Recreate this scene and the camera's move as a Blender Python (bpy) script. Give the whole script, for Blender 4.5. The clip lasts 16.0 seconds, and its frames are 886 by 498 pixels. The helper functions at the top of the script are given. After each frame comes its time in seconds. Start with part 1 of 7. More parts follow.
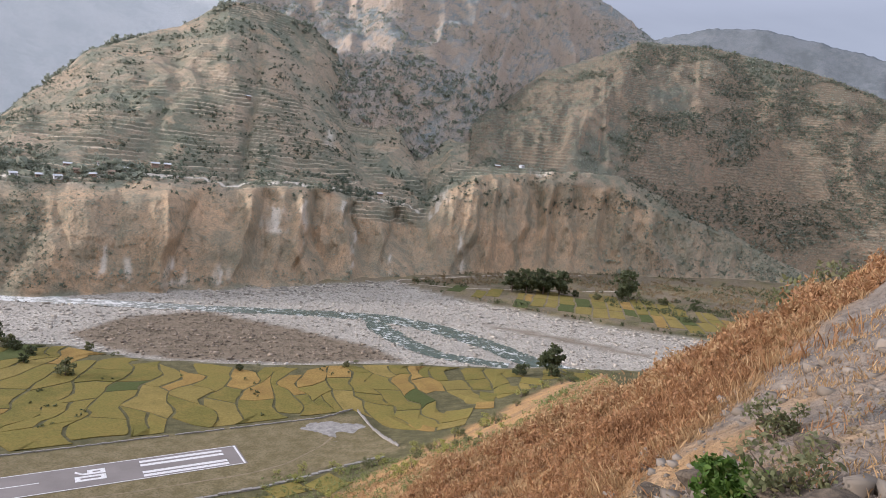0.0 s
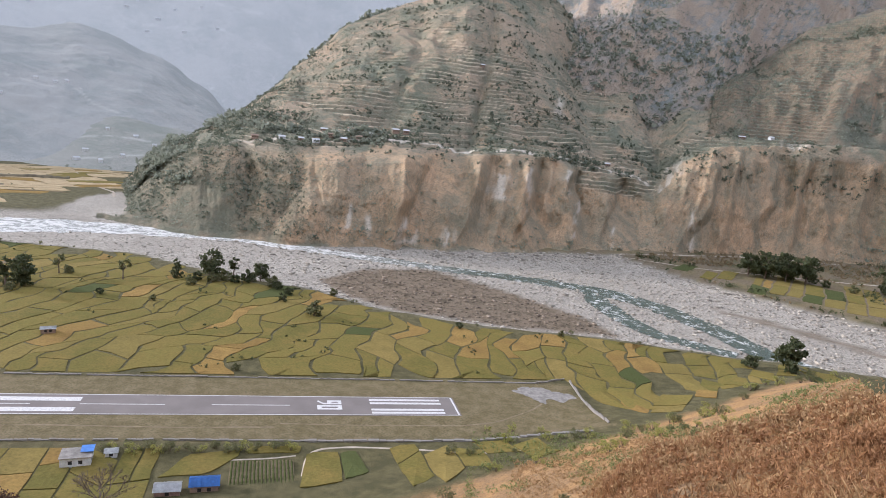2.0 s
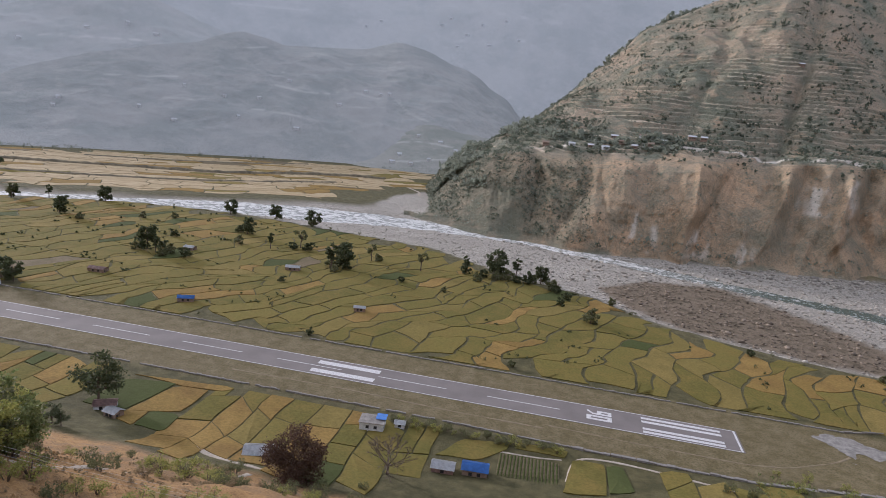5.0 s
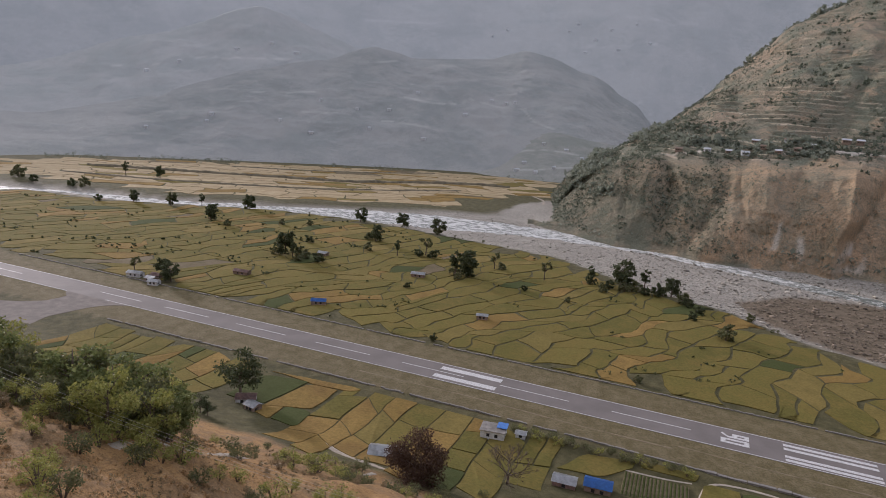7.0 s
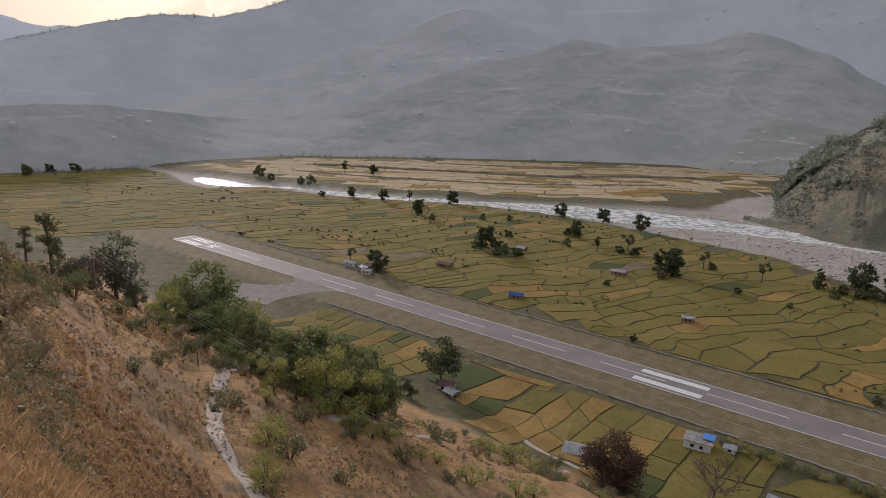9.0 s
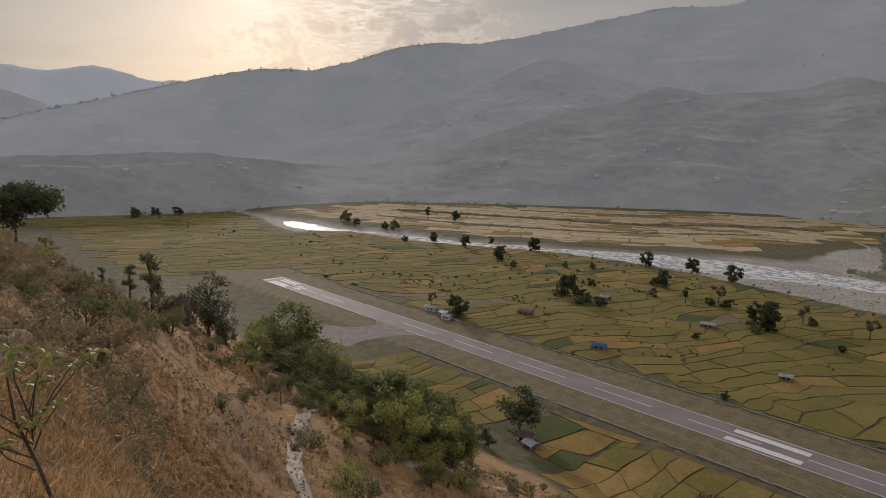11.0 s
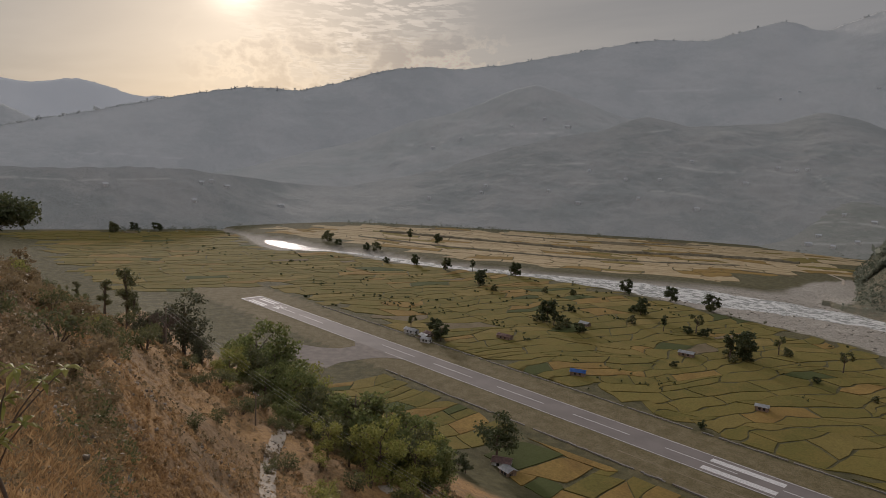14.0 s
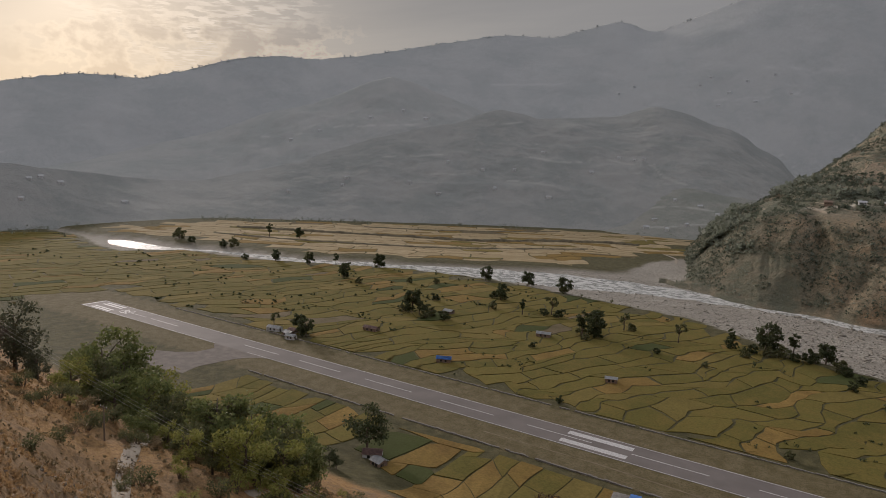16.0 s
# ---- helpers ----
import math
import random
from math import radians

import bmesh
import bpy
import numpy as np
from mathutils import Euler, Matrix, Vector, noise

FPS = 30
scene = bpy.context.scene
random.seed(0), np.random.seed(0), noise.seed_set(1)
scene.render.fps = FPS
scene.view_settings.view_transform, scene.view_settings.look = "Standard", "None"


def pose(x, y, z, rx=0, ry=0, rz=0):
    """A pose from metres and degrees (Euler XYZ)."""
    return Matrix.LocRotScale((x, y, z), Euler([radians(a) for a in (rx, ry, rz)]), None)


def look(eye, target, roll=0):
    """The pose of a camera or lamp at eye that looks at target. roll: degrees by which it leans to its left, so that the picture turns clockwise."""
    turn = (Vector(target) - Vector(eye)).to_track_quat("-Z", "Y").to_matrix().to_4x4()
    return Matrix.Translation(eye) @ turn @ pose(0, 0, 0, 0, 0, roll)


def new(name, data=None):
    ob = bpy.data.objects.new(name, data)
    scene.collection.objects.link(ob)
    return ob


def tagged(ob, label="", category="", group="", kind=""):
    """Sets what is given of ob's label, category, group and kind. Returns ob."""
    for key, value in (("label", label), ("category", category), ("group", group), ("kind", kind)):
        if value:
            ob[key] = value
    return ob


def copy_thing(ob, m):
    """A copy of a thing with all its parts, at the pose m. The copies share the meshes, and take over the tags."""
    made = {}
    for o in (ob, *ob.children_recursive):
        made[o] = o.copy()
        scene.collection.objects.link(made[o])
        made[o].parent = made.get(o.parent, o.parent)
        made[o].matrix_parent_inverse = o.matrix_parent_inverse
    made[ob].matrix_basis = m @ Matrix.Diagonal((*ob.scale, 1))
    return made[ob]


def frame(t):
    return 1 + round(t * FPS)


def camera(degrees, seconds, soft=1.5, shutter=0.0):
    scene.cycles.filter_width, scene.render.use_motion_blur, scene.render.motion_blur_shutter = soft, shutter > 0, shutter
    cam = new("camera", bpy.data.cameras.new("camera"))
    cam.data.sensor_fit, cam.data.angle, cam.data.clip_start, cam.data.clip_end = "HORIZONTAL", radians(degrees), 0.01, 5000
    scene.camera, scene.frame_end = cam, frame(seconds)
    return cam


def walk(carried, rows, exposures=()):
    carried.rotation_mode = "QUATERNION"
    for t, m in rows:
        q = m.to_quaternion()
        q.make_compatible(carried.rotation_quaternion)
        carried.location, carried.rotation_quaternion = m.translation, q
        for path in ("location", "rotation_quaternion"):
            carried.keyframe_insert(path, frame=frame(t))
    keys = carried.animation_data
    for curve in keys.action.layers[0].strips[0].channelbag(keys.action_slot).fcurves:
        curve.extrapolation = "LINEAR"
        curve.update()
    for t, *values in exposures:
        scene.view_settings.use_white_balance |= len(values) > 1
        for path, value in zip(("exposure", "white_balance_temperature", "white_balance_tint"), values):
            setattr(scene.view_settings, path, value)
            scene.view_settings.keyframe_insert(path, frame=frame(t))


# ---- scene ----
cam = camera(67.94, 16.0, soft=0.85)
EYE = (-11.3, -241.7, 113.1)
ARM = 0.12  # the camera is held a little in front of the turning body
ROWS = [
    (0.0, 84.33, -4.92, -31.93),
    (0.5, 83.27, -5.14, -26.33),
    (1.0, 80.35, -5.95, -20.30),
    (1.5, 79.80, -6.15, -15.57),
    (2.0, 79.78, -5.96, -12.42),
    (2.5, 81.10, -6.13, -10.57),
    (3.0, 80.72, -6.84, -6.30),
    (3.5, 79.80, -6.40, -0.88),
    (4.0, 79.24, -6.34, 2.70),
    (4.5, 78.67, -6.09, 7.44),
    (5.0, 77.87, -5.50, 12.23),
    (5.2, 77.75, -5.34, 13.54),
    (7.5, 77.53, -3.54, 26.23),
    (8.0, 77.16, -2.88, 30.35),
    (8.5, 76.73, -2.06, 35.10),
    (9.0, 76.51, -1.32, 39.92),
    (9.5, 77.53, -1.25, 42.79),
    (10.0, 78.59, -0.93, 45.07),
    (10.2, 78.84, -0.72, 46.33),
    (12.3, 82.95, -2.05, 47.49),
    (12.5, 83.06, -2.30, 47.96),
    (13.0, 82.97, -2.51, 47.56),
    (13.5, 82.63, -2.38, 47.44),
    (14.0, 82.40, -2.72, 45.67),
    (14.5, 82.21, -2.53, 43.27),
    (15.0, 82.17, -2.30, 39.95),
    (15.5, 82.30, -2.20, 36.80),
    (16.0, 82.22, -2.35, 33.65),
]
EXPOSURES = [(0.0, 0.40, 5500, 18), (2.0, 0.42, 5420, 17), (3.5, 0.01, 5380, 18), (5.0, -0.15, 5400, 19), (7.5, -0.5, 5700, 20), (9.0, -0.58, 5800, 19), (10.2, -0.72, 5950, 18), (12.5, -1.06, 6100, 16), (16.0, -1.03, 6100, 16)]


def stand(rx, ry, rz):
    m = pose(*EYE, rx, ry, rz)
    ahead = m.to_3x3() @ Vector((0, 0, -1))
    return Matrix.Translation((ahead.x * ARM, ahead.y * ARM, 0)) @ m


walk(cam, [(t, stand(rx, ry, rz)) for t, rx, ry, rz in ROWS], EXPOSURES)

# ---- light: a low, veiled sun over the far ridge, a pale cloudy sky ----
SUN_AZ, SUN_EL = radians(-63.3), radians(13.5)
SUN_DIR = Vector((math.sin(SUN_AZ) * math.cos(SUN_EL), math.cos(SUN_AZ) * math.cos(SUN_EL), math.sin(SUN_EL)))
sun = new("sun", bpy.data.lights.new("sun", "SUN"))
sun.data.energy, sun.data.angle, sun.data.color = 3.7, radians(5), (1.0, 0.87, 0.72)
sun.matrix_world = look(SUN_DIR * 900, (0, 0, 0))


class Nodes:
    """A few words for building node trees."""

    def __init__(self, tree):
        self.tree = tree
        tree.nodes.clear()

    def add(self, kind, inputs=(), **settings):
        n = self.tree.nodes.new(kind)
        for k, v in settings.items():
            setattr(n, k, v)
        for k, v in dict(inputs).items():
            self.put(n.inputs[k], v)
        return n

    def put(self, socket, v):
        if isinstance(v, bpy.types.Node):
            v = v.outputs[0]
        if isinstance(v, bpy.types.NodeSocket):
            self.tree.links.new(v, socket)
        elif isinstance(v, (tuple, list)) and len(v) == 3 and socket.type == "RGBA":
            socket.default_value = (*v, 1)
        else:
            socket.default_value = v

    def math(self, op, a, b=0.0, c=0.0, clamp=False):
        n = self.add("ShaderNodeMath", operation=op, use_clamp=clamp)
        for i, v in enumerate((a, b, c)):
            self.put(n.inputs[i], v)
        return n.outputs[0]

    def ramp(self, v, lo, hi, a=0.0, b=1.0):
        n = self.add("ShaderNodeMapRange", {0: v, 1: lo, 2: hi, 3: a, 4: b}, clamp=True)
        return n.outputs[0]

    def mix(self, f, a, b, blend="MIX"):
        n = self.add("ShaderNodeMix", data_type="RGBA", blend_type=blend)
        for i, v in ((0, f), (6, a), (7, b)):
            self.put(n.inputs[i], v)
        return n.outputs[2]

    def noise(self, vec, scale, detail=3.0, rough=0.55, out=0):
        n = self.add("ShaderNodeTexNoise", {"Vector": vec, "Scale": scale, "Detail": detail, "Roughness": rough})
        return n.outputs[out]


def build_world():
    world = bpy.data.worlds.new("sky")
    scene.world = world
    world.use_nodes = True
    n = Nodes(world.node_tree)
    sky = n.add("ShaderNodeTexSky", sky_type="NISHITA", sun_disc=False, sun_elevation=SUN_EL, sun_rotation=SUN_AZ, altitude=700, dust_density=4.0)
    way = n.add("ShaderNodeTexCoord").outputs["Generated"]
    sep = n.add("ShaderNodeSeparateXYZ", {0: way})
    up = n.math("MAXIMUM", sep.outputs[2], 0.03)
    flat = n.add("ShaderNodeCombineXYZ", {0: n.math("DIVIDE", sep.outputs[0], up), 1: n.math("DIVIDE", sep.outputs[1], up), 2: 0.0}).outputs[0]
    stretched = n.add("ShaderNodeMapping", {"Vector": flat, "Rotation": (0, 0, 0.9), "Scale": (0.35, 1.0, 1.0)}).outputs[0]
    veil = n.ramp(n.noise(stretched, 0.7, 6, 0.55), 0.32, 0.70)
    puffs = n.ramp(n.noise(flat, 6.5, 4.0, 0.55), 0.47, 0.55)
    patch_way = Vector((math.sin(radians(-54)) * math.cos(radians(15)), math.cos(radians(-54)) * math.cos(radians(15)), math.sin(radians(15))))
    patch = n.math("MULTIPLY", n.ramp(n.add("ShaderNodeVectorMath", {0: way, 1: patch_way}, operation="DOT_PRODUCT").outputs["Value"], math.cos(radians(11)), math.cos(radians(5))), n.ramp(n.noise(flat, 1.3, 3.0), 0.36, 0.52))
    heaped = n.noise(n.add("ShaderNodeMapping", {"Vector": way, "Scale": (1.0, 1.0, 1.5)}).outputs[0], 15.0, 8, 0.57)
    heap, core = n.ramp(heaped, 0.478, 0.505), n.ramp(heaped, 0.51, 0.58)
    bank_way = Vector((math.sin(radians(-53)) * math.cos(radians(8)), math.cos(radians(-53)) * math.cos(radians(8)), math.sin(radians(8))))
    bank = n.ramp(n.add("ShaderNodeVectorMath", {0: way, 1: bank_way}, operation="DOT_PRODUCT").outputs["Value"], math.cos(radians(15)), math.cos(radians(10)))
    low = n.math("MULTIPLY", bank, n.math("MULTIPLY", n.ramp(sep.outputs[2], 0.20, 0.15), n.ramp(sep.outputs[2], 0.05, 0.08)))
    toward = n.add("ShaderNodeVectorMath", {0: way, 1: SUN_DIR}, operation="DOT_PRODUCT").outputs["Value"]
    near = n.math("MAXIMUM", toward, 0.0)
    glow = n.math("ADD", n.math("MULTIPLY", n.math("POWER", near, 1500.0), 2.6), n.math("ADD", n.math("MULTIPLY", n.math("POWER", near, 140.0), 0.30), n.math("MULTIPLY", n.math("POWER", near, 10.0), 0.16)))
    cold, warm = n.mix(veil, (0.405, 0.405, 0.41), (0.51, 0.505, 0.50)), n.mix(veil, (0.60, 0.575, 0.51), (0.80, 0.745, 0.635))
    grey = n.mix(n.ramp(toward, 0.2, 0.9), cold, warm)
    lit = n.mix(n.math("MULTIPLY", n.math("MULTIPLY", puffs, patch), 1.0), grey, (1.3, 1.16, 0.95))
    lit = n.mix(n.math("MULTIPLY", n.math("MULTIPLY", heap, low), 0.8), lit, n.mix(core, (1.05, 0.92, 0.72), (0.44, 0.41, 0.38)))
    sun_glow = n.mix(1.0, n.add("ShaderNodeCombineXYZ", {0: glow, 1: glow, 2: glow}).outputs[0], (1.0, 0.86, 0.64), "MULTIPLY")
    cloud = n.mix(1.0, lit, sun_glow, "ADD")
    clear = n.add("ShaderNodeBackground", {0: sky.outputs[0], 1: 0.10})
    high = n.ramp(sep.outputs[2], 0.25, 0.62, 0.85, 2.35)
    cover = n.add("ShaderNodeBackground", {0: cloud, 1: high})
    mixed = n.add("ShaderNodeMixShader", {0: 0.85, 1: clear.outputs[0], 2: cover.outputs[0]})
    n.add("ShaderNodeOutputWorld", {0: mixed.outputs[0]})


build_world()


# ---- materials ----
def material(name, make, rough=0.9, bump=None):
    """make(n, co) gives colour; co is the place in metres. bump: (height, distance) from make as a second value."""
    m = bpy.data.materials.new(name)
    m.use_nodes = True
    n = Nodes(m.node_tree)
    co = n.add("ShaderNodeTexCoord").outputs["Object"]
    made = make(n, co)
    col, height, dist, rgh, extra = (made + (None,) * 5)[:5] if isinstance(made, tuple) and not isinstance(made[0], float) else (made, None, None, None, None)
    b = n.add("ShaderNodeBsdfPrincipled", {"Base Color": col, "Roughness": rough if rgh is None else rgh, "Specular IOR Level": 0.25})
    if height is not None:
        n.put(b.inputs["Normal"], n.add("ShaderNodeBump", {"Strength": 0.8, "Distance": dist, "Height": height}).outputs[0])
    for k, v in (extra or {}).items():
        n.put(b.inputs[k], v)
    n.add("ShaderNodeOutputMaterial", {0: b.outputs[0]})
    return m


def attribute(n, name):
    return n.add("ShaderNodeAttribute", attribute_name=name).outputs["Fac"]


def ground_mat(n, co):
    big, mid, fine = n.noise(co, 0.02, 4), n.noise(co, 0.18, 5, 0.65), n.noise(co, 2.6, 5, 0.7)
    turf = n.mix(n.ramp(mid, 0.38, 0.62), (0.14, 0.113, 0.05), (0.21, 0.168, 0.092))
    turf = n.mix(n.math("MULTIPLY", n.ramp(n.noise(co, 1.1, 6, 0.75), 0.46, 0.60), 0.7), turf, (0.09, 0.074, 0.034))
    bund = n.mix(n.ramp(mid, 0.4, 0.65), (0.070, 0.064, 0.026), (0.125, 0.108, 0.048))
    pebble = n.add("ShaderNodeTexVoronoi", {"Vector": co, "Scale": 0.9}, feature="F1")
    stone = n.mix(n.ramp(pebble.outputs["Color"], 0.1, 0.9), (0.215, 0.195, 0.162), (0.47, 0.43, 0.365))
    gravel = n.mix(n.ramp(big, 0.4, 0.6), stone, n.mix(0.5, stone, (0.27, 0.245, 0.205)))
    bar = n.mix(n.ramp(fine, 0.35, 0.65), (0.13, 0.098, 0.064), (0.23, 0.182, 0.128))
    bar = n.mix(n.ramp(mid, 0.46, 0.62), bar, (0.10, 0.078, 0.048))
    straw = n.mix(n.ramp(fine, 0.3, 0.7), (0.30, 0.17, 0.064), (0.51, 0.31, 0.13))
    soil = n.mix(n.ramp(fine, 0.3, 0.7), (0.20, 0.125, 0.06), (0.37, 0.235, 0.115))
    hill = n.mix(n.ramp(n.noise(co, 0.06, 5, 0.65), 0.42, 0.58), soil, straw)
    hill = n.mix(n.math("MULTIPLY", n.ramp(n.noise(co, 0.9, 7, 0.78), 0.50, 0.60), 0.45), hill, (0.06, 0.042, 0.025))
    scree = n.mix(n.ramp(fine, 0.35, 0.65), (0.09, 0.08, 0.066), (0.21, 0.19, 0.155))
    hill = n.mix(n.math("MULTIPLY", n.ramp(n.noise(co, 0.09, 4, 0.7), 0.52, 0.60), attribute(n, "scree")), hill, scree)
    hill = n.mix(n.math("MULTIPLY", n.ramp(n.noise(co, 0.12, 4, 0.7), 0.36, 0.50), attribute(n, "slip")), hill, n.mix(n.ramp(fine, 0.35, 0.65), (0.13, 0.115, 0.10), (0.24, 0.215, 0.185)))
    c = n.mix(attribute(n, "turf"), bund, turf)
    c = n.mix(attribute(n, "gravel"), c, gravel)
    c = n.mix(attribute(n, "bar"), c, bar)
    c = n.mix(attribute(n, "hill"), c, hill)
    return c, n.math("ADD", n.math("MULTIPLY", fine, 0.7), mid), 0.9


def rock_mat(dry, green, bare, pale, tread=None, relief=1.6, roads=False, faced=False, patch=0.011):
    """Slopes: dry grass and scrub in drifts, bare earth where steep, pale treads where flat."""
    def make(n, co):
        drift = n.add("ShaderNodeMapping", {"Vector": co, "Scale": (1.0, 1.0, 0.55)}).outputs[0]
        big, mid, fine = n.noise(drift, patch, 5, 0.6), n.noise(co, 0.05, 6, 0.65), n.noise(co, 0.36, 6, 0.72)
        speck = n.noise(co, 0.75, 3, 0.6)
        tall = n.add("ShaderNodeMapping", {"Vector": co, "Scale": (1.0, 1.0, 0.13)}).outputs[0]
        streak, rill = n.noise(tall, 0.05, 6, 0.66), n.noise(tall, 0.30, 5, 0.7)
        grass = n.mix(n.ramp(n.math("ADD", n.math("MULTIPLY", big, 0.65), n.math("MULTIPLY", mid, 0.35)), 0.43, 0.57), dry, green)
        grass = n.mix(n.math("MULTIPLY", n.ramp(n.noise(co, 0.024, 6, 0.68), 0.55, 0.63), 0.7), grass, n.mix(0.45, dry, bare))
        grass = n.mix(n.math("MULTIPLY", n.ramp(speck, 0.52, 0.60), 0.5), grass, n.mix(0.5, green, (0.07, 0.075, 0.05)))
        if faced:
            worn = n.mix(0.5, dry, green)
            earth = n.mix(n.ramp(n.noise(co, 0.012, 4, 0.55), 0.38, 0.64), bare, n.mix(0.55, bare, worn))
            earth = n.mix(n.math("MULTIPLY", n.ramp(streak, 0.46, 0.60), 0.6), earth, n.mix(0.5, worn, green))
            earth = n.mix(n.math("MULTIPLY", n.ramp(rill, 0.50, 0.62), 0.4), earth, n.mix(0.5, worn, (0.09, 0.08, 0.06)))
            earth = n.mix(n.math("MULTIPLY", n.ramp(n.math("ADD", n.math("MULTIPLY", speck, 0.6), n.math("MULTIPLY", mid, 0.4)), 0.47, 0.62), 0.6), earth, n.mix(0.35, green, (0.08, 0.085, 0.06)))
            c = n.mix(attribute(n, "face"), grass, earth)
        else:
            flat = n.add("ShaderNodeSeparateXYZ", {0: n.add("ShaderNodeNewGeometry").outputs["True Normal"]}).outputs[2]
            c = n.mix(n.math("MULTIPLY", n.ramp(flat, 0.66, 0.5), 0.7), grass, bare)
        if tread:
            # terrace risers: dark weed green, with the riser's shadow put into the colour
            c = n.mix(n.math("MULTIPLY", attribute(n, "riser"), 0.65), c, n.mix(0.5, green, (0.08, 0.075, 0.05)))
            c = n.mix(n.math("MULTIPLY", attribute(n, "lip"), n.ramp(fine, 0.3, 0.5, 0.45, 0.95)), c, n.mix(n.ramp(mid, 0.4, 0.6), tread, n.mix(0.4, tread, dry)))
        if faced:
            # recesses get darker: scrub green and painted shade share this mask
            c = n.mix(n.math("MULTIPLY", attribute(n, "shade_and_scrub"), n.ramp(mid, 0.3, 0.55, 0.4, 0.95)), c, n.mix(0.5, green, (0.085, 0.085, 0.055)))
            c = n.mix(attribute(n, "pale"), c, pale)
        if roads:
            c = n.mix(n.math("MULTIPLY", attribute(n, "road"), n.ramp(fine, 0.35, 0.6)), c, pale)
        c = n.mix(n.math("MULTIPLY", n.ramp(fine, 0.44, 0.58), 0.16), c, (0.07, 0.07, 0.05))
        return c, n.math("ADD", n.math("MULTIPLY", mid, 1.2), n.math("ADD", n.math("MULTIPLY", fine, 1.2 if faced else 0.7), rill if faced else speck)), relief
    return make


M = {}
M["ground"] = material("valley_ground", ground_mat)
M["mountain"] = material("eroded_mountain", rock_mat((0.405, 0.318, 0.222), (0.205, 0.212, 0.15), (0.56, 0.378, 0.225), (0.72, 0.66, 0.56), (0.64, 0.53, 0.385), 2.8, False, True))
# the peak is lightened and cooled: haze is put into its base colour
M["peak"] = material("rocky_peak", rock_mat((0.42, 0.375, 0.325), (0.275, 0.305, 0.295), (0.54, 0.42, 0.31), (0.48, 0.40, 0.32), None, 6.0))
M["spur"] = material("wooded_spur", rock_mat((0.29, 0.222, 0.152), (0.15, 0.157, 0.118), (0.36, 0.255, 0.168), (0.40, 0.35, 0.29), (0.36, 0.295, 0.20), 3.5, patch=0.011))
# far hills, ridges and backdrops: distance haze is put into their base colours
M["hills"] = material("haze_tinted_hills", rock_mat((0.405, 0.405, 0.388), (0.325, 0.342, 0.328), (0.41, 0.40, 0.38), (0.66, 0.64, 0.60), None, 1.5, True, patch=0.009))
M["knoll"] = material("haze_tinted_green_knoll", rock_mat((0.37, 0.365, 0.33), (0.285, 0.30, 0.265), (0.38, 0.365, 0.33), (0.66, 0.64, 0.60), None, 1.2, True, patch=0.012))
M["mid_hills"] = material("paler_haze_tinted_hills", rock_mat((0.488, 0.49, 0.475), (0.42, 0.438, 0.425), (0.488, 0.485, 0.47), (0.70, 0.68, 0.64), None, 1.5, True, patch=0.006))
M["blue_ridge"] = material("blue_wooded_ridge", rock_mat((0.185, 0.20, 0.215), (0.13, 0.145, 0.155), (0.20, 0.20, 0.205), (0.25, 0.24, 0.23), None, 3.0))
M["ridge"] = material("haze_tinted_ridge", rock_mat((0.55, 0.557, 0.548), (0.48, 0.497, 0.492), (0.545, 0.547, 0.54), (0.70, 0.69, 0.68), None, 1.5, True, patch=0.005))
M["distance"] = material("haze_tinted_distance", rock_mat((0.74, 0.75, 0.75), (0.70, 0.715, 0.72), (0.73, 0.74, 0.74), (0.74, 0.745, 0.745), None, 1.0, patch=0.003))


def water_mat(n, co):
    """Milky and broken upstream, clear green with white rapids where the channel deepens."""
    wave, ripple = n.noise(co, 0.35, 4, 0.65), n.noise(co, 1.3, 4, 0.7)
    down = n.ramp(n.add("ShaderNodeSeparateXYZ", {0: co}).outputs[0], 0.0, 150.0)
    broken = n.noise(n.add("ShaderNodeMapping", {"Vector": co, "Scale": (1, 1, 1)}).outputs[0], 0.17, 8, 0.78)
    foam = n.ramp(n.math("SUBTRACT", broken, n.math("MULTIPLY", down, 0.06)), 0.48, 0.56)
    deep = n.mix(down, (0.37, 0.37, 0.34), (0.075, 0.10, 0.082))
    c = n.mix(foam, deep, (0.62, 0.61, 0.58))
    return c, n.math("ADD", wave, n.math("MULTIPLY", ripple, 0.5)), 0.35, n.math("ADD", n.math("MULTIPLY", foam, 0.45), 0.22)


M["water"] = material("river_water", water_mat)


def tar_mat(n, co):
    f, b = n.noise(co, 3.0, 5, 0.7), n.noise(co, 0.07, 4)
    return n.mix(n.ramp(b, 0.4, 0.6), n.mix(f, (0.14, 0.122, 0.113), (0.19, 0.166, 0.153)), n.mix(f, (0.165, 0.144, 0.133), (0.225, 0.198, 0.183))), f, 0.02


M["tar"] = material("worn_asphalt", tar_mat, 0.75)


def paint_mat(n, co):
    f = n.noise(co, 1.6, 6, 0.75)
    return n.mix(n.ramp(f, 0.36, 0.52), (0.34, 0.325, 0.32), (0.62, 0.605, 0.59))


M["paint"] = material("worn_white_paint", paint_mat, 0.7)


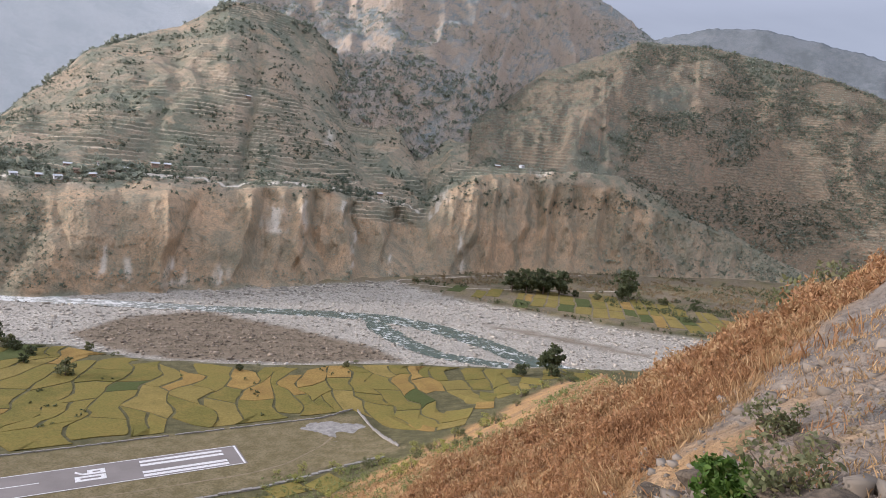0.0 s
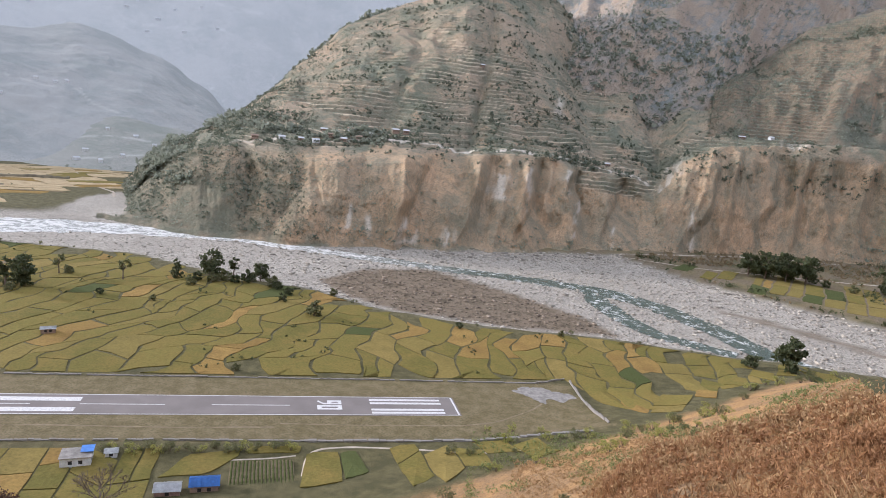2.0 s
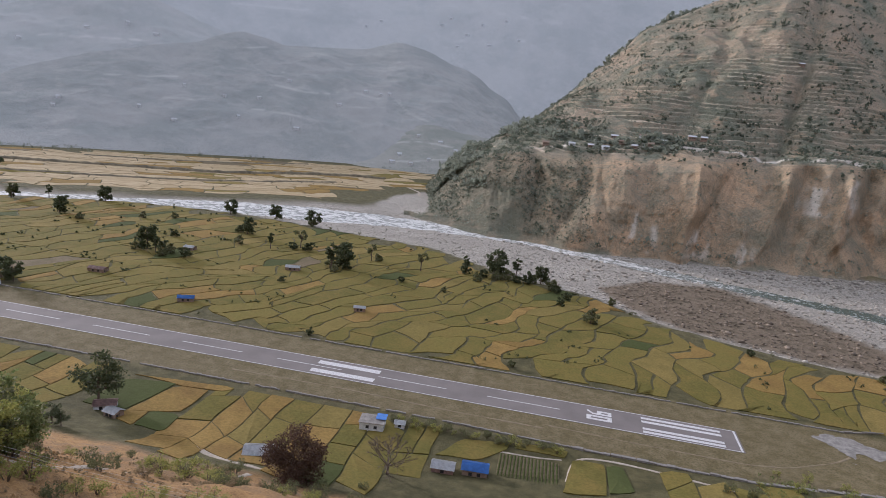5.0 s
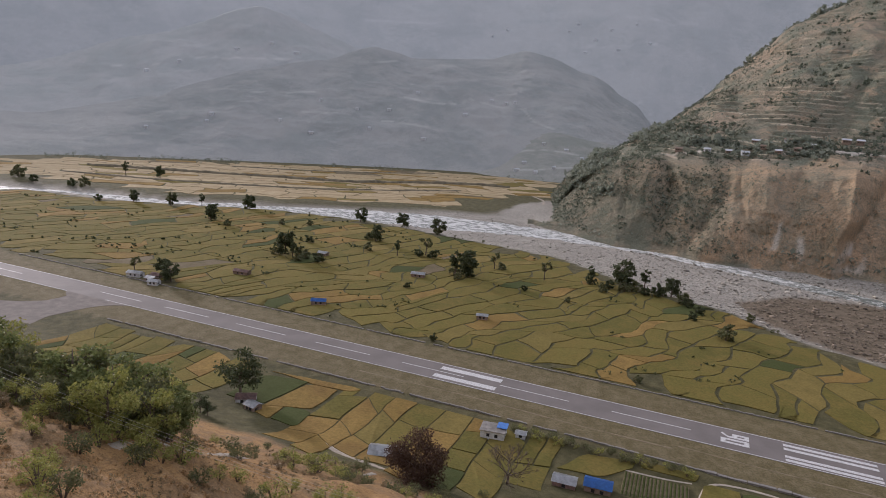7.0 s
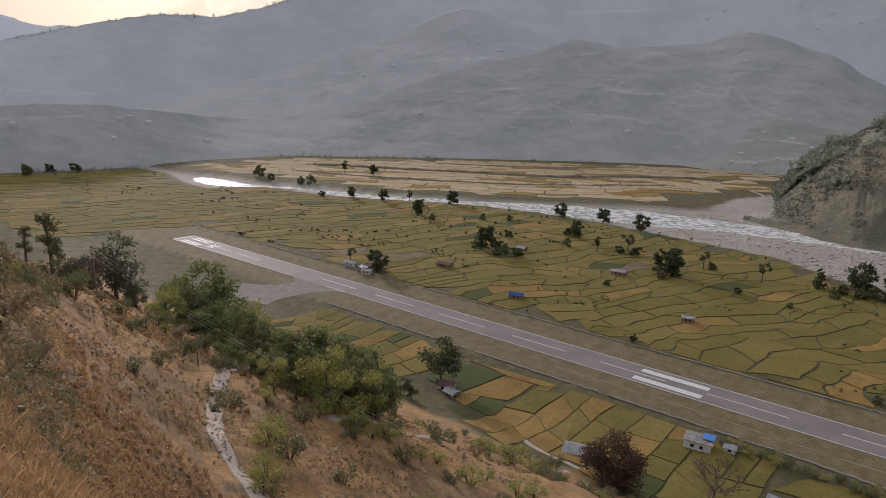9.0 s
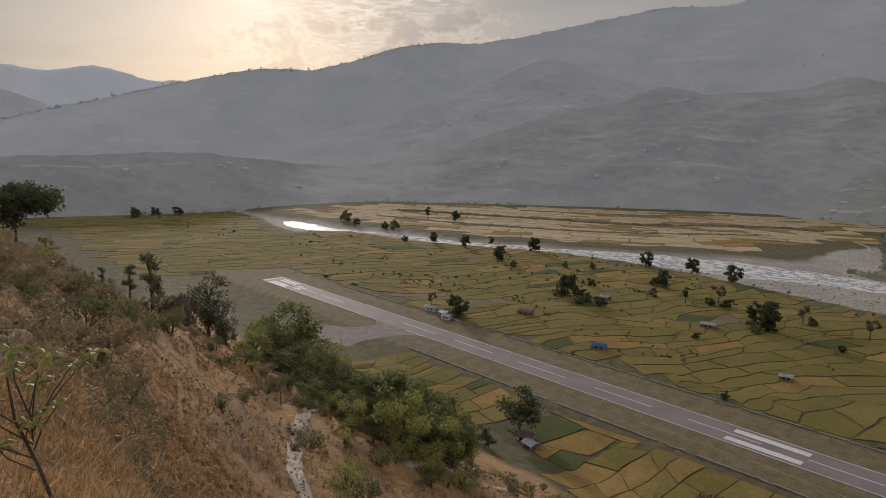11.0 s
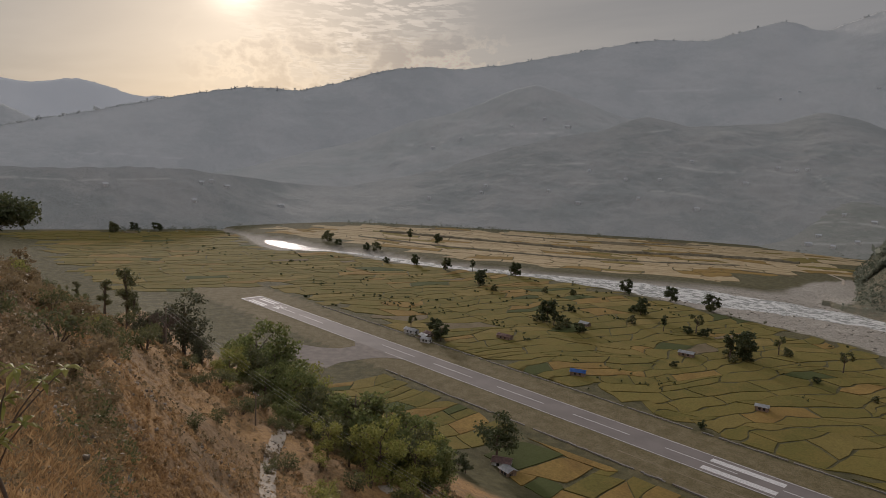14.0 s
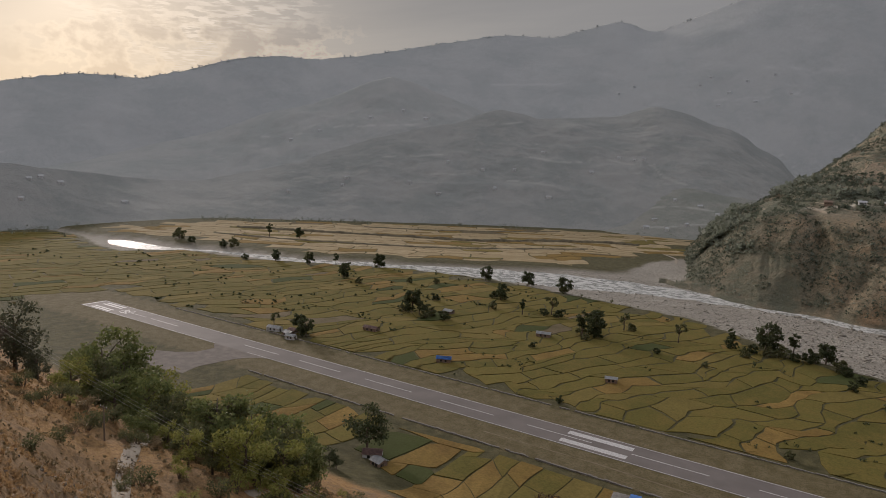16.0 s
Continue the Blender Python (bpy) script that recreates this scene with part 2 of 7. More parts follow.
def crop_mat(a, b, c):
    def make(n, co):
        r = n.math("FRACT", n.math("ADD", n.add("ShaderNodeObjectInfo").outputs["Random"], n.add("ShaderNodeNewGeometry").outputs["Random Per Island"]))
        f, m = n.noise(co, 0.9, 6, 0.75), n.noise(co, 0.08, 4, 0.6)
        col = n.mix(r, a, b)
        col = n.mix(n.ramp(m, 0.42, 0.68), col, c)
        return n.mix(n.ramp(f, 0.34, 0.62), n.mix(0.45, col, (0.05, 0.045, 0.012)), col), f, 0.4, 0.95, {"Specular IOR Level": 0.1}
    return make


M["ripening"] = material("ripening_rice", crop_mat((0.14, 0.123, 0.032), (0.20, 0.163, 0.044), (0.21, 0.157, 0.045)))
M["golden"] = material("golden_rice", crop_mat((0.25, 0.165, 0.048), (0.33, 0.215, 0.068), (0.235, 0.145, 0.048)))
M["straw"] = material("straw_rice", crop_mat((0.215, 0.168, 0.05), (0.265, 0.195, 0.062), (0.19, 0.148, 0.045)))
# far fields: ripe rice colour, paled by the haze put into it
M["ripe"] = material("haze_paled_ripe_rice", crop_mat((0.44, 0.345, 0.20), (0.54, 0.425, 0.265), (0.40, 0.30, 0.165)))
M["green"] = material("green_crop", crop_mat((0.06, 0.075, 0.024), (0.085, 0.10, 0.034), (0.075, 0.088, 0.03)))
M["fallow"] = material("fallow_earth", crop_mat((0.18, 0.14, 0.085), (0.23, 0.18, 0.115), (0.16, 0.13, 0.075)))

# ---- terrain tools ----
TABLE = np.random.RandomState(4).rand(256, 256)


def vnoise(x, y, seed=0):
    x, y = np.asarray(x, float) + seed * 17.31, np.asarray(y, float) + seed * 9.77
    xi, yi = np.floor(x).astype(int), np.floor(y).astype(int)
    u, v = x - xi, y - yi
    u, v = u * u * (3 - 2 * u), v * v * (3 - 2 * v)
    a, b = TABLE[xi % 256, yi % 256], TABLE[(xi + 1) % 256, yi % 256]
    c, d = TABLE[xi % 256, (yi + 1) % 256], TABLE[(xi + 1) % 256, (yi + 1) % 256]
    return (a + (b - a) * u) * (1 - v) + (c + (d - c) * u) * v


def fbm(x, y, octaves=4, seed=0, gain=0.5):
    total, amp, norm = 0.0, 1.0, 0.0
    for i in range(octaves):
        total = total + amp * (vnoise(x * 2.03 ** i, y * 2.03 ** i, seed + i * 5) - 0.5)
        norm += amp * 0.5
        amp *= gain
    return total / norm


def ridged(x, y, octaves=3, seed=0):
    total, amp, norm = 0.0, 1.0, 0.0
    for i in range(octaves):
        total = total + amp * (1 - np.abs(2 * vnoise(x * 2.1 ** i, y * 2.1 ** i, seed + i * 7) - 1))
        norm += amp
        amp *= 0.5
    return total / norm


def step(x, a, b):
    t = np.clip((np.asarray(x, float) - a) / (b - a), 0, 1)
    return t * t * (3 - 2 * t)


def sheet(name, V, mat, masks=None, smooth=True):
    """A grid of points (rows, columns, 3) as one mesh."""
    h, w = V.shape[:2]
    i = np.arange(h * w).reshape(h, w)
    q = np.stack([i[:-1, :-1], i[:-1, 1:], i[1:, 1:], i[1:, :-1]], -1).reshape(-1, 4)
    me = bpy.data.meshes.new(name)
    me.vertices.add(h * w)
    me.vertices.foreach_set("co", V.reshape(-1).astype(np.float32))
    me.loops.add(q.size)
    me.loops.foreach_set("vertex_index", q.reshape(-1).astype(np.int32))
    me.polygons.add(len(q))
    me.polygons.foreach_set("loop_start", np.arange(0, q.size, 4, dtype=np.int32))
    me.polygons.foreach_set("use_smooth", np.full(len(q), smooth))
    for key, val in (masks or {}).items():
        me.attributes.new(key, "FLOAT", "POINT").data.foreach_set("value", val.reshape(-1).astype(np.float32))
    me.materials.append(mat)
    me.update(calc_edges=True)
    me.validate()
    return new(name, me)


def inside(px, py, poly):
    px, py = np.asarray(px, float), np.asarray(py, float)
    hit = np.zeros(px.shape, bool)
    for (x0, y0), (x1, y1) in zip(poly, poly[1:] + poly[:1]):
        if y0 != y1:
            hit ^= ((y0 > py) != (y1 > py)) & (px < (x1 - x0) * (py - y0) / (y1 - y0) + x0)
    return hit


def lines(pts):
    a = np.array(sorted(pts), float)
    return lambda x: np.interp(x, a[:, 0], a[:, 1])


def off_line(x, y, pts):
    """Distance to a polyline of (x, y, width), less the half width there."""
    best = np.full(np.shape(x), 1e9)
    for (x0, y0, w0), (x1, y1, w1) in zip(pts, pts[1:]):
        dx, dy = x1 - x0, y1 - y0
        t = np.clip(((x - x0) * dx + (y - y0) * dy) / (dx * dx + dy * dy), 0, 1)
        best = np.minimum(best, np.hypot(x - x0 - t * dx, y - y0 - t * dy) - (w0 + (w1 - w0) * t) / 2)
    return best


# ---- the plan ----
near_bank = lines([(-1400, 185), (-1000, 190), (-850, 195), (-755, 165), (-700, 160), (-660, 215), (-560, 228), (-412, 300), (-318, 313), (-200, 293),
                   (-120, 278), (-50, 222), (8, 196), (44, 157), (109, 126), (175, 113), (250, 82), (304, 64), (400, 30), (520, -20), (800, -120)])
far_bank = lines([(-1400, 212), (-1000, 215), (-850, 212), (-770, 243), (-725, 235), (-650, 265), (-540, 282), (-440, 335), (-357, 388), (-256, 445), (-205, 478), (-168, 428),
                  (-67, 385), (70, 374), (203, 390), (341, 410), (362, 300), (410, 205), (464, 122), (540, 65), (800, -60)])
STREAM = [(300, 55, 16), (281, 95, 20), (280, 140, 20), (268, 195, 24), (243, 240, 24), (185, 270, 20), (110, 298, 18), (20, 338, 20), (-50, 375, 26), (-150, 388, 40),
          (-215, 380, 58), (-300, 362, 66), (-380, 334, 58), (-440, 308, 48), (-530, 262, 26), (-640, 243, 8), (-690, 214, 16), (-715, 202, 26), (-755, 204, 32), (-785, 206, 18), (-800, 207, 6)]
BRANCH = [(232, 244, 10), (222, 205, 18), (220, 160, 16), (226, 125, 14), (262, 88, 12)]
STRIP = [(318, 198, 8), (335, 172, 14), (352, 145, 16), (368, 112, 12), (385, 85, 8)]
ISLAND = [(12, 230), (50, 275), (106, 286), (157, 218), (190, 155), (195, 120), (130, 132), (60, 158), (30, 190)]


def hill_plane(x, y):
    dx = x - EYE[0]
    right = np.log1p(np.exp(np.clip(dx / 14, -40, 40))) * 14 - 9.7
    turn = np.degrees(np.arctan2(dx, y - EYE[1]))
    rise = 0.31 * np.minimum(right, 55 + 275 * (1 - step(turn, 40, 52)))
    return 111.7 - 0.70 * (y - EYE[1]) + rise


def ground_z(x, y, rough=True):
    nb, fb = near_bank(x), far_bank(x)
    bed = step(y, nb - 3, nb + 6) * (1 - step(y, fb - 6, fb + 3))
    water = np.minimum(off_line(x, y, STREAM), off_line(x, y, BRANCH))
    z = 0.6 * step(y, fb, fb + 20) + bed * (-2.6 + 0.5 * fbm(x / 14, y / 14, 3, 3) - 0.9 * (1 - step(water, -2, 5)))
    p = hill_plane(x, y)
    d = np.hypot(x - EYE[0], y - EYE[1])
    p = p + step(d, 18, 60) * (3.5 * fbm(x / 45, y / 45, 4, 8) + 1.3 * fbm(x / 11, y / 11, 3, 9)) + step(d, 2.5, 9) * 0.5 * fbm(x / 2.2, y / 2.2, 3, 11)
    p = p + 2.4 * np.exp(-((d - 28) / 12) ** 2) * step(x - EYE[0], 2, 12)
    turn = np.degrees(np.arctan2(x - EYE[0], y - EYE[1]))
    p = p + 0.7 * np.exp(-((d - 28) / 13) ** 2) * step(turn, 50, 66)
    p = p - 9.5 * step(d, 2.5, 28) * (1 - step(d, 60, 125)) * step(turn, -80, -60) * (1 - step(turn, 10, 35))
    p = p - 13 * step(x - EYE[0], 5, 25) * step(d, 24, 62) * (1 - step(d, 100, 190))
    q = (p + 2.2 * fbm(x / 17, y / 17, 3, 12)) / 1.7
    p = p + step(d, 12, 25) * (1 - step(d, 200, 240)) * 1.6 * step(fbm(x / 30, y / 30, 2, 13), -0.25, 0.1) * (step(q - np.floor(q), 0.35, 1.0) - (q - np.floor(q)))
    p = p - 45 * step(d, 150, 300) * (1 - step(turn, -76, -70)) * (turn < 0)
    p = np.minimum(p, 320 + 30 * fbm(x / 90, y / 90, 3, 2))
    h = 0.5 * (p + np.sqrt(p * p + 17 ** 2)) - 1.0
    return np.where(p < -34, z, np.maximum(z, 0) * 0 + z * (1 - step(p, -34, -8)) + h * step(p, -34, -8)), bed, p


def build_ground():
    az = np.radians(np.concatenate([np.arange(-180, -96, 3.0), np.arange(-96, 76, 0.34), np.arange(76, 181, 3.0)]))
    az[-1] = np.pi
    r = np.concatenate([[0.05, 0.5], 0.9 * 1.015 ** np.arange(0, 364), 0.9 * 1.015 ** 363 * 1.019 ** np.arange(1, 120)])
    r = r[r < 1650]
    A, D = np.meshgrid(az, r, indexing="ij")
    x, y = EYE[0] + np.sin(A) * D, EYE[1] + np.cos(A) * D
    z, bed, p = ground_z(x, y)
    hill = step(p, -1, 6)
    turf = (((y > -20) & (y < 37) & (x < 122)) | ((y > far_bank(x)) & (x > 150) & (fbm(x / 30, y / 30, 3, 17) > 0))).astype(float) * (1 - hill)
    return sheet("ground", np.stack([x, y, z], -1), M["ground"],
                 {"gravel": np.maximum(bed, step(np.exp(-((x + 200 + 0.12 * (y - 520)) / 40) ** 2 - ((y - 510) / 95) ** 2) + 0.25 * fbm(x / 25, y / 25, 3, 4), 0.35, 0.5)), "bar": np.maximum(0.75 * (y > far_bank(x) + 4) * (x > -60) * step(fbm(x / 22, y / 22, 3, 16), -0.3, 0.1), np.maximum(0.8 * (1 - step(off_line(x, y, STRIP), -2, 3)) * bed, step(-off_line(x, y, [(p[0], p[1], 0) for p in ISLAND + ISLAND[:1]]) * np.where(inside(x, y, ISLAND), -1, 1), -4, 3) * bed)),
                  "hill": hill, "turf": turf, "slip": np.maximum(np.where(x > EYE[0], 0.9 * step(D, 9.0 + 0.62 * np.maximum(np.degrees(A) - 44, 0), 6.0 + 0.62 * np.maximum(np.degrees(A) - 44, 0)) * step(np.degrees(A), 38, 46), 0), np.exp(-((x + 122) / 17) ** 2 - ((y + 79) / 8) ** 2), np.exp(-((x + 157) / 16) ** 2 - ((y + 74) / 10) ** 2)) * 0.95, "scree": np.where(x < EYE[0], step(D, 70, 30) + 0.4 * step(y, -150, -100), 1.5 * step(D, 20, 11))})


ground = tagged(build_ground(), "valley floor, gravel river bed and dry hillside", "ground", kind="structure")


def ribbon_water(name, line):
    pts = np.array(line, float)
    s = np.concatenate([[0], np.cumsum(np.hypot(np.diff(pts[:, 0]), np.diff(pts[:, 1])))])
    t = np.arange(0, s[-1], 6.0)
    x, y, w = (np.interp(t, s, pts[:, k]) for k in range(3))
    k = np.ones(5) / 5
    x[2:-2], y[2:-2] = np.convolve(x, k, "valid"), np.convolve(y, k, "valid")
    tx, ty = np.gradient(x), np.gradient(y)
    l = np.hypot(tx, ty)
    across = np.linspace(-0.62, 0.62, 13)
    X, Y = x[:, None] - (ty / l * w)[:, None] * across, y[:, None] + (tx / l * w)[:, None] * across
    Z = -2.86 + 0.22 * fbm(X / 3, Y / 3, 3, 21)
    ob = sheet(name, np.stack([X, Y, Z], -1)[:, ::-1], M["water"])
    return tagged(ob, "braided mountain river with white rapids", "river", kind="structure")


ribbon_water("water", STREAM)
ribbon_water("water", BRANCH)


def polar(points):
    a = [(math.degrees(math.atan2(x - EYE[0], y - EYE[1])), math.hypot(x - EYE[0], y - EYE[1])) for x, y in points]
    return lines(a)


def rise_z(dist, el):
    return EYE[2] + dist * np.tan(np.radians(el))


def place(A, D, Z):
    a = np.radians(A)
    return np.stack([EYE[0] + np.sin(a) * D, EYE[1] + np.cos(a) * D, Z], -1)


def terraced(z, height, amount):
    q = z / height
    f = q - np.floor(q)
    return z + amount * (height * (np.floor(q) + 0.12 * f + 0.88 * step(f, 0.6, 1.0)) - z)


FOOT = [(-185, 440), (-165, 418), (-102, 375), (18, 380), (184, 383), (330, 420), (400, 436), (540, 466), (660, 448), (800, 415), (1000, 380)]
foot_dist = polar(FOOT)
cliff_el = lines([(-15, -11.5), (-13.8, -10.2), (-12.6, -7.8), (-11.2, -5.8), (-9.5, -4.3), (-7.6, -3.3), (2.2, -2.3), (7.5, -1.8), (10.5, -1.5), (13.9, -2.3), (17.9, -1.6), (21.5, -1.4), (25, -1.9), (28, -2.4), (30.6, -2.9), (32.4, -0.4), (35.2, 1.0), (39, 1.7), (43, 2.0), (47, 1.9), (50.5, 0.2), (53.5, -1.0), (56.5, -2.2), (62, -4.6), (65, -6.0), (70, -7.5), (80, -8)])
main_el = lines([(-15, -11.3), (-13.8, -10), (-12.6, -7.6), (-11.2, -5.5), (-9.5, -3.9), (-7.5, -2.2), (-5.5, -1.0), (-3.5, 0.7), (-0.6, 3.3), (3.7, 7.6), (6.7, 9.1), (9.9, 10.5), (13.3, 12.9), (16.2, 13.0), (20.3, 11.7), (22.3, 9.7), (24.8, 7.9), (29.7, 6.8), (34.6, 5.8), (38, 4.6), (43, 3.6), (49, 2.9), (54, 1.2), (62, -1), (80, -4)])
peak_el = lines([(10, 9.5), (13, 12.4), (20, 17), (28, 19.5), (36, 19), (43.6, 15.9), (46, 14.5), (48, 13.0), (54, 9.5), (62, 6), (80, 2)])


# pale landslips on the face: bearing, half width, lower and upper end up the slope
SCARS = [(18.0, 0.7, 2.2, 3.6), (20.2, 0.3, 1.8, 3.5), (10.2, 0.9, 1.0, 1.7), (13.6, 0.5, 1.0, 1.6), (31.6, 0.6, 3.0, 4.75), (21.9, 0.3, 5.16, 5.44), (23.5, 0.35, 2.5, 3.8), (40.5, 0.8, 3.8, 4.7),
         (6.8, 0.4, 1.0, 1.8), (34.0, 0.25, 1.0, 2.2), (5.0, 0.25, 1.2, 2.4), (27.8, 0.25, 1.0, 1.8), (44.0, 1.0, 4.5, 4.9), (24.5, 0.2, 1.3, 2.6)]


# gullies above the shelf: bearing at the foot, lean, half width, depth
GULLIES = [(14.7, 0.9, 0.6, 14), (6.2, 3.4, 1.1, 9), (26.5, -3.6, 1.2, 14), (31.6, -3.0, 0.8, 12)]
MOUNTAIN = []


def build_mountain():
    az = np.arange(-14.8, 70, 0.09)
    df = foot_dist(az)
    k = np.ones(33) / 33
    df[16:-16] = np.convolve(df, k, "valid")
    hc = rise_z(df + 128, cliff_el(az))
    back = 142 + 70 * step(az, -13, -6)
    dc = df + back + 120 + 330 * step(az, -12, 4) + 60 * step(az, 10, 28)
    zc = np.maximum(rise_z(dc, main_el(az)), hc + 2) * (1 - step(az, 39, 45)) + (hc - 25) * step(az, 39, 45)
    shelf = np.minimum(hc + 20, hc + (zc - hc) * 0.35)
    nodes = [(df - 14, 0 * az - 5), (df, 0 * az + 1.0), (df + 44, hc * 0.42), (df + 94, hc * 0.82), (df + 128, hc), (df + back, shelf), (dc, zc), (dc + 350, zc - 220)]
    counts = [3, 36, 44, 16, 64, 230, 6]
    D, Z, S = [], [], []
    for j, (a, b) in enumerate(zip(nodes, nodes[1:])):
        for t in np.arange(counts[j]) / counts[j]:
            D.append(a[0] + (b[0] - a[0]) * t), Z.append(a[1] + (b[1] - a[1]) * t), S.append(j + t)
    D, Z, S = np.array(D), np.array(Z), np.array(S)[:, None] + 0 * np.array(D)
    A = az[None] + 0 * D
    lat = np.radians(A) * df[None]
    face = (0.35 + 0.65 * step(S, 0.5, 2.2)) * (1 - step(S, 3.0, 4.4))
    bent = lat + 36 * fbm(lat / 80, Z / 80, 3, 30)
    wide = ridged(bent / 78, Z / 190, 2, 31) ** 1.5
    warpd = lat + 9 * fbm(lat / 30, Z / 40, 3, 36)
    thin = ridged(warpd / 17, Z / 75, 3, 33)
    clod = fbm(lat / 13, Z / 11, 4, 34, 0.6)
    u = bent / 70 + 1.0 * fbm(lat / 120, Z / 400, 2, 19)
    v = warpd / 27 + 0.6 * fbm(lat / 60, Z / 70, 2, 13)
    g = v - np.floor(v)
    f = u - np.floor(u)
    saw = -np.where(f < 0.74, f / 0.74, (1 - f) / 0.26) * (0.35 + 0.9 * vnoise(np.floor(u) * 7.3, 0 * u, 18))
    saw = (saw - 0.3 * np.where(g < 0.7, g / 0.7, (1 - g) / 0.3) * vnoise(np.floor(v) * 5.1, Z / 40, 12)) * step(A, 4, 12)
    face = face * (1 - step(S, 2.4, 3.5) * step(A, 37, 42))
    D = D + face * (56 * (1 - 0.55 * step(A, 29, 33)) * (saw + 0.45 * step(A, 4, 12)) * (0.7 + 0.1 * S) + (74 - 50 * step(A, 6, 14)) * (wide - 0.45) * (0.62 + 0.1 * S) + 40 * fbm(lat / 170, 0 * lat, 2, 22) + 6 * (thin - 0.55) + 3.4 * (ridged((lat + 3 * fbm(lat / 14, Z / 18, 2, 23)) / 6.5, Z / 45, 2, 24) - 0.5) + 1.0 * fbm(lat / 4, Z / 5, 2, 24) + 6 * fbm(lat / 58, Z / 80, 3, 32) + 3.0 * clod + 2.2 * (ridged(lat / 9, Z / 8, 3, 2) - 0.5) + 5 * fbm(lat / 24, Z / 24, 3, 9))
    Z = Z + step(S, 3.2, 3.9) * (1 - step(S, 4.0, 4.7)) * (7 * fbm(lat / 60, 0 * lat, 2, 21) + 4 * fbm(lat / 24, 0 * lat, 4, 29))
    shade = 0.0 * D
    up = step(S, 5.0, 5.35) * (1 - step(S, 5.9, 6.0))
    spurs = ridged(lat / 160 + 0.55 * fbm(lat / 130, D / 170, 3, 40), D / 700, 3, 37)
    Z = Z + up * (46 * (spurs - 0.6) + 16 * (ridged(lat / 55 + 0.4 * fbm(lat / 60, D / 90, 2, 7), D / 260, 3, 28) - 0.6) + 2.2 * fbm(lat / 16, D / 16, 4, 38))
    for a0, lean, w, deep in GULLIES:
        t = (S - 4.7).clip(0, 1.3)
        wander = a0 + lean * t + 0.9 * fbm(S * 2.4, 0 * S + a0, 3, 49)
        cut = np.exp(-np.abs((A - wander) / (w * (0.5 + 0.5 * t) * (1 + 0.5 * fbm(S * 9, A / 3, 2, 27)))) ** 1.6) * step(S, 4.4, 5.1) * (1 - step(S, 5.6, 5.98))
        Z = Z - deep * cut
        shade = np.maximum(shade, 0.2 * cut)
    crest = step(S, 5.85, 6.0) * (1 - step(S, 6.0, 6.3))
    Z = Z + crest * 3.0 * fbm(lat / 12, D / 60, 3, 39)
    flat = step(S, 3.9, 4.2) * (1 - step(S, 6.0, 6.1))
    low_shelf = step(A + 2 * fbm(Z / 20, 0 * A, 2, 10), 22, 24) * (1 - step(A, 30.5, 31.5)) * step(S, 2.7, 3.0) * (1 - step(S, 4.0, 4.2))
    tilled = fbm(lat / 75, Z / 32, 4, 41, 0.6) + 0.5 * (1 - step(S, 4.9, 5.25)) - 0.3 * step(S, 5.4, 5.7) + 0.12 * step(A, -4, 2) * (1 - step(A, 24, 32))
    mask = np.maximum(flat, low_shelf) * step(tilled, 0.04, 0.12) * (1 - step(shade, 0.1, 0.2))
    Z = Z + flat * (2.2 * fbm(lat / 55, D / 90, 2, 43) + 0.7 * fbm(lat / 14, D / 40, 2, 26))
    tall = 5.4
    crook = 5.0 * fbm(lat / 60, D / 70, 3, 42) + 1.1 * fbm(lat / 13, D / 30, 2, 16)
    part_up = (Z + crook) / tall - np.floor((Z + crook) / tall)
    Z = terraced(Z + crook, tall, 0.9 * mask) - crook
    unbroken = step(fbm(lat / 26, np.floor((Z + crook) / tall) * 3.3, 3, 25), -0.25, 0.05)
    lip = mask * step(part_up, 0.04, 0.12) * (1 - step(part_up, 0.46, 0.56)) * unbroken * (0.35 + 0.65 * np.maximum(1 - step(S, 4.6, 5.0), step(fbm(lat / 80, Z / 30, 2, 17), -0.2, 0.2)))
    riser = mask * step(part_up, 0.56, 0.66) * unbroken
    road = np.exp(-((S - 4.30 - 0.12 * fbm(lat / 90, 0 * lat, 2, 44)) / 0.05) ** 2) * step(fbm(lat / 60, S * 3, 3, 45), -0.3, -0.1) * step(A, -6, -2) * (1 - step(A, 30, 34))
    scar = 0.0 * D
    for a0, w, lo, hi in SCARS:
        wander = a0 + 0.35 * fbm(S * 2.2, 0 * S + a0, 2, 46)
        t = np.clip((S - lo) / (hi - lo), 0, 1)
        ragged = w * (1.25 - 0.75 * t) * (1 + 0.9 * fbm(lat / 5, Z / 9, 3, 48))
        scar = np.maximum(scar, np.exp(-((A - wander) / ragged) ** 2) * step(S, lo - 0.05, lo + 0.1) * (1 - step(S, hi - 0.25, hi)))
    scar = 0.7 * scar * step(fbm(lat / 6, Z / 11, 3, 47), -0.3, 0.25)
    MOUNTAIN.append((az, S[:, 0], place(A, D, Z)))
    # shade put into colour, with gully scrub: recesses and the ribs' short sides
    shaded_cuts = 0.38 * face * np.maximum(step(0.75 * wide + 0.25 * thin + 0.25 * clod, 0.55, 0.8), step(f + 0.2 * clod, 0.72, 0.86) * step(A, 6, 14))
    bare = (1 - 0.8 * low_shelf) * step(face + 0.5 * fbm(lat / 30, Z / 20, 3, 20), 0.2, 0.5) * (1 - 0.75 * step(A + 5 * fbm(lat / 40, Z / 30, 3, 15), 46, 54)) * (0.3 + 0.7 * step(A + 6 * fbm(lat / 30, Z / 25, 3, 11), -8, 1))
    overgrown = 0.95 * (1 - step(A + 7 * fbm(lat / 35, Z / 25, 3, 5), -7, 4)) * (1 - step(S, 3.9, 4.3))
